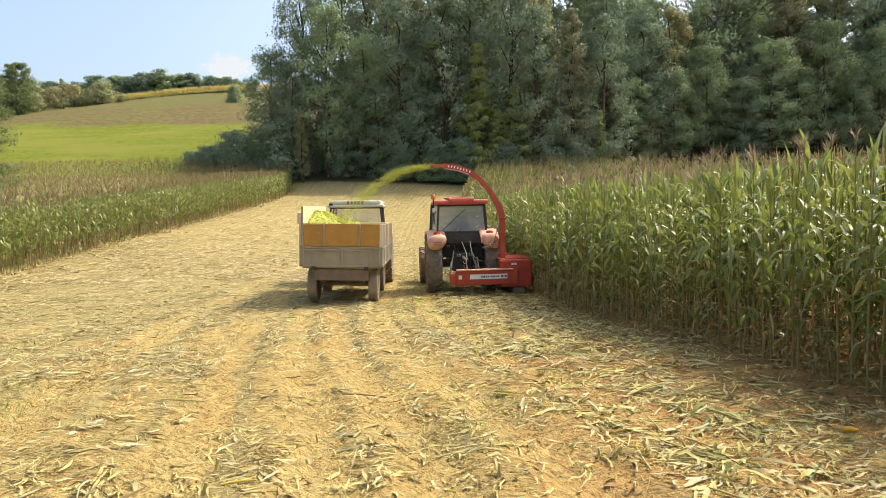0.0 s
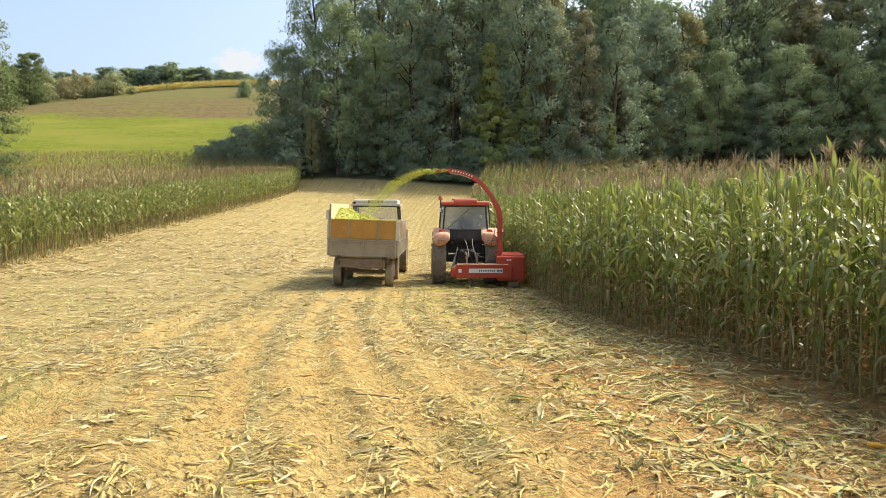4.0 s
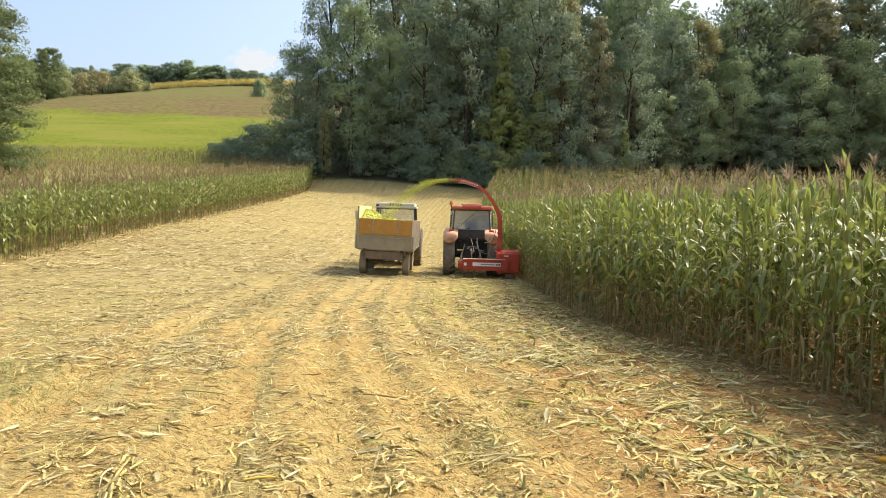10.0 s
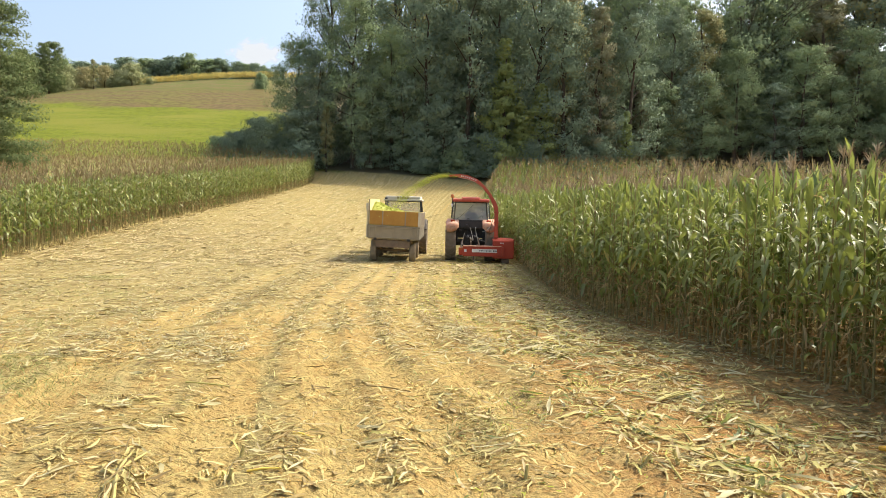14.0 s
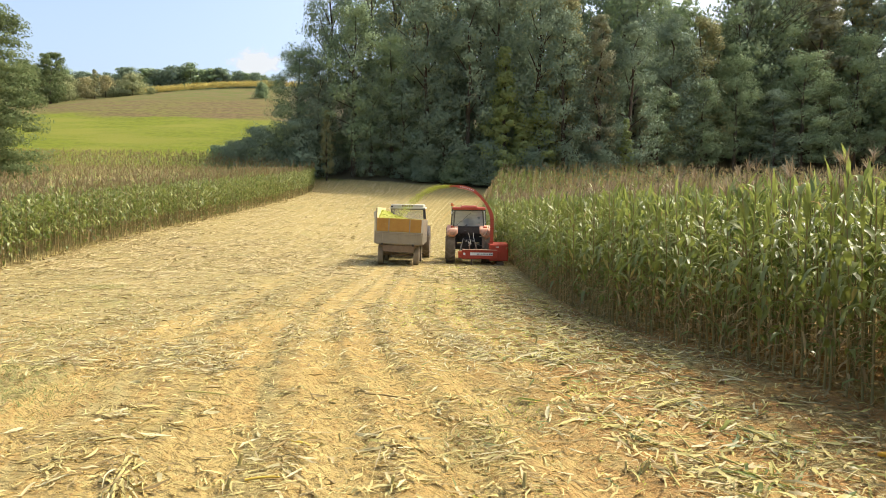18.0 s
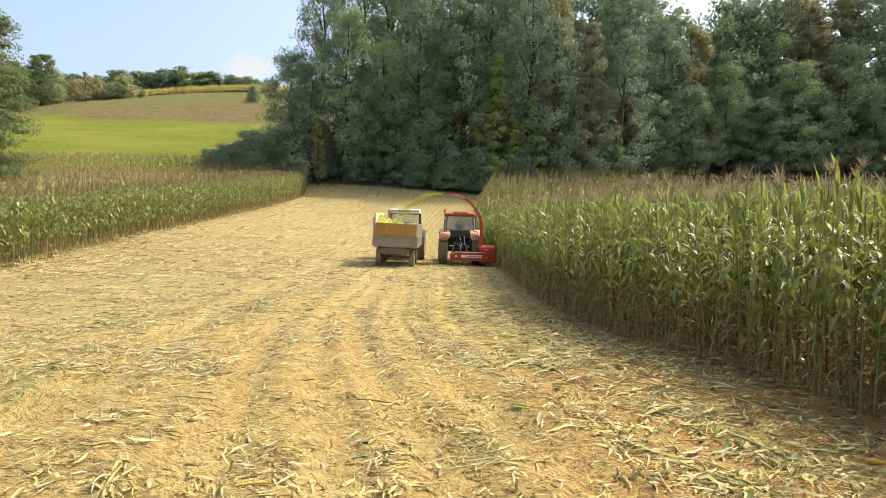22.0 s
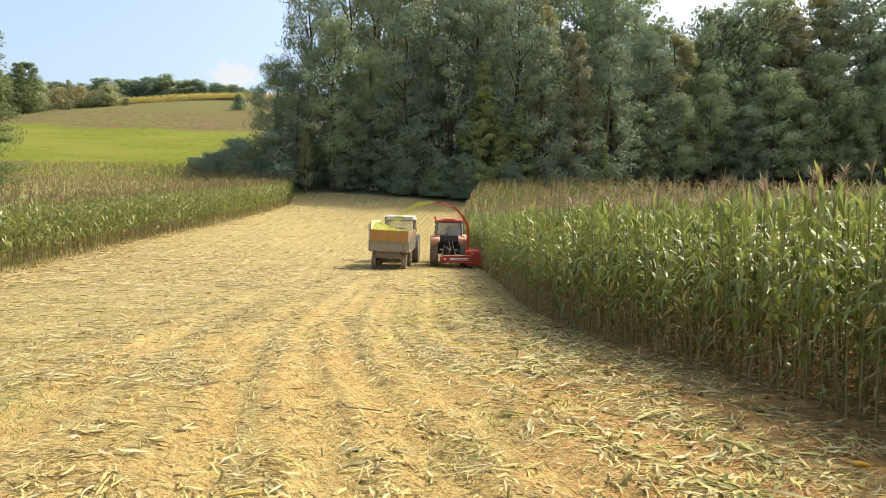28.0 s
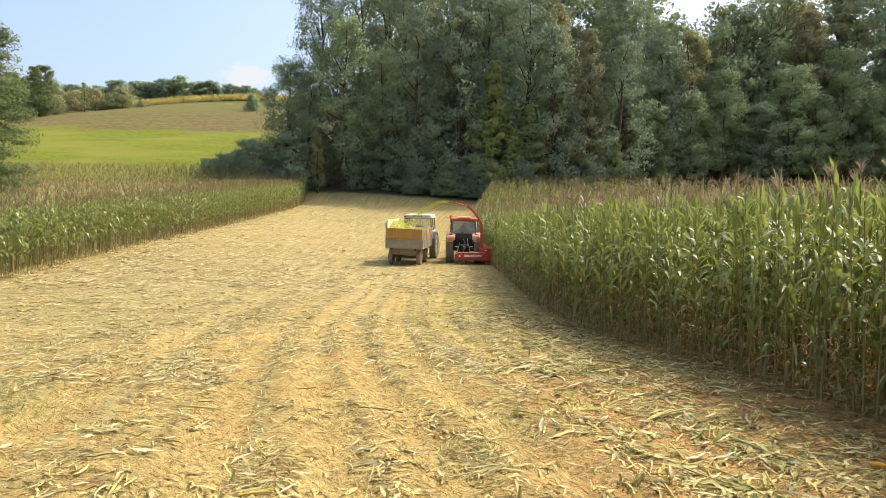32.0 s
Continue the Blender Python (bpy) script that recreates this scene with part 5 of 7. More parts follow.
def build_red_tractor():
    ob = thing("tractor", "red farm tractor with cab, faded dusty mudguards, seen from behind", "tractor")
    r, half = 0.80, 1.01
    wheels = tractor_base(ob, {"rim": M["cream"]}, r, half, 0.42, 1.08, 0.56, M["red"])
    bm = bmesh.new()
    box(bm, (-0.66, -0.18, 1.28), (0.66, 1.15, 1.36), 0.02)
    box(bm, (-0.60, -0.10, 0.75), (-0.52, 1.0, 1.3), 0.02)
    box(bm, (0.52, -0.10, 0.75), (0.60, 1.0, 1.3), 0.02)
    box(bm, (-0.56, 0.0, 0.95), (0.56, 0.06, 1.32), 0.01)
    part("cab_floor", bm, M["dark"], ob)
    bm = bmesh.new()
    box(bm, (-0.64, -0.26, 1.34), (0.64, -0.20, 1.66), 0.02)
    box(bm, (-0.80, 0.35, 1.30), (-0.72, 1.1, 1.66), 0.02)
    box(bm, (0.72, 0.35, 1.30), (0.80, 1.1, 1.66), 0.02)
    part("cab_panel", bm, M["iron"], ob)
    cab(ob, 0.68, -0.24, 1.12, 1.64, 2.44, M["dark"], M["pane"], 0.12)
    bm = bmesh.new()
    box(bm, (-0.75, -0.36, 2.42), (0.75, 1.25, 2.55), 0.055)
    box(bm, (-0.36, -0.395, 2.47), (0.36, 1.05, 2.60), 0.04)
    part("roof", bm, M["red_roof"], ob, "red cab roof with a raised middle")
    bm = bmesh.new()
    box(bm, (-0.40, -0.3, 2.60), (0.36, 0.9, 2.63), 0.012)
    part("roof_hatch", bm, M["faded"], ob)
    for s in (-1, 1):
        fender(ob, s * 0.73 - 0.25, s * 0.73 + 0.25, 0, r, 0.93, M["faded"], 20, 140, "faded orange-pink mudguard, worn and dusty")
        bm = bmesh.new()
        bmesh.ops.create_uvsphere(bm, u_segments=20, v_segments=14, radius=1)
        for v in bm.verts:
            n_ = v.co.copy()
            grow = 1 / max(1e-6, (abs(n_.x) ** 2.5 + abs(n_.z) ** 2.5 + abs(n_.y) ** 2.5) ** (1 / 2.5))
            low = 1.0 - 0.16 * max(0.0, -n_.z)
            v.co = Vector((s * 0.73 + n_.x * grow * 0.245 * low - s * 0.06 * n_.z, -0.74 + n_.y * grow * 0.22, 1.42 + n_.z * grow * 0.21))
        part("fender_back", bm, M["faded"], ob, "rounded faded mudguard end", smooth=True)
        bm = bmesh.new()
        for k in range(3):
            box(bm, (s * 0.73 - 0.11, -0.962, 1.33 + k * 0.045), (s * 0.73 + 0.11, -0.945, 1.342 + k * 0.045))
        part("vent", bm, M["rust"], ob)
        bm = bmesh.new()
        box(bm, (s * 0.72 - 0.09, -0.66, 1.60), (s * 0.72 + 0.09, -0.54, 1.70), 0.035)
        part("lamp_housing", bm, M["red"], ob)
        bm = bmesh.new()
        box(bm, (s * 0.72 - 0.07, -0.67, 1.625), (s * 0.72 + 0.0, -0.655, 1.68), 0.004)
        part("tail_light", bm, M["lens_red"], ob, "red tail light")
        bm = bmesh.new()
        box(bm, (s * 0.72 + 0.004, -0.67, 1.625), (s * 0.72 + 0.07, -0.655, 1.68), 0.004)
        part("indicator", bm, M["lens_orange"], ob, "orange indicator lamp")
    bm = bmesh.new()
    rod(bm, (-0.76, -0.2, 1.9), (-0.76, -0.2, 2.60), 0.018)
    box(bm, (-0.77, -0.22, 2.2), (-0.69, -0.18, 2.24))
    part("beacon_post", bm, M["dark"], ob)
    bm = bmesh.new()
    lathe(bm, [(0, 0.06), (0.03, 0.065), (0.10, 0.06), (0.14, 0.035), (0.15, 0.0005)], 12)
    bmesh.ops.transform(bm, matrix=Matrix.Translation((-0.76, -0.2, 2.58)) @ Matrix.Rotation(radians(-90), 4, "Y"), verts=bm.verts)
    part("beacon", bm, M["lens_orange"], ob, "small orange warning beacon")
    bm = bmesh.new()
    box(bm, (-0.80, -0.26, 2.22), (-0.74, -0.24, 2.34), 0.004)
    part("marker_plate", bm, M["white"], ob)
    bm = bmesh.new()
    box(bm, (-0.25, 0.25, 1.36), (0.25, 0.7, 1.5), 0.05)
    box(bm, (-0.24, 0.16, 1.5), (0.24, 0.28, 2.0), 0.05)
    part("seat", bm, M["seat"], ob)
    bm = bmesh.new()
    ring = [(0.19 * math.cos(k / 16 * 2 * math.pi), 0.92 + 0.08 * math.sin(k / 16 * 2 * math.pi), 1.86 + 0.17 * math.sin(k / 16 * 2 * math.pi)) for k in range(17)]
    sweep(bm, ring, circle(0.015, 6), up=(0, 1, 0))
    rod(bm, (0, 1.1, 1.4), (0, 0.92, 1.86), 0.02)
    part("steering_wheel", bm, M["black"], ob)
    bm = bmesh.new()
    rod(bm, (0.52, 1.5, 1.4), (0.52, 1.5, 2.5), 0.045, n=10)
    part("exhaust", bm, M["rust"], ob)
    bm = bmesh.new()
    rod(bm, (-0.55, -0.275, 1.72), (0.1, -0.285, 2.3), 0.008)
    part("wiper", bm, M["black"], ob)
    lift_arms(ob, r)
    for k in range(9):
        bm = bmesh.new()
        x, z = rng.uniform(-0.45, 0.45), rng.uniform(0.6, 1.5)
        box(bm, (x - 0.05, -0.42, z - 0.03), (x + 0.05, -0.26, z + 0.04), 0.012)
        part("valve_block", bm, M["iron"] if k % 3 else M["worn_steel"], ob)
    return ob, wheels


def build_harvester():
    ob = thing("forage_harvester", "red single-row maize chopper with tall curved discharge spout", "forage harvester")
    bm = bmesh.new()
    box(bm, (-0.32, -1.42, 0.30), (1.22, -1.22, 0.70), 0.03)
    box(bm, (-0.48, -1.36, 0.34), (-0.30, -1.24, 0.62), 0.02)
    part("frame_beam", bm, M["red"], ob, "red sheet-steel beam")
    # pale strip along the beam: its sunlit top edge put into the colour
    bm = bmesh.new()
    box(bm, (-0.30, -1.45, 0.685), (1.18, -1.20, 0.715), 0.008)
    part("top_lip", bm, M["faded"], ob)
    bm = bmesh.new()
    box(bm, (0.86, -1.38, 0.22), (1.68, 0.35, 0.94), 0.05)
    box(bm, (1.18, -1.46, 0.30), (1.30, -1.30, 0.66), 0.02)
    part("chopper_housing", bm, M["red"], ob, "red chopper housing")
    bm = bmesh.new()
    box(bm, (0.84, -1.20, 0.925), (1.70, 0.25, 0.965), 0.012)
    part("housing_lid", bm, M["red"], ob)
    bm = bmesh.new()
    box(bm, (0.04, -1.428, 0.46), (1.02, -1.420, 0.585))
    part("name_plate", bm, M["white"], ob, "white name strip")
    bars(ob, M["dark"], 0.33, -1.428, 0.520, (0.035, 0.04, 0.028, 0.03, 0.012, 0.04, 0.038, 0.03, 0.036), 0.042, 0.022)
    bars(ob, M["dark"], 0.86, -1.428, 0.522, (0.05, 0.02, 0.05), 0.05, 0.012, name="emblem")
    bm = bmesh.new()
    box(bm, (-0.26, -1.428, 0.47), (-0.17, -1.42, 0.57))
    part("reflector", bm, M["white"], ob)
    bm = bmesh.new()
    box(bm, (-0.46, -1.37, 0.55), (-0.34, -1.355, 0.60))
    part("warning_strip", bm, M["lens_orange"], ob)
    bars(ob, M["white"], 1.14, -1.388, 0.83, (0.035, 0.035, 0.035), 0.045, 0.015)
    # discharge spout
    key = [(0.98, 0.95, 0.070), (0.98, 1.55, 0.068), (0.98, 2.02, 0.072), (0.95, 2.22, 0.082), (0.88, 2.40, 0.076), (0.70, 2.72, 0.058), (0.46, 3.02, 0.054), (0.16, 3.26, 0.066), (-0.20, 3.39, 0.074), (-0.56, 3.445, 0.064)]
    shape = [(-0.085, -1), (0.085, -1), (0.085, 1), (-0.085, 1)]
    bm = bmesh.new()
    pts = [Vector((x, -0.95, z)) for x, z, _ in key]
    rings = []
    for i, (x, z, h) in enumerate(key):
        way = (pts[min(i + 1, len(pts) - 1)] - pts[max(i - 1, 0)]).normalized()
        out = Vector((way.z, 0, -way.x))
        rings.append([bm.verts.new(pts[i] + Vector((0, u, 0)) + out * (v * h)) for u, v in shape])
    for a, b in zip(rings, rings[1:]):
        for j in range(4):
            bm.faces.new((a[j], a[(j + 1) % 4], b[(j + 1) % 4], b[j]))
    bm.faces.new(rings[0][::-1])
    bm.faces.new(rings[-1])
    bmesh.ops.recalc_face_normals(bm, faces=bm.faces)
    bmesh.ops.bevel(bm, geom=[e for e in bm.edges if e.calc_face_angle(0) > 0.9], offset=0.012, segments=2, affect="EDGES")
    part("spout", bm, M["spout_red"], ob, "curved red discharge spout, sun-faded")
    bm = bmesh.new()
    sweep(bm, [(-0.54, -0.95, 3.47), (-0.72, -0.95, 3.465), (-0.90, -0.95, 3.44)], [(-0.08, -0.05), (0.08, -0.05), (0.08, 0.02), (-0.08, 0.02)], up=(0, 0, 1), scale=[1.1, 0.95, 0.8])
    part("deflector", bm, M["spout_red"], ob, "faded red spout flap")
    bm = bmesh.new()
    sweep(bm, [(-0.50, -1.045, 3.36), (-0.20, -1.045, 3.315), (0.12, -1.045, 3.20)], [(-0.006, -0.012), (0.006, -0.012), (0.006, 0.012), (-0.006, 0.012)])
    part("spout_edge", bm, M["faded"], ob)
    for z in (1.06, 1.62, 2.02):
        bm = bmesh.new()
        box(bm, (0.885, -1.055, z - 0.018), (1.075, -0.845, z + 0.018), 0.006)
        part("spout_flange", bm, M["red"], ob)
    for i in range(8):
        q = i / 7
        x, z = -0.42 + 0.56 * q, 3.425 - 0.13 * q ** 1.4 - 0.02 * q
        bm = bmesh.new()
        m = Matrix.Translation((x, -1.036, z)) @ Matrix.Rotation(radians(6 + 18 * q), 4, "Y")
        box(bm, (-0.017, -0.004, -0.026), (0.017, 0.0, 0.026), 0, m)
        part("letter_mark", bm, M["white"], ob)
    bm = bmesh.new()
    rod(bm, (0.55, -1.2, 0.72), (0.84, -0.98, 1.7), 0.010)
    rod(bm, (0.3, -1.25, 0.7), (0.3, -0.9, 1.0), 0.02)
    rod(bm, (0.0, -1.25, 0.6), (0.0, -0.9, 0.95), 0.02)
    part("brace", bm, M["rust"], ob)
    bm = bmesh.new()
    sweep(bm, [(0.45, -0.9, 1.25), (0.62, -1.0, 1.3), (0.78, -1.0, 1.5), (0.86, -1.06, 1.9)], circle(0.010, 6))
    part("hose", bm, M["cream"], ob)
    bm = bmesh.new()
    for x in (1.0, 1.42):
        sweep(bm, [(x, 0.2, 0.35), (x + 0.05, 1.0, 0.30), (x + 0.12, 1.75, 0.12)], [(-0.10, -0.10), (0.10, -0.10), (0.06, 0.14), (-0.06, 0.14)], scale=[1.2, 0.9, 0.2])
    part("crop_divider", bm, M["red"], ob, "pointed red crop divider")
    bm = bmesh.new()
    box(bm, (-0.2, -1.15, 0.42), (0.9, -1.02, 0.56), 0.01)
    rod(bm, (-0.42, -0.95, 0.58), (0.42, -0.95, 0.58), 0.035)
    part("hitch_bar", bm, M["rust"], ob)
    bm = bmesh.new()
    rod(bm, (0.02, -1.1, 0.62), (0.0, -0.3, 0.72), 0.05, n=10)
    part("drive_shaft", bm, M["lens_orange"], ob)
    bm = bmesh.new()
    box(bm, (1.2, -1.3, 0.03), (1.5, 0.2, 0.2), 0.03)
    part("skid", bm, M["rust"], ob)
    bm = bmesh.new()
    rod(bm, (0.1, -1.3, 0.02), (0.1, -1.3, 0.4), 0.03)
    part("stand", bm, M["rust"], ob)
    return ob


def build_tow_tractor():
    ob = thing("tractor", "farm tractor with boxy cream cab pulling the trailer", "tractor")
    r, half = 0.75, 1.13
    wheels = tractor_base(ob, {"rim": M["cream"]}, r, half, 0.38, 0.92, 0.50, M["red"])
    bm = bmesh.new()
    box(bm, (-0.80, -0.35, 1.20), (0.80, 1.15, 1.30), 0.02)
    box(bm, (-0.82, -0.40, 1.28), (0.82, -0.34, 1.72), 0.02)
    box(bm, (-0.84, -0.35, 1.28), (-0.78, 1.1, 1.72), 0.02)
    box(bm, (0.78, -0.35, 1.28), (0.84, 1.1, 1.72), 0.02)
    part("cab_panel", bm, M["cream"], ob)
    cab(ob, 0.84, -0.38, 1.14, 1.70, 2.46, M["dark"], M["clear_pane"])
    bm = bmesh.new()
    box(bm, (-0.88, -0.48, 2.43), (0.88, 1.28, 2.52), 0.03)
    box(bm, (-0.80, -0.46, 2.50), (0.80, 1.24, 2.655), 0.05)
    part("roof", bm, M["cream"], ob, "boxy cream cab roof")
    bars(ob, M["rust"], -0.26, -0.463, 2.585, (0.075, 0.06, 0.06, 0.075, 0.07), 0.095, 0.045, 0.012)
    bm = bmesh.new()
    box(bm, (-0.82, -0.50, 2.50), (-0.70, -0.46, 2.57), 0.012)
    part("work_lamp", bm, M["dark"], ob)
    for s in (-1, 1):
        fender(ob, s * 0.93 - 0.19, s * 0.93 + 0.19, 0, r, 0.88, M["iron"], 15, 150, "dark dusty mudguard over the rear wheel")
        bm = bmesh.new()
        box(bm, (s * 0.82 - 0.08, -0.80, 1.24), (s * 0.82 + 0.08, -0.70, 1.34), 0.02)
        part("tail_light", bm, M["lens_red"], ob, "red tail light")
    bm = bmesh.new()
    box(bm, (-0.25, 0.2, 1.3), (0.25, 0.65, 1.45), 0.05)
    box(bm, (-0.24, 0.12, 1.45), (0.24, 0.24, 1.98), 0.05)
    part("seat", bm, M["seat"], ob)
    bm = bmesh.new()
    box(bm, (-0.06, -0.75, 0.42), (0.06, -0.2, 0.52), 0.01)
    part("hitch", bm, M["iron"], ob)
    return ob, wheels


def board(ob, name, lo, hi, mat, label=""):
    bm = bmesh.new()
    box(bm, lo, hi, 0.006)
    return part(name, bm, mat, ob, label)


def build_trailer():
    ob = thing("trailer", "tipping farm trailer with grey dropsides and orange extension boards", "trailer")
    L, h = 3.6, 0.96
    board(ob, "bed", (-h, 0.02, 0.90), (h, L, 0.98), M["grey_board"])
    for nm, lo, hi in (("tailgate", (-h, -0.03, 0.94), (h, 0.02, 1.44)), ("headboard", (-h, L, 0.94), (h, L + 0.05, 1.44)), ("side_board", (-h - 0.045, -0.02, 0.94), (-h, L, 1.44)), ("side_board", (h, -0.02, 0.94), (h + 0.045, L, 1.44))):
        board(ob, nm, lo, hi, M["grey_board"], "dusty grey steel dropside")
    # ribs of the tailgate and sides
    for x in (-0.93, -0.70, 0.02, 0.72, 0.93):
        board(ob, "rib", (x - 0.022, -0.065, 0.96), (x + 0.022, -0.03, 1.42), M["grey_board"])
    for z in (0.965, 1.415, 1.36):
        board(ob, "rail", (-h, -0.06, z - 0.02), (h, -0.032, z + 0.02), M["grey_board"])
    for s in (-1, 1):
        for k in range(7):
            y = 0.05 + k * (L - 0.1) / 6
            x0, x1 = sorted((s * (h + 0.045), s * (h + 0.085)))
            board(ob, "side_post", (x0, y - 0.03, 0.94), (x1, y + 0.03, 1.99), M["pale_board"])
        for z in (0.97, 1.41):
            x0, x1 = sorted((s * (h + 0.045), s * (h + 0.07)))
            board(ob, "rail", (x0, 0, z - 0.025), (x1, L, z + 0.025), M["grey_board"])
    # extension boards
    board(ob, "extension_board", (-h, -0.02, 1.45), (h, 0.012, 1.978), M["orange_board"], "weathered orange plywood board")
    for k in range(2):
        z0 = 1.45 + k * 0.27
        board(ob, "extension_board", (h, 0.0, z0), (h + 0.03, L, z0 + 0.265), M["orange_board"], "weathered orange plywood board")
        board(ob, "extension_board", (-h, L, z0), (h, L + 0.03, z0 + 0.265), M["yellow_board"], "pale board dusted yellow")
    for k in range(3):
        z0 = 1.45 + k * 0.33
        board(ob, "extension_board", (-h - 0.03, -0.02, z0), (-h, L, z0 + 0.325), M["yellow_board"], "pale side board dusted yellow")
    board(ob, "extension_board", (-h - 0.12, -0.04, 1.98), (-h - 0.03, 0.02, 2.26), M["pale_board"], "pale board end")
    board(ob, "corner_post", (-h - 0.02, -0.06, 1.44), (-h + 0.03, -0.02, 2.42), M["grey_board"])
    for x in (-0.43, 0.45):
        board(ob, "strap", (x - 0.022, -0.05, 1.26), (x + 0.022, -0.02, 1.99), M["grey_board"], "grey steel strap")
    board(ob, "corner_post", (h - 0.02, -0.05, 1.44), (h + 0.05, -0.02, 2.0), M["pale_board"])
    board(ob, "top_rail", (-h, -0.03, 1.98), (h, 0.02, 2.005), M["orange_board"])
    # chassis
    bm = bmesh.new()
    for s in (-1, 1):
        box(bm, (s * 0.42 - 0.05, 0.1, 0.72), (s * 0.42 + 0.05, L, 0.90), 0.01)
    for y in (0.15, 1.2, 2.2, 3.3):
        box(bm, (-0.75, y - 0.05, 0.78), (0.75, y + 0.05, 0.90), 0.01)
    part("chassis", bm, M["rust"], ob, "rusty brown steel chassis")
    bm = bmesh.new()
    box(bm, (-0.66, 0.02, 0.60), (0.66, 0.07, 0.88), 0.01)
    part("under_panel", bm, M["rust"], ob)
    for y in (0.62, 2.75):
        bm = bmesh.new()
        rod(bm, (-0.7, y, 0.46), (0.7, y, 0.46), 0.05, n=10)
        part("axle", bm, M["rust"], ob)
        for s in (-1, 1):
            for q in range(3):
                bm = bmesh.new()
                box(bm, (s * 0.5 - 0.04, y - 0.45 + q * 0.08, 0.551 + q * 0.03), (s * 0.5 + 0.04, y + 0.45 - q * 0.08, 0.579 + q * 0.03), 0.006)
                part("leaf_spring", bm, M["rust"], ob)
            bm = bmesh.new()
            box(bm, (s * 0.5 - 0.05, y - 0.06, 0.44), (s * 0.5 + 0.05, y + 0.06, 0.75), 0.008)
            part("spring_hanger", bm, M["rust"], ob)
    bm = bmesh.new()
    rod(bm, (0, 1.5, 0.6), (0, 2.0, 0.88), 0.08, n=12)
    part("tipping_ram", bm, M["iron"], ob)
    for x in (-0.68, 0.62):
        bm = bmesh.new()
        box(bm, (x - 0.05, -0.09, 0.86), (x + 0.05, 0.02, 0.95), 0.01)
        part("hinge", bm, M["iron"], ob)
    bm = bmesh.new()
    sweep(bm, [(-0.3, L - 0.6, 0.5), (0, L + 0.95, 0.48)], [(-0.03, -0.04), (0.03, -0.04), (0.03, 0.04), (-0.03, 0.04)])
    sweep(bm, [(0.3, L - 0.6, 0.5), (0, L + 0.95, 0.48)], [(-0.03, -0.04), (0.03, -0.04), (0.03, 0.04), (-0.03, 0.04)])
    part("drawbar", bm, M["rust"], ob)
    wheels = []
    for y in (0.62, 2.75):
        for s in (-1, 1):
            wheels.append((wheel(ob, "wheel", s * 0.76, y, 0.46, 0.24, M["rust"], 0.26, 0, s, "dusty narrow trailer wheel", M["dust_tyre"]), 0.46))
    return ob, wheels


def chaff_flakes(r, n, spread, size):
    p = r.normal(size=(n, 3)) * np.array(spread)
    u = r.normal(size=(n, 3))
    u /= np.linalg.norm(u, axis=1)[:, None]
    w = np.cross(u, r.normal(size=(n, 3)))
    w /= np.linalg.norm(w, axis=1)[:, None]
    s = size * r.uniform(0.5, 1.4, (n, 1))
    v = np.stack([p - u * s, p - w * s * 0.6, p + u * s, p + w * s * 0.6], 1).reshape(-1, 3)
    return v, np.arange(len(v)).reshape(-1, 4)


def build_load():
    """The heap of chopped maize in the trailer: a bumpy mound with loose flakes."""
    ob = thing("chopped_maize", "heap of bright yellow-green chopped maize in the trailer", "silage")
    nx, ny = 34, 60
    xs, ys = np.linspace(-0.95, 0.95, nx), np.linspace(0.03, 3.58, ny)
    x, y = np.meshgrid(xs, ys)
    top = 1.80 + 0.46 * np.exp(-((x + 0.95) / 0.62) ** 2) * sstep(y / 1.6) + 0.16 * np.exp(-(((x - 0.1) / 0.5) ** 2 + ((y - 2.4) / 0.8) ** 2))
    top = top + (fbm(x, y, 0.3, 21) - 0.5) * 0.12
    top = np.where(y < 0.5, np.minimum(top, 1.86 + 0.1 * y), top)
    v = np.stack([x.ravel(), y.ravel(), top.ravel()], 1)
    i = (np.arange(ny - 1)[:, None] * nx + np.arange(nx - 1)[None]).ravel()
    f = np.stack([i, i + 1, i + nx + 1, i + nx], 1)
    low = v.copy()
    low[:, 2] = 0.985
    n = len(v)
    edge = [k for k in range(nx)] + [nx * (j + 1) - 1 for j in range(1, ny)] + [nx * ny - 1 - k for k in range(1, nx)] + [nx * (ny - 1 - j) for j in range(1, ny - 1)]
    skirt = np.array([(edge[(k + 1) % len(edge)], edge[k], edge[k] + n, edge[(k + 1) % len(edge)] + n) for k in range(len(edge))])
    raw("mound", np.concatenate([v, low]), np.concatenate([f, skirt]), [M["chaff"]], smooth=True, parent=ob)
    r = np.random.default_rng(31)
    k = r.integers(0, n, 5000)
    fv, ff = chaff_flakes(r, 5000, (0, 0, 0), 0.03)
    fv = fv + np.repeat(v[k] + r.normal(size=(5000, 3)) * np.array([0.03, 0.03, 0.02]), 4, axis=0)
    fv[:, 0] = np.clip(fv[:, 0], -0.955, 0.955)
    tagged(raw("loose_chaff", fv, ff, [M["chaff"]], parent=ob), kind="stuff")
    return ob


red_tractor, red_wheels = build_red_tractor()
harvester = build_harvester()
tow_tractor, tow_wheels = build_tow_tractor()
trailer, trailer_wheels = build_trailer()
load = build_load()

STREAM = thing("chaff_stream", "stream of yellow-green chopped maize blown into the trailer", "chaff")
CLUMPS = []
for k in range(14):
    q = k / 13
    r = np.random.default_rng(60 + k)
    v, f = chaff_flakes(r, int(760 * (1 - 0.5 * q)), (0.19, 0.03 + 0.08 * q, 0.026 + 0.10 * q), 0.0115 + 0.003 * q)
    CLUMPS.append(tagged(raw("clump", v, f, [M["chaff"]], parent=STREAM), kind="stuff"))


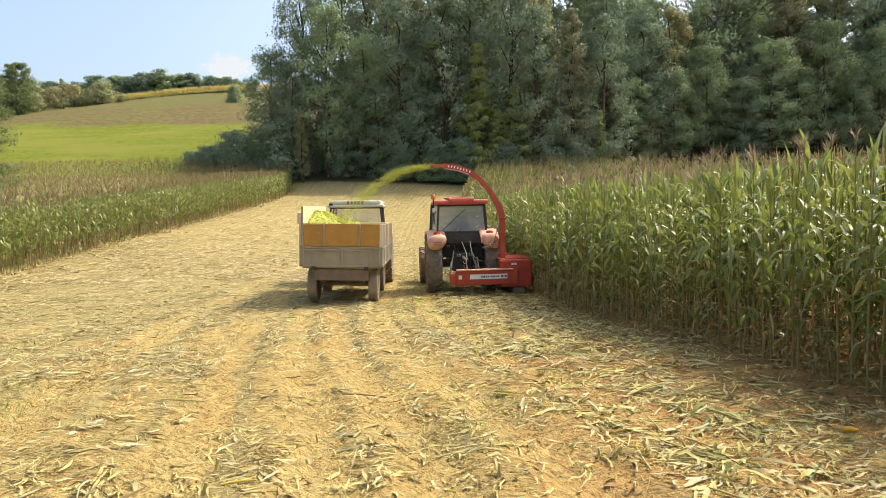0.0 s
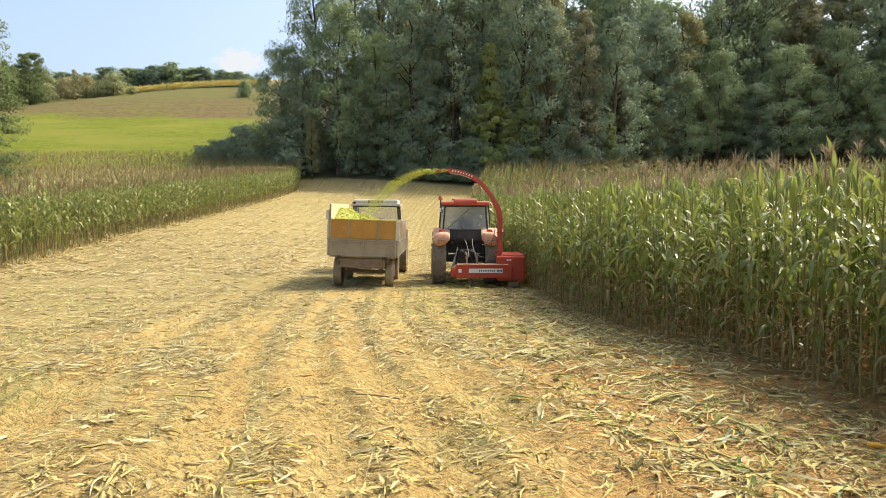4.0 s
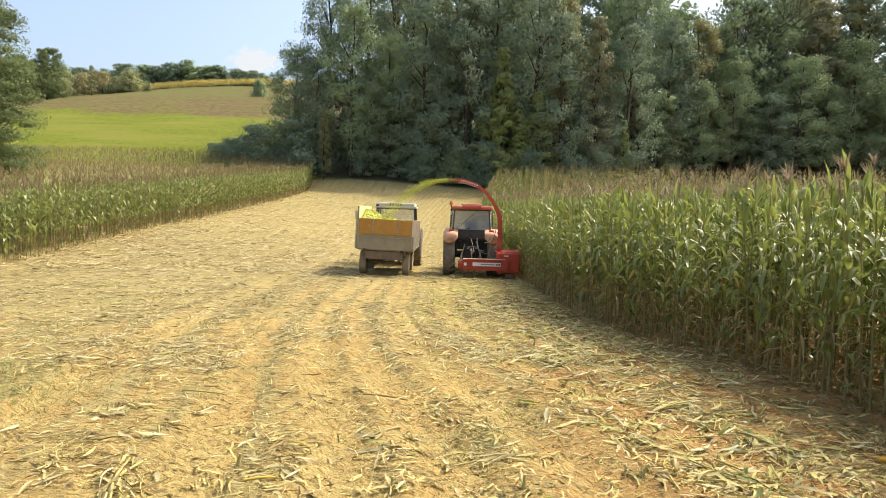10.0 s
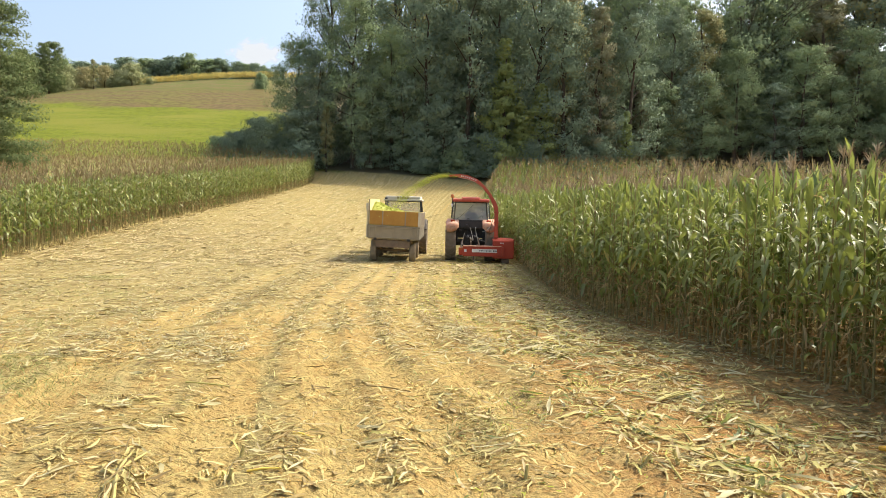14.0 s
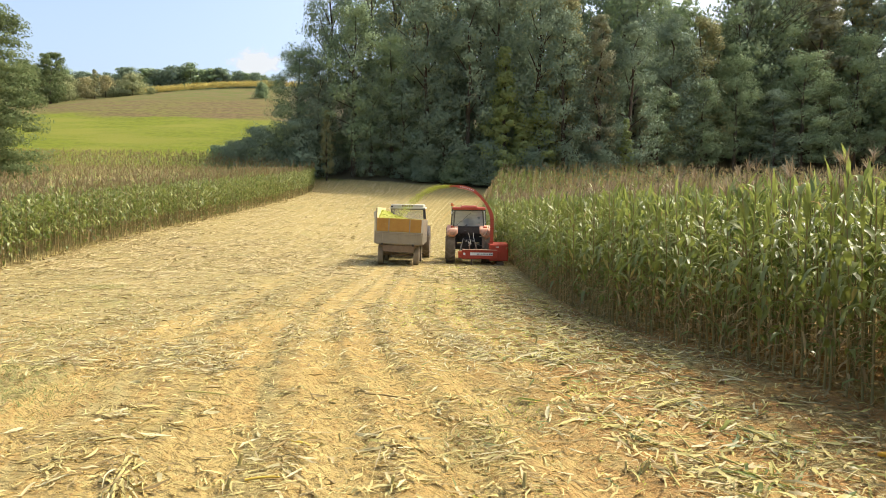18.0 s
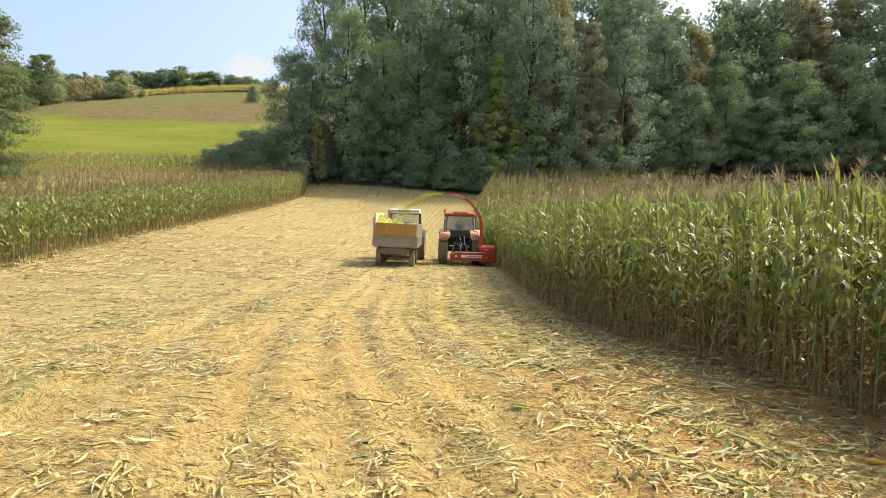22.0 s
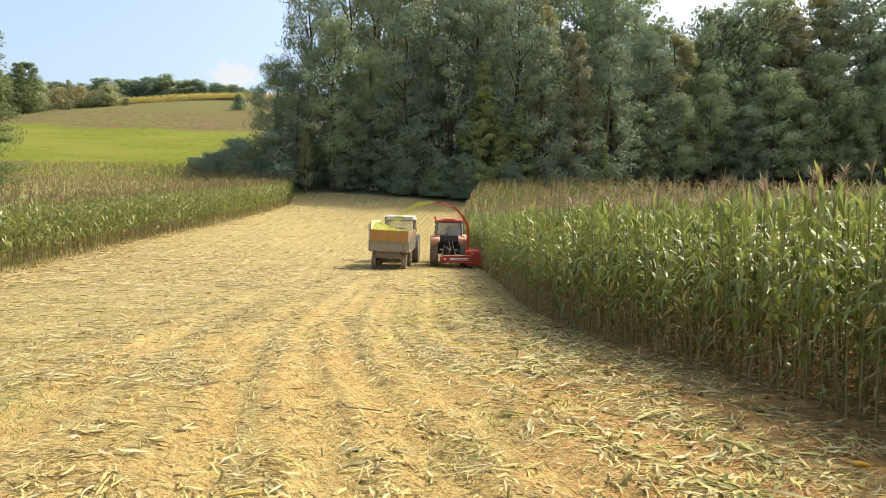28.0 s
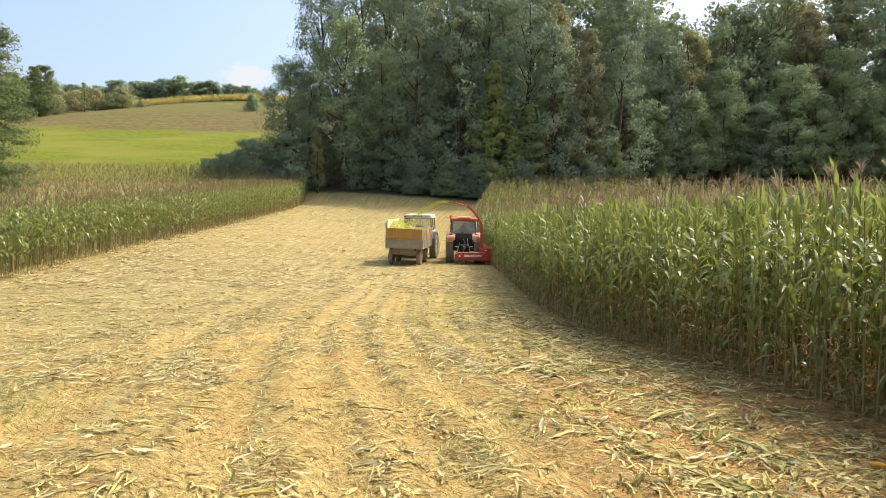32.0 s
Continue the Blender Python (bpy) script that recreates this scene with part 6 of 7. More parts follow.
# ---- litter on the field ----
def litter(name, spots, mat, label, length, wide, lift, segs, stalk=False, turn=None, spread=0.5):
    """Bent strips or stalk ends lying about on the ground."""
    r = np.random.default_rng(len(spots) + int(1000 * length[0]))
    n = len(spots)
    x, y = spots[:, 0], spots[:, 1]
    z = land(x, y) + relief(x, y)
    L, w = r.uniform(*length, n), r.uniform(*wide, n)
    az = r.uniform(0, 2 * math.pi, n) if turn is None else r.normal(turn, spread, n)
    bend = r.normal(0, 0.5, n)
    up = np.abs(r.normal(0, lift, n))
    s = np.linspace(-0.5, 0.5, segs + 1)
    ang = az[:, None] + bend[:, None] * s[None] * (0.15 if stalk else 1)
    if segs > 2 and not stalk:
        ang = ang + np.cumsum(r.normal(0, 0.16, ang.shape), 1)
    cx = x[:, None] + np.cumsum(np.cos(ang), 1) * (L / (segs + 1))[:, None]
    cy = y[:, None] + np.cumsum(np.sin(ang), 1) * (L / (segs + 1))[:, None]
    arch = r.uniform(-0.4, 1.0, n)[:, None] * (0.25 - s[None] ** 2) * 2 + s[None] * r.normal(0, 0.5, n)[:, None]
    def ground_at(i):
        return (land(cx[:, i], cy[:, i]) + relief(cx[:, i], cy[:, i]))[:, None]

    share = (s + 0.5)[None]
    cz = ground_at(0) * (1 - share) + ground_at(-1) * share + 0.010 + np.maximum(0, up[:, None] * (0.35 + arch))
    if not stalk:
        cz = cz + up[:, None] * 0.22 * np.abs(r.normal(0, 1, cz.shape)) * (segs > 2)
    if stalk:
        k = 5
        a = np.arange(k) * 2 * math.pi / k
        px, py = -np.sin(ang), np.cos(ang)
        rad = (w / 2)[:, None, None]
        v = np.stack([cx[..., None] + px[..., None] * np.cos(a) * rad, cy[..., None] + py[..., None] * np.cos(a) * rad, cz[..., None] + rad + np.sin(a) * rad], -1)
        v = v.reshape(n, -1, 3)
        f = np.array([(i * k + j, i * k + (j + 1) % k, (i + 1) * k + (j + 1) % k, (i + 1) * k + j) for i in range(segs) for j in range(k)])
    else:
        prof = w[:, None] / 2 * r.uniform(0.72, 1.1, (n, segs + 1)) * np.clip(1.1 - np.abs(2 * s[None] + r.uniform(-0.35, 0.35, (n, 1))) ** 1.8, 0.10, 1)
        roll = r.normal(0, 0.32, n)[:, None] + r.normal(0, 1.1, n)[:, None] * s[None] + r.normal(0, 0.12, (n, segs + 1)) * (segs > 2)
        px, py, pz = -np.sin(ang) * np.cos(roll), np.cos(ang) * np.cos(roll), np.sin(roll)
        low = np.stack([cx - px * prof, cy - py * prof, cz - pz * prof], -1)
        high = np.stack([cx + px * prof, cy + py * prof, cz + pz * prof], -1)
        keel = segs >= 6
        if keel:
            dip = prof * r.uniform(0.1, 0.7, (n, 1))
            mid = np.stack([cx + np.sin(ang) * np.sin(roll) * dip, cy - np.cos(ang) * np.sin(roll) * dip, cz - np.cos(roll) * dip], -1)
            v = np.stack([low, mid, high], 2).reshape(n, -1, 3)
        else:
            v = np.stack([low, high], 2).reshape(n, -1, 3)
        shift = np.maximum(0, (land(x, y) + relief(x, y) + 0.003)[:, None] - v[..., 2].min(1, keepdims=True))
        v[..., 2] += np.minimum(shift, 0.02)
        k = 3 if keel else 2
        f = np.array([(i * k + j, i * k + j + 1, (i + 1) * k + j + 1, (i + 1) * k + j) for i in range(segs) for j in range(k - 1)])
    faces = (f[None] + (np.arange(n) * v.shape[1])[:, None, None]).reshape(-1, 4)
    ob = raw(name, v.reshape(-1, 3), faces, [mat], smooth=stalk)
    return tagged(ob, label, "litter", kind="stuff")


def in_row(x, y):
    """Nearness to a line of stubble."""
    off = (across(x, y) + 14.6 + 0.36) % 0.72 - 0.36
    return np.exp(-(off / 0.17) ** 2)


def cover(x, y):
    """How thick the litter lies."""
    c = 0.55 + 1.0 * sstep((fbm(x, y, 1.3, 40) - 0.38) / 0.3)
    c = c * (0.6 + 0.8 * fbm(x, y, 4.0, 41))
    c = c * (0.45 + 1.5 * in_row(x, y) * sstep((fbm(x, y, 0.45, 44) - 0.38) / 0.25))
    u = across(x, y)
    for track, half in TRACKS:
        off = np.abs(u - track - 0.06 * np.sin(y * 0.5 + track))
        c = c * (1 - 0.6 * (1 - sstep((off - half) / 0.15)))
    return c ** 1.35 * (0.2 + 0.8 * sstep((corn_edge(y) - 0.5 - x) / 0.9))


def strew(n, y0, y1, weight=None):
    """Random spots of the field in view, more of them where the litter lies thick."""
    r = np.random.default_rng(int(n + y0 * 10))
    out, have = [], 0
    while have < n:
        y = y0 + (y1 - y0) * r.random(4 * n) if y1 - y0 < 12 else (y0 * (y1 / y0) ** r.random(4 * n))
        x = r.uniform(-1, 1, 4 * n) * (0.72 * y + 1.5)
        w = cover(x, y) if weight is None else weight(x, y)
        keep = (r.random(4 * n) * 2.2 < w) & (x < corn_edge(y) + 0.6) & (x > -15.2)
        out.append(np.stack([x[keep], y[keep]], 1))
        have += keep.sum()
    return np.concatenate(out)[:n]


def green_band(x, y):
    """The newest swath beside the standing maize."""
    mid = np.interp(y, [4, 8, 12, 17, 30], [2.7, 2.5, 2.1, 1.5, 1.4])
    return 2.2 * np.exp(-((x - mid) / 0.95) ** 2) * (0.12 + 1.3 * sstep((fbm(x, y, 0.5, 43) - 0.40) / 0.22))


def fresh_chaff(x, y):
    """Where the chopper has spilt green bits: along the last passes."""
    u = across(x, y)
    return 2.0 * np.exp(-((u - 0.3) / 1.3) ** 2) * sstep((fbm(x, y, 0.7, 57) - 0.42) / 0.2)


def last_pass(x, y):
    """The strip cut last, between the wheel marks and the standing maize."""
    return 2.0 * np.exp(-((x - corn_edge(y) + 2.4) / 1.5) ** 2) * sstep((fbm(x, y, 0.9, 63) - 0.36) / 0.25)


DRY = "dry straw-coloured maize leaves strewn over the soil"
GREY = "grey-green withered maize leaves lying on the soil"
litter("leaf_litter", strew(800, 2.2, 9), M["straw"], DRY, (0.12, 0.40), (0.012, 0.034), 0.03, 7, turn=0.1, spread=0.75)
litter("leaf_litter", strew(480, 2.2, 9.1), M["straw"], DRY, (0.12, 0.40), (0.012, 0.034), 0.05, 7)
litter("leaf_litter", strew(400, 2.2, 9.4), M["straw_pale"], DRY, (0.12, 0.42), (0.012, 0.036), 0.03, 8, turn=0.1, spread=0.8)
litter("leaf_litter", strew(300, 2.2, 9.8), M["straw_grey"], GREY, (0.12, 0.46), (0.018, 0.052), 0.03, 8, turn=0.1, spread=0.6)
litter("leaf_litter", strew(1900, 2.2, 9.5), M["straw_dark"], "brown withered maize leaves on the soil", (0.08, 0.42), (0.009, 0.030), 0.025, 5, turn=0.1, spread=0.6)
litter("chip_litter", strew(8000, 2.2, 10), M["straw"], "small chips of chopped straw on the soil", (0.03, 0.13), (0.005, 0.014), 0.010, 2)
litter("chip_litter", strew(11000, 2.2, 10), M["straw_dark"], "small brown chips of straw and soil crumbs", (0.03, 0.13), (0.005, 0.014), 0.010, 2, turn=0.0, spread=0.7)
litter("fibre_litter", strew(9000, 2.2, 12), M["straw"], "fine straw fibres matted on the soil", (0.06, 0.30), (0.003, 0.007), 0.016, 2)
litter("fibre_litter", strew(14000, 9, 36), M["straw_grey"], "pale straw fibres matted on the field", (0.14, 0.50), (0.009, 0.022), 0.03, 2, turn=1.57, spread=0.9)
litter("fibre_litter", strew(5000, 9, 38), M["straw_dark"], "dull brown straw matted on the field", (0.14, 0.5), (0.012, 0.030), 0.03, 2, turn=1.57, spread=0.9)
litter("chip_litter", strew(2600, 3.0, 24, fresh_chaff), M["chaff"], "yellow-green flakes of chopped maize spilt on the soil", (0.03, 0.12), (0.010, 0.024), 0.015, 2)
litter("chip_litter", strew(3600, 13, 46, last_pass), M["chaff"], "yellow-green flakes of chopped maize spilt on the soil", (0.06, 0.22), (0.012, 0.032), 0.015, 2)
litter("leaf_litter", strew(800, 3.0, 22, fresh_chaff), M["corn_leaf"], "scraps of green maize leaf on the soil", (0.06, 0.30), (0.010, 0.030), 0.03, 4)
litter("stalk_litter", strew(70, 2.3, 11), M["straw"], "broken dry maize stalks on the soil", (0.15, 0.5), (0.007, 0.014), 0.02, 3, stalk=True)
litter("leaf_litter", strew(165, 3.0, 13, green_band), M["straw_green"], "fresh grey-green maize leaves dropped beside the crop", (0.14, 0.55), (0.022, 0.055), 0.035, 8)
litter("leaf_litter", strew(90, 3.0, 13.2, green_band), M["straw_grey"], GREY, (0.14, 0.60), (0.022, 0.058), 0.04, 8)
litter("leaf_litter", strew(130, 3.0, 13.1, green_band), M["straw_pale"], DRY, (0.12, 0.45), (0.016, 0.046), 0.04, 8)
litter("leaf_litter", strew(90, 3.0, 13.4, green_band), M["corn_leaf"], "green maize leaves dropped beside the crop", (0.12, 0.60), (0.022, 0.055), 0.04, 8)
litter("stalk_litter", strew(40, 3.0, 13, green_band), M["straw_green"], "green and yellow stalk pieces beside the crop", (0.2, 0.65), (0.012, 0.022), 0.03, 3, stalk=True)
litter("leaf_litter", strew(5200, 9, 26), M["straw"], DRY, (0.12, 0.42), (0.013, 0.034), 0.025, 3)
litter("leaf_litter", strew(1700, 9, 25), M["straw_grey"], GREY, (0.14, 0.48), (0.016, 0.040), 0.03, 3)
litter("leaf_litter", strew(6000, 9, 30), M["straw_dark"], "brown withered maize leaves on the soil", (0.12, 0.42), (0.014, 0.034), 0.025, 3)
litter("leaf_litter", strew(700, 10, 34, green_band), M["straw_green"], "fresh grey-green maize leaves dropped beside the crop", (0.18, 0.6), (0.022, 0.050), 0.05, 3)
litter("leaf_litter", strew(300, 10, 33, green_band), M["straw_grey"], GREY, (0.18, 0.6), (0.022, 0.050), 0.05, 3)
litter("leaf_litter", strew(9000, 22, 72), M["straw_pale"], DRY, (0.3, 0.9), (0.030, 0.060), 0.045, 2, turn=1.57, spread=0.6)
litter("leaf_litter", strew(5000, 22, 72), M["straw_dark"], "brown withered maize leaves on the soil", (0.25, 0.7), (0.014, 0.036), 0.04, 2, turn=1.57, spread=0.5)


def row_spots_cut(n, y0, y1):
    """Spots along the old seed lines of the cut field."""
    r = np.random.default_rng(81)
    y = y0 * (y1 / y0) ** r.random(5 * n)
    x = r.uniform(-1, 1, 5 * n) * (0.72 * y + 1)
    x = x + np.round(across(x, y) / 0.36) * 0.36 - across(x, y) + r.normal(0, 0.04, 5 * n)
    ok = (x < corn_edge(y) - 0.2) & (x > -15.1) & (fbm(x, y, 2.0, 85) > 0.40)
    return np.stack([x[ok], y[ok]], 1)[:n]


litter("leaf_litter", strew(4000, 14, 46), M["straw_dark"], "brown withered maize leaves on the soil", (0.15, 0.5), (0.018, 0.04), 0.03, 2)
litter("row_litter", row_spots_cut(5000, 11, 60), M["straw_pale"], "pale straw lying along the old seed lines", (0.15, 0.5), (0.010, 0.024), 0.02, 2, turn=1.48)


def foot_of_crop(x, y):
    """The shaded strip at the foot of the standing maize."""
    return 2.2 * np.exp(-((x - corn_edge(y) + 0.35) / 0.7) ** 2) * (0.35 + fbm(x, y, 0.6, 47))


# withered leaves, laid dense and dark so their colour deepens the crop's shade
litter("leaf_litter", strew(520, 4, 15.5, foot_of_crop), M["straw_dark"], "brown withered leaves darkening the shaded foot of the maize", (0.08, 0.36), (0.014, 0.04), 0.045, 6)
litter("leaf_litter", strew(70, 4, 15.2, foot_of_crop), M["straw_green"], "pale green leaf scraps at the foot of the maize", (0.08, 0.30), (0.014, 0.04), 0.045, 6)
litter("leaf_litter", strew(110, 4, 15.1, foot_of_crop), M["straw"], "dry leaf scraps at the foot of the maize", (0.08, 0.34), (0.014, 0.04), 0.05, 6)
litter("leaf_litter", strew(60, 3.0, 12.5, green_band), M["straw_green"], "long fresh maize leaves dropped beside the crop", (0.3, 0.7), (0.022, 0.050), 0.035, 9)


def foot_of_far_crop(n, y0, y1):
    r = np.random.default_rng(52)
    y = y0 * (y1 / y0) ** r.random(n)
    return np.stack([left_edge(y) + np.abs(r.normal(0, 0.45, n)) - 0.25, y], 1)


litter("leaf_litter", foot_of_far_crop(2200, 17, 76), M["straw_dark"], "brown withered leaves along the foot of the maize", (0.15, 0.5), (0.02, 0.045), 0.10, 3)
litter("leaf_litter", foot_of_far_crop(900, 18, 76), M["straw"], "dry leaf scraps along the foot of the maize", (0.15, 0.5), (0.02, 0.045), 0.10, 3)


def crumbs(n, y0, y1, size, mat, label):
    """Loose clods of soil: small uneven lumps."""
    p = strew(n, y0, y1, lambda x, y: 0.5 + 1.6 * sstep((fbm(x, y, 0.8, 61) - 0.42) / 0.2))
    r = np.random.default_rng(n)
    way = np.array([(1, 0, 0), (0, 1, 0), (-1, 0, 0), (0, -1, 0), (0, 0, 1), (0, 0, -1)], float)
    s = r.uniform(*size, (n, 1, 1)) * r.uniform(0.6, 1.3, (n, 6, 1))
    turn = r.uniform(0, 6.28, n)[:, None]
    d = way[None] * s + r.normal(0, 0.15, (n, 6, 3)) * s
    x = d[..., 0] * np.cos(turn) - d[..., 1] * np.sin(turn) + p[:, 0:1]
    y = d[..., 0] * np.sin(turn) + d[..., 1] * np.cos(turn) + p[:, 1:2]
    z = d[..., 2] * 0.5 + (land(p[:, 0], p[:, 1]) + relief(p[:, 0], p[:, 1]))[:, None] + s[:, 0] * 0.1
    f = np.array([(0, 1, 4), (1, 2, 4), (2, 3, 4), (3, 0, 4), (1, 0, 5), (2, 1, 5), (3, 2, 5), (0, 3, 5)])
    faces = (f[None] + (np.arange(n) * 6)[:, None, None]).reshape(-1, 3)
    tagged(raw("soil_crumbs", np.stack([x, y, z], -1).reshape(-1, 3), faces, [mat]), label, "soil", kind="stuff")


crumbs(2600, 2.2, 7.5, (0.005, 0.018), M["clod"], "loose reddish-brown crumbs of dry soil")
crumbs(1600, 7, 17, (0.008, 0.022), M["clod"], "loose reddish-brown clods of dry soil")


def stubble():
    """Short cut stalks standing in rows."""
    r = np.random.default_rng(77)
    xs = np.arange(-14.6, 4.5, 0.72)
    pts = []
    for x in xs:
        ys = np.arange(2.6, 34, 0.24)
        ys = ys[r.random(len(ys)) < 0.24]
        px = x + r.normal(0, 0.05, len(ys))
        px = px + (px - across(px, ys))
        ok = (px < corn_edge(ys) - 0.25) & (np.abs(px) < 0.72 * ys + 1)
        pts.append(np.stack([px[ok], ys[ok]], 1))
    p = np.concatenate(pts)
    n, k = len(p), 4
    h, rad = r.uniform(0.03, 0.10, n), r.uniform(0.009, 0.014, n)
    tx, ty = r.normal(0, 0.35, n) * h, r.normal(0, 0.35, n) * h
    a = np.arange(k) * 2 * math.pi / k
    z = land(p[:, 0], p[:, 1]) + relief(p[:, 0], p[:, 1]) - 0.01
    rings = []
    for q in (0, 1):
        cx, cy, cz = p[:, 0] + q * tx, p[:, 1] + q * ty, z + q * h
        rings.append(np.stack([cx[:, None] + rad[:, None] * np.cos(a), cy[:, None] + rad[:, None] * np.sin(a), cz[:, None] + 0.01 * q * np.cos(a)], -1))
    v = np.concatenate(rings, 1)
    f = np.array([(j, (j + 1) % k, k + (j + 1) % k, k + j) for j in range(k)] + [(4, 5, 6, 7)])
    faces = (f[None] + (np.arange(n) * 2 * k)[:, None, None]).reshape(-1, 4)
    tagged(raw("stubble", v.reshape(-1, 3), faces, [M["straw"]]), "short cut maize stubble standing in rows", "stubble", kind="stuff")


stubble()


def grass_patch(spots, n, label):
    """Thin blades in loose patches."""
    r = np.random.default_rng(90 + n)
    vs = []
    for (cx, cy, sx, sy, share) in spots:
        m = int(n * share)
        x, y = cx + r.normal(0, sx, m), cy + r.normal(0, sy, m)
        z = land(x, y) + relief(x, y) - 0.005
        a, h = r.uniform(0, 6.28, m), r.uniform(0.025, 0.075, m)
        w = 0.0035 + 0.003 * r.random(m)
        lx, ly = r.normal(0, 1.1, m) * h, r.normal(0, 1.1, m) * h
        p0 = np.stack([x - np.cos(a) * w, y - np.sin(a) * w, z], 1)
        p1 = np.stack([x + np.cos(a) * w, y + np.sin(a) * w, z], 1)
        p2 = np.stack([x + lx + np.cos(a) * w * 0.4, y + ly + np.sin(a) * w * 0.4, z + h], 1)
        p3 = np.stack([x + lx - np.cos(a) * w * 0.4, y + ly - np.sin(a) * w * 0.4, z + h], 1)
        vs.append(np.stack([p0, p1, p2, p3], 1).reshape(-1, 3))
    v = np.concatenate(vs)
    tagged(raw("grass", v, np.arange(len(v)).reshape(-1, 4), [M["weed"]]), label, "grass", kind="stuff")


grass_patch([(-5.2, 7.6, 0.5, 0.6, 0.3), (-6.3, 8.8, 0.7, 0.5, 0.3), (0.42, 6.5, 0.28, 0.45, 0.07), (-7.5, 11.5, 0.8, 0.8, 0.2), (-8.6, 15.5, 1.2, 0.9, 0.2), (-9.8, 18.6, 0.3, 0.3, 0.08), (-3.2, 13.2, 0.8, 1.2, 0.12)], 5200, "thin patches of green weeds on the bare soil")


# ---- single pieces that stand out near the path ----
def rest(x, y):
    return float(land(x, y) + relief(x, y))


STALKS = [
    (-0.92, 7.89, -0.37, 7.84, "straw_dark"), (-1.10, 5.13, -0.78, 5.36, "straw_pale"), (-0.71, 6.53, -0.38, 6.82, "straw_pale"), (-3.12, 7.89, -2.42, 7.84, "straw_green"),
    (-0.32, 8.34, 0.12, 8.50, "straw_pale"), (2.05, 5.88, 1.98, 5.28, "straw_green"), (2.34, 7.29, 2.38, 6.74, "straw"), (3.08, 6.99, 3.33, 6.28, "straw_green"),
    (-1.60, 5.33, -1.33, 5.38, "straw_gold"), (-1.42, 6.19, -1.24, 6.22, "straw_gold"),
]
for x0, y0, x1, y1, kind in STALKS:
    bm = bmesh.new()
    pts = []
    for k in range(6):
        q = k / 5
        x, y = x0 + (x1 - x0) * q + 0.008 * math.sin(q * 5 + x0), y0 + (y1 - y0) * q
        pts.append((x, y, rest(x0, y0) * (1 - q) + rest(x1, y1) * q + 0.022 + 0.012 * math.sin(math.pi * q)))
    sweep(bm, pts, circle(0.0095, 7), scale=[1.1, 0.95, 1.15, 0.95, 1.1, 0.8])
    ob = part("dropped_stalk", bm, M[kind], None)
    tagged(ob, {"straw_dark": "dark brown broken maize stalk on the soil", "straw_gold": "golden yellow stalk end on the soil", "straw_green": "greenish maize stalk on the soil"}.get(kind, "pale broken maize stalk on the soil"), "stalk", "dropped maize stalks")

BLADES = [
    (-0.79, 6.23, -0.30, 6.18, "straw_green", 0.05), (-1.39, 6.29, -1.33, 6.94, "straw_pale", 0.03), (-0.49, 5.78, -0.33, 5.98, "straw_pale", 0.04), (2.21, 5.58, 2.95, 5.83, "straw_pale", 0.05),
    (1.96, 6.23, 2.32, 6.23, "straw_green", 0.05), (2.08, 12.10, 2.40, 10.49, "straw_green", 0.07), (-3.17, 5.33, -3.28, 4.93, "straw_pale", 0.05), (3.04, 5.93, 2.82, 5.43, "straw_green", 0.05),
    (4.10, 7.19, 3.75, 6.94, "straw_pale", 0.05), (1.82, 7.99, 2.29, 8.29, "straw_green", 0.05),
]
for n_, (x0, y0, x1, y1, kind, w) in enumerate(BLADES):
    r = random.Random(n_)
    vs, fs = [], []
    way = Vector((x1 - x0, y1 - y0, 0)).normalized()
    side = Vector((-way.y, way.x, 0))
    for k in range(13):
        q = k / 12
        x, y = x0 + (x1 - x0) * q + r.uniform(-0.012, 0.012), y0 + (y1 - y0) * q + r.uniform(-0.02, 0.02)
        z = rest(x, y) + 0.015 + 0.03 * abs(math.sin(q * 4.2 + n_)) + r.uniform(0, 0.02)
        half = w * max(0.12, math.sin(math.pi * (0.12 + 0.86 * q))) * 0.34
        half *= r.uniform(0.75, 1.1)
        roll = 0.5 * math.sin(q * 5 + n_) + r.uniform(-0.4, 0.4)
        for s in (-1, 0, 1):
            p = Vector((x, y, z)) + side * (s * half * math.cos(roll)) + Vector((0, 0, s * half * math.sin(roll) + abs(s) * half * 0.45))
            vs.append(p)
    fs = [(i * 3 + j, i * 3 + j + 1, i * 3 + j + 4, i * 3 + j + 3) for i in range(12) for j in range(2)]
    ob = raw("dropped_leaf", [tuple(v) for v in vs], fs, [M[kind]])
    tagged(ob, "curled grey-green maize leaf lying on the soil" if kind == "straw_green" else "crumpled brown withered maize leaf on the soil" if kind == "straw_dark" else "curled pale dry maize leaf lying on the soil", "leaf", "dropped maize leaves")

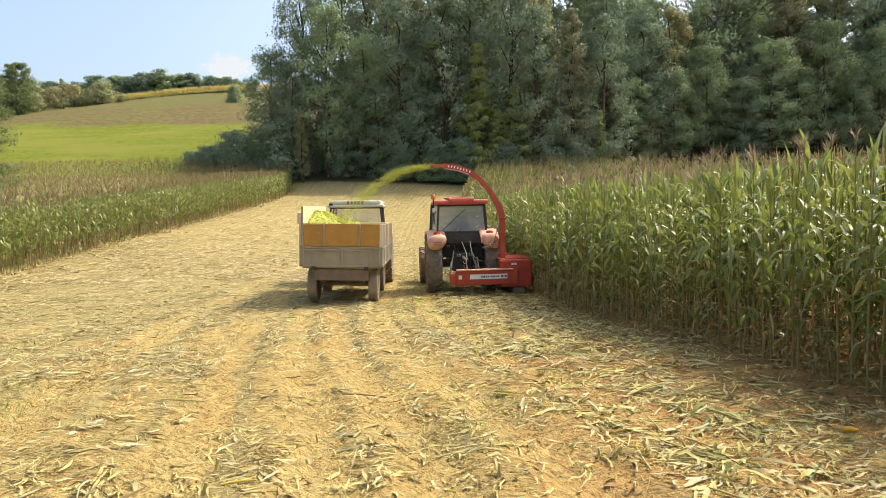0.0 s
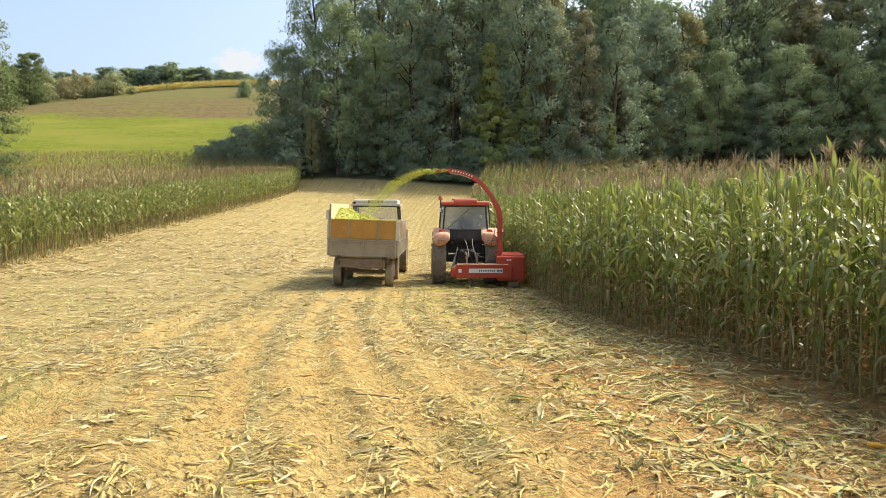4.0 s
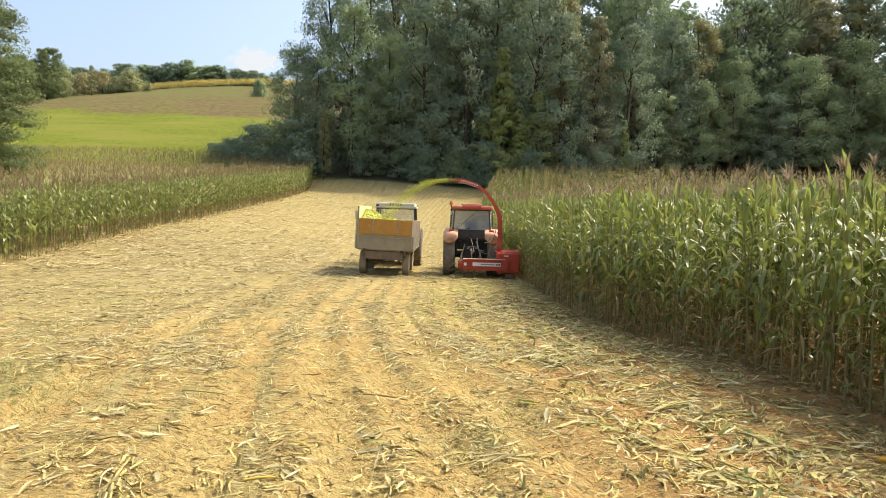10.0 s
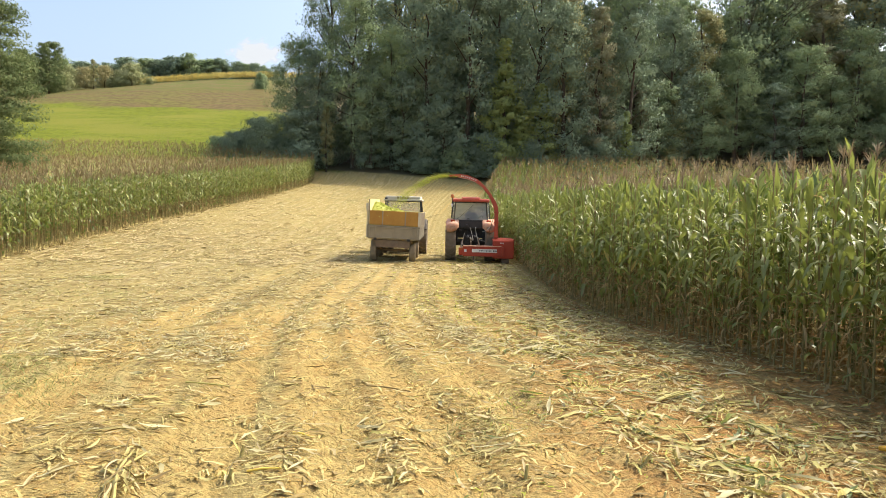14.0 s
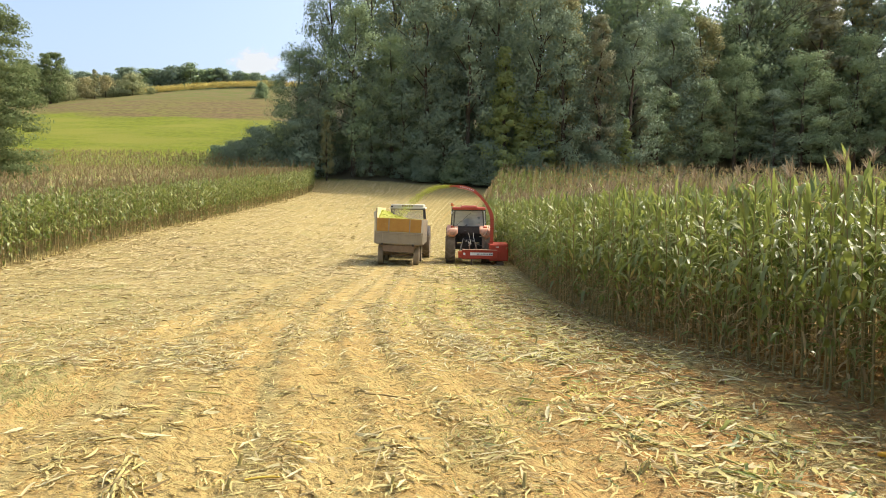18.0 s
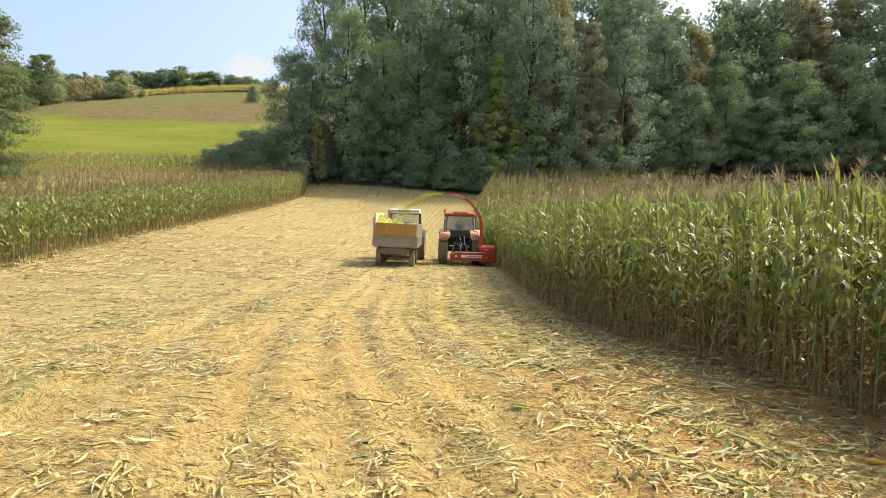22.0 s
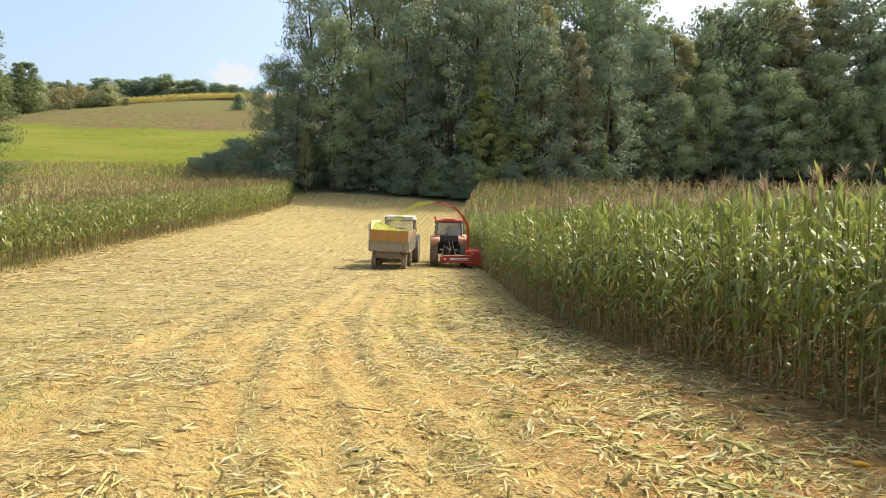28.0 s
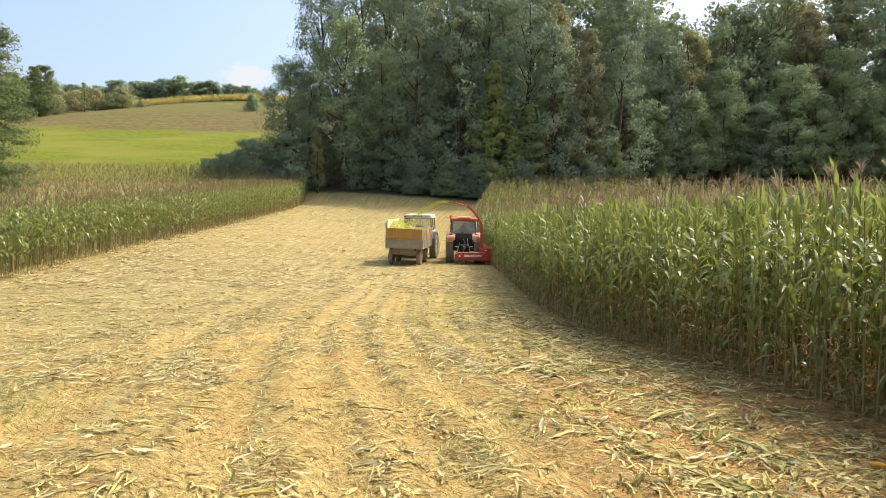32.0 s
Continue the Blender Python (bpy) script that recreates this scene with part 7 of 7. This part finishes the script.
sheaf = thing("torn_plant", "heap of torn pale and brown maize leaves and stalks", "maize litter")
r = random.Random(91)
for k in range(38):
    q = r.random()
    x, y = -2.42 - 0.38 * q + r.gauss(0, 0.05), 4.75 + 1.0 * q + r.gauss(0, 0.06)
    way, ln, wd = math.radians(110 + r.gauss(0, 24)), r.uniform(0.2, 0.65), r.uniform(0.010, 0.026)
    vs, lift, bow, roll = [], r.uniform(0.01, 0.05), r.uniform(0.02, 0.09), r.gauss(0, 0.5)
    for i in range(9):
        w_ = i / 8
        px, py = x + math.cos(way) * ln * (w_ - 0.5), y + math.sin(way) * ln * (w_ - 0.5)
        way += r.gauss(0, 0.07)
        half = wd / 2 * (0.25 + math.sin(math.pi * min(0.93, 0.15 + w_ * 0.85))) * r.uniform(0.85, 1.1)
        roll += r.gauss(0, 0.2)
        pz = rest(px, py) + lift + bow * math.sin(math.pi * w_)
        dx, dy, dz = -math.sin(way) * half * math.cos(roll), math.cos(way) * half * math.cos(roll), half * math.sin(roll)
        vs += [(px - dx, py - dy, pz - dz), (px, py, pz - 0.3 * half), (px + dx, py + dy, pz + dz)]
    raw("torn_leaf", vs, [(i * 3 + j, i * 3 + j + 1, i * 3 + j + 4, i * 3 + j + 3) for i in range(8) for j in range(2)], [M[r.choice(("straw", "straw_pale", "straw_dark", "straw_dark", "straw_grey", "straw"))]], parent=sheaf)
for x0, y0, x1, y1 in ((-2.5, 4.8, -2.72, 5.7), (-2.62, 4.95, -2.6, 5.75), (-2.36, 4.6, -2.66, 5.3)):
    bm = bmesh.new()
    sweep(bm, [(x0, y0, rest(x0, y0) + 0.03), ((x0 + x1) / 2, (y0 + y1) / 2, rest(x1, y1) + 0.09), (x1, y1, rest(x1, y1) + 0.05)], circle(0.013, 7), scale=[1.1, 1.0, 0.7])
    part("stalk", bm, M["straw"], sheaf)

for n_, (x, y, h, lean) in enumerate([(-1.77, 5.68, 0.13, 0.03), (-1.72, 5.18, 0.12, 0.04), (2.10, 5.68, 0.16, -0.05), (1.76, 5.63, 0.12, 0.08), (1.61, 11.19, 0.17, 0.02), (2.02, 16.96, 0.2, -0.06), (-0.39, 5.28, 0.14, 0.02), (0.70, 5.28, 0.15, 0.01)]):
    ob = thing("stub", "cut maize stub with torn leaf sheath standing in the soil", "stubble", "single maize stubs")
    z = rest(x, y) - 0.02
    bm = bmesh.new()
    sweep(bm, [(x, y, z), (x + lean * 0.5, y, z + h * 0.5), (x + lean, y, z + h)], circle(0.015, 7), up=(0, 1, 0), scale=[1.2, 1.0, 0.9])
    part("stalk", bm, M["straw"], ob)
    r = random.Random(40 + n_)
    for k in range(3):
        v, f = strip(r, (x, y, z + 0.03 + 0.02 * k), r.uniform(0, 6.28), r.uniform(0.14, 0.24), 0.028, r.uniform(15, 60), r.uniform(60, 130), 5, 0.4)
        raw("sheath", v, f, [M["straw_pale"] if k else M["straw_green"]], parent=ob)

# crumpled heaps of leaf round the stubble, and two bright finds
HEAPS = [(0.45, 5.35), (0.62, 5.9), (0.98, 6.05), (1.05, 5.3), (0.50, 6.9), (0.36, 7.7), (1.75, 7.2), (2.0, 6.5), (1.95, 5.5), (2.45, 6.1), (2.6, 7.3), (1.62, 8.3), (2.3, 8.6), (2.75, 5.3), (-0.35, 5.9), (-0.2, 6.4), (-0.9, 5.2), (-1.35, 6.0), (-1.7, 5.4), (-2.6, 5.2), (-3.3, 5.6), (-2.1, 6.6), (-0.6, 7.4), (3.1, 6.2), (3.4, 7.4), (1.2, 9.2), (-1.5, 7.6), (-3.4, 7.4)]
for n_, (x, y) in enumerate(HEAPS):
    r = random.Random(700 + n_)
    fresh = x > 1.4
    kinds = ["straw_green" if fresh else "straw", "straw_dark", "straw"]
    ob = thing("leaf_heap", "small heap of crumpled green and pale maize leaves on the soil" if fresh else "small heap of crumpled dry maize leaves on the soil", "leaf heap", "crumpled leaf heaps")
    for k in range(3):
        for _ in range(4):
            vs = []
            px, py = x + r.gauss(0, 0.15), y + r.gauss(0, 0.11)
            way, ln, wd = r.uniform(0, 6.28), r.uniform(0.12, 0.36), r.uniform(0.012, 0.034)
            z, cx, cy = rest(px, py) + 0.012, px, py
            for i in range(7):
                half = wd * r.uniform(0.25, 0.6) * (0.3 if i in (0, 6) else 1)
                roll = r.gauss(0, 0.7)
                sx, sy, sz = -math.sin(way) * half * math.cos(roll), math.cos(way) * half * math.cos(roll), half * math.sin(roll)
                zz = max(z + 0.022 * abs(r.gauss(0, 0.6)), rest(cx, cy) + abs(sz) + 0.004)
                vs += [(cx - sx, cy - sy, zz - sz), (cx + sx, cy + sy, zz + sz)]
                cx, cy, way = cx + math.cos(way) * ln / 6, cy + math.sin(way) * ln / 6, way + r.gauss(0, 0.4)
            raw("crumpled_leaf", vs, [(i * 2, i * 2 + 1, i * 2 + 3, i * 2 + 2) for i in range(6)], [M[kinds[k]]], parent=ob)

bm = bmesh.new()
sweep(bm, [(4.06, 5.98, rest(4.06, 5.98) + 0.03), (4.12, 5.96, rest(4.1, 5.96) + 0.034), (4.19, 5.93, rest(4.19, 5.93) + 0.03)], circle(0.026, 8), scale=[0.7, 1.1, 0.6])
tagged(part("maize_cob", bm, M["cob"], None, smooth=True), "bright orange-yellow maize cob lying among the leaves", "maize cob")


# ---- movement ----
def along(c, t):
    return ((c[0] * t + c[1]) * t + c[2]) * t + c[3]


RED_X, RED_Y = (3.53e-05, -5.24e-04, -5.49e-03, 1.153), (-3.62e-04, 1.562e-02, 0.4702, 18.335)
TRL_X, TRL_Y = (-1.99e-05, 1.472e-03, -1.904e-02, -1.988), (1.217e-04, -9.10e-03, 0.7591, 16.166)
TRL_TURN = (-7.4e-04, 2.37e-02, -0.2044, -0.49)


def red_pose(t):
    x, y = along(RED_X, t) - 0.12 * math.exp(-((t - 3) / 1.9) ** 2), along(RED_Y, t)
    turn = float(np.interp(t, [0, 2, 3.5, 6, 10, 15, 20], [3.0, 1.2, -0.6, -1.5, -2.2, -1.5, -0.6])) - 3.4 * max(0.0, (t - 20) / 12) ** 1.5
    up = math.degrees(math.atan2(float(land(x, y + 2) - land(x, y)), 2.0))
    return pose(x, y, float(land(x, y)) - 0.02, up, 0, turn)


def trailer_pose(t):
    x, y = along(TRL_X, t), along(TRL_Y, t)
    up = math.degrees(math.atan2(float(land(x, y + 3) - land(x, y)), 3.0))
    return pose(x, y, float(land(x, y)) - 0.02, up, 2.2, along(TRL_TURN, t))


def tow_pose(t):
    m = trailer_pose(t)
    p = m @ Vector((0, 5.1, 0))
    x, y = p.x + 0.05 - 0.18 * max(0.0, 1 - t / 16), p.y
    up = math.degrees(math.atan2(float(land(x, y + 2) - land(x, y)), 2.0))
    return pose(x, y, float(land(x, y)) - 0.02, up, 0.6, along(TRL_TURN, t) * 1.15 + 1.2 * max(0.0, 1 - t / 16))


def roll_wheels(wheels, pose_at, step):
    """Turns each wheel by the way its vehicle has gone."""
    times = [step * k for k in range(int(32.0 / step) + 1)] + [32.0]
    start = pose_at(0.0).translation
    for w, r in wheels:
        x, y = w.matrix_basis.translation.x, w.matrix_basis.translation.y
        rows = [(t, pose(x, y, r) @ Matrix.Rotation(-(pose_at(t).translation - start).length / r, 4, "X")) for t in times]
        walk(w, rows)


def stream_point(q, t):
    """The way of the blown chaff, from the spout to the heap."""
    a = red_pose(t) @ Vector((-0.84, -0.95, 3.42))
    b = trailer_pose(t) @ Vector((-0.30, 2.0, 1.95))
    p = a.lerp(b, q)
    drop = a.z - b.z
    p.z = a.z - drop * q ** 2.2 + 0.02 * math.sin(math.pi * min(1, q * 2)) * (1 - q)
    return p


def motions():
    times = [2.0 * k for k in range(17)]
    fine = [1.0 * k for k in range(33)]
    walk(red_tractor, [(t, red_pose(t)) for t in fine])
    walk(harvester, [(t, red_pose(t) @ pose(0.02, 0, 0)) for t in fine])
    walk(trailer, [(t, trailer_pose(t)) for t in times])
    walk(load, [(t, trailer_pose(t)) for t in times])
    walk(tow_tractor, [(t, tow_pose(t)) for t in times])
    roll_wheels(red_wheels, red_pose, 1.0)
    roll_wheels(tow_wheels, tow_pose, 0.8)
    roll_wheels(trailer_wheels, trailer_pose, 0.8)
    walk(STREAM, [(0.0, pose(0, 0, 0)), (32.0, pose(0, 0, 0))])
    for k, clump in enumerate(CLUMPS):
        r = random.Random(k)
        rows = []
        for i in range(81):
            t = 0.4 * i
            q = (k + 0.5 + 0.42 * math.sin(7.1 * t + k * 1.7)) / 14
            p, p2 = stream_point(q, t), stream_point(q + 0.04, t)
            way = p2 - p
            tilt = math.degrees(math.atan2(way.z, math.hypot(way.x, way.y)))
            turn = math.degrees(math.atan2(way.y, way.x))
            j = 0.012 + 0.035 * q
            rows.append((t, pose(p.x + r.uniform(-j, j), p.y + r.uniform(-j, j), p.z + r.uniform(-j, j), 0, -tilt, turn)))
        walk(clump, rows)

    # the chopper takes the row in, plant by plant
    for ob in CUT_ROW:
        m = ob.matrix_basis.copy()
        x, y = m.translation.x, m.translation.y
        t = next((0.1 * i for i in range(321) if along(RED_Y, 0.1 * i) + 0.9 > y), None)
        if t is None or t > 31.2:
            continue
        down = Matrix.Translation((x - 0.15, y - 0.25, m.translation.z - 3.5)) @ Matrix.Rotation(radians(14), 4, "X") @ m.to_3x3().to_4x4()
        if t < 0.5:
            ob.matrix_basis = down
        else:
            walk(ob, [(0.0, m), (t - 0.4, m), (t + 0.3, down), (32.0, down)])


motions()
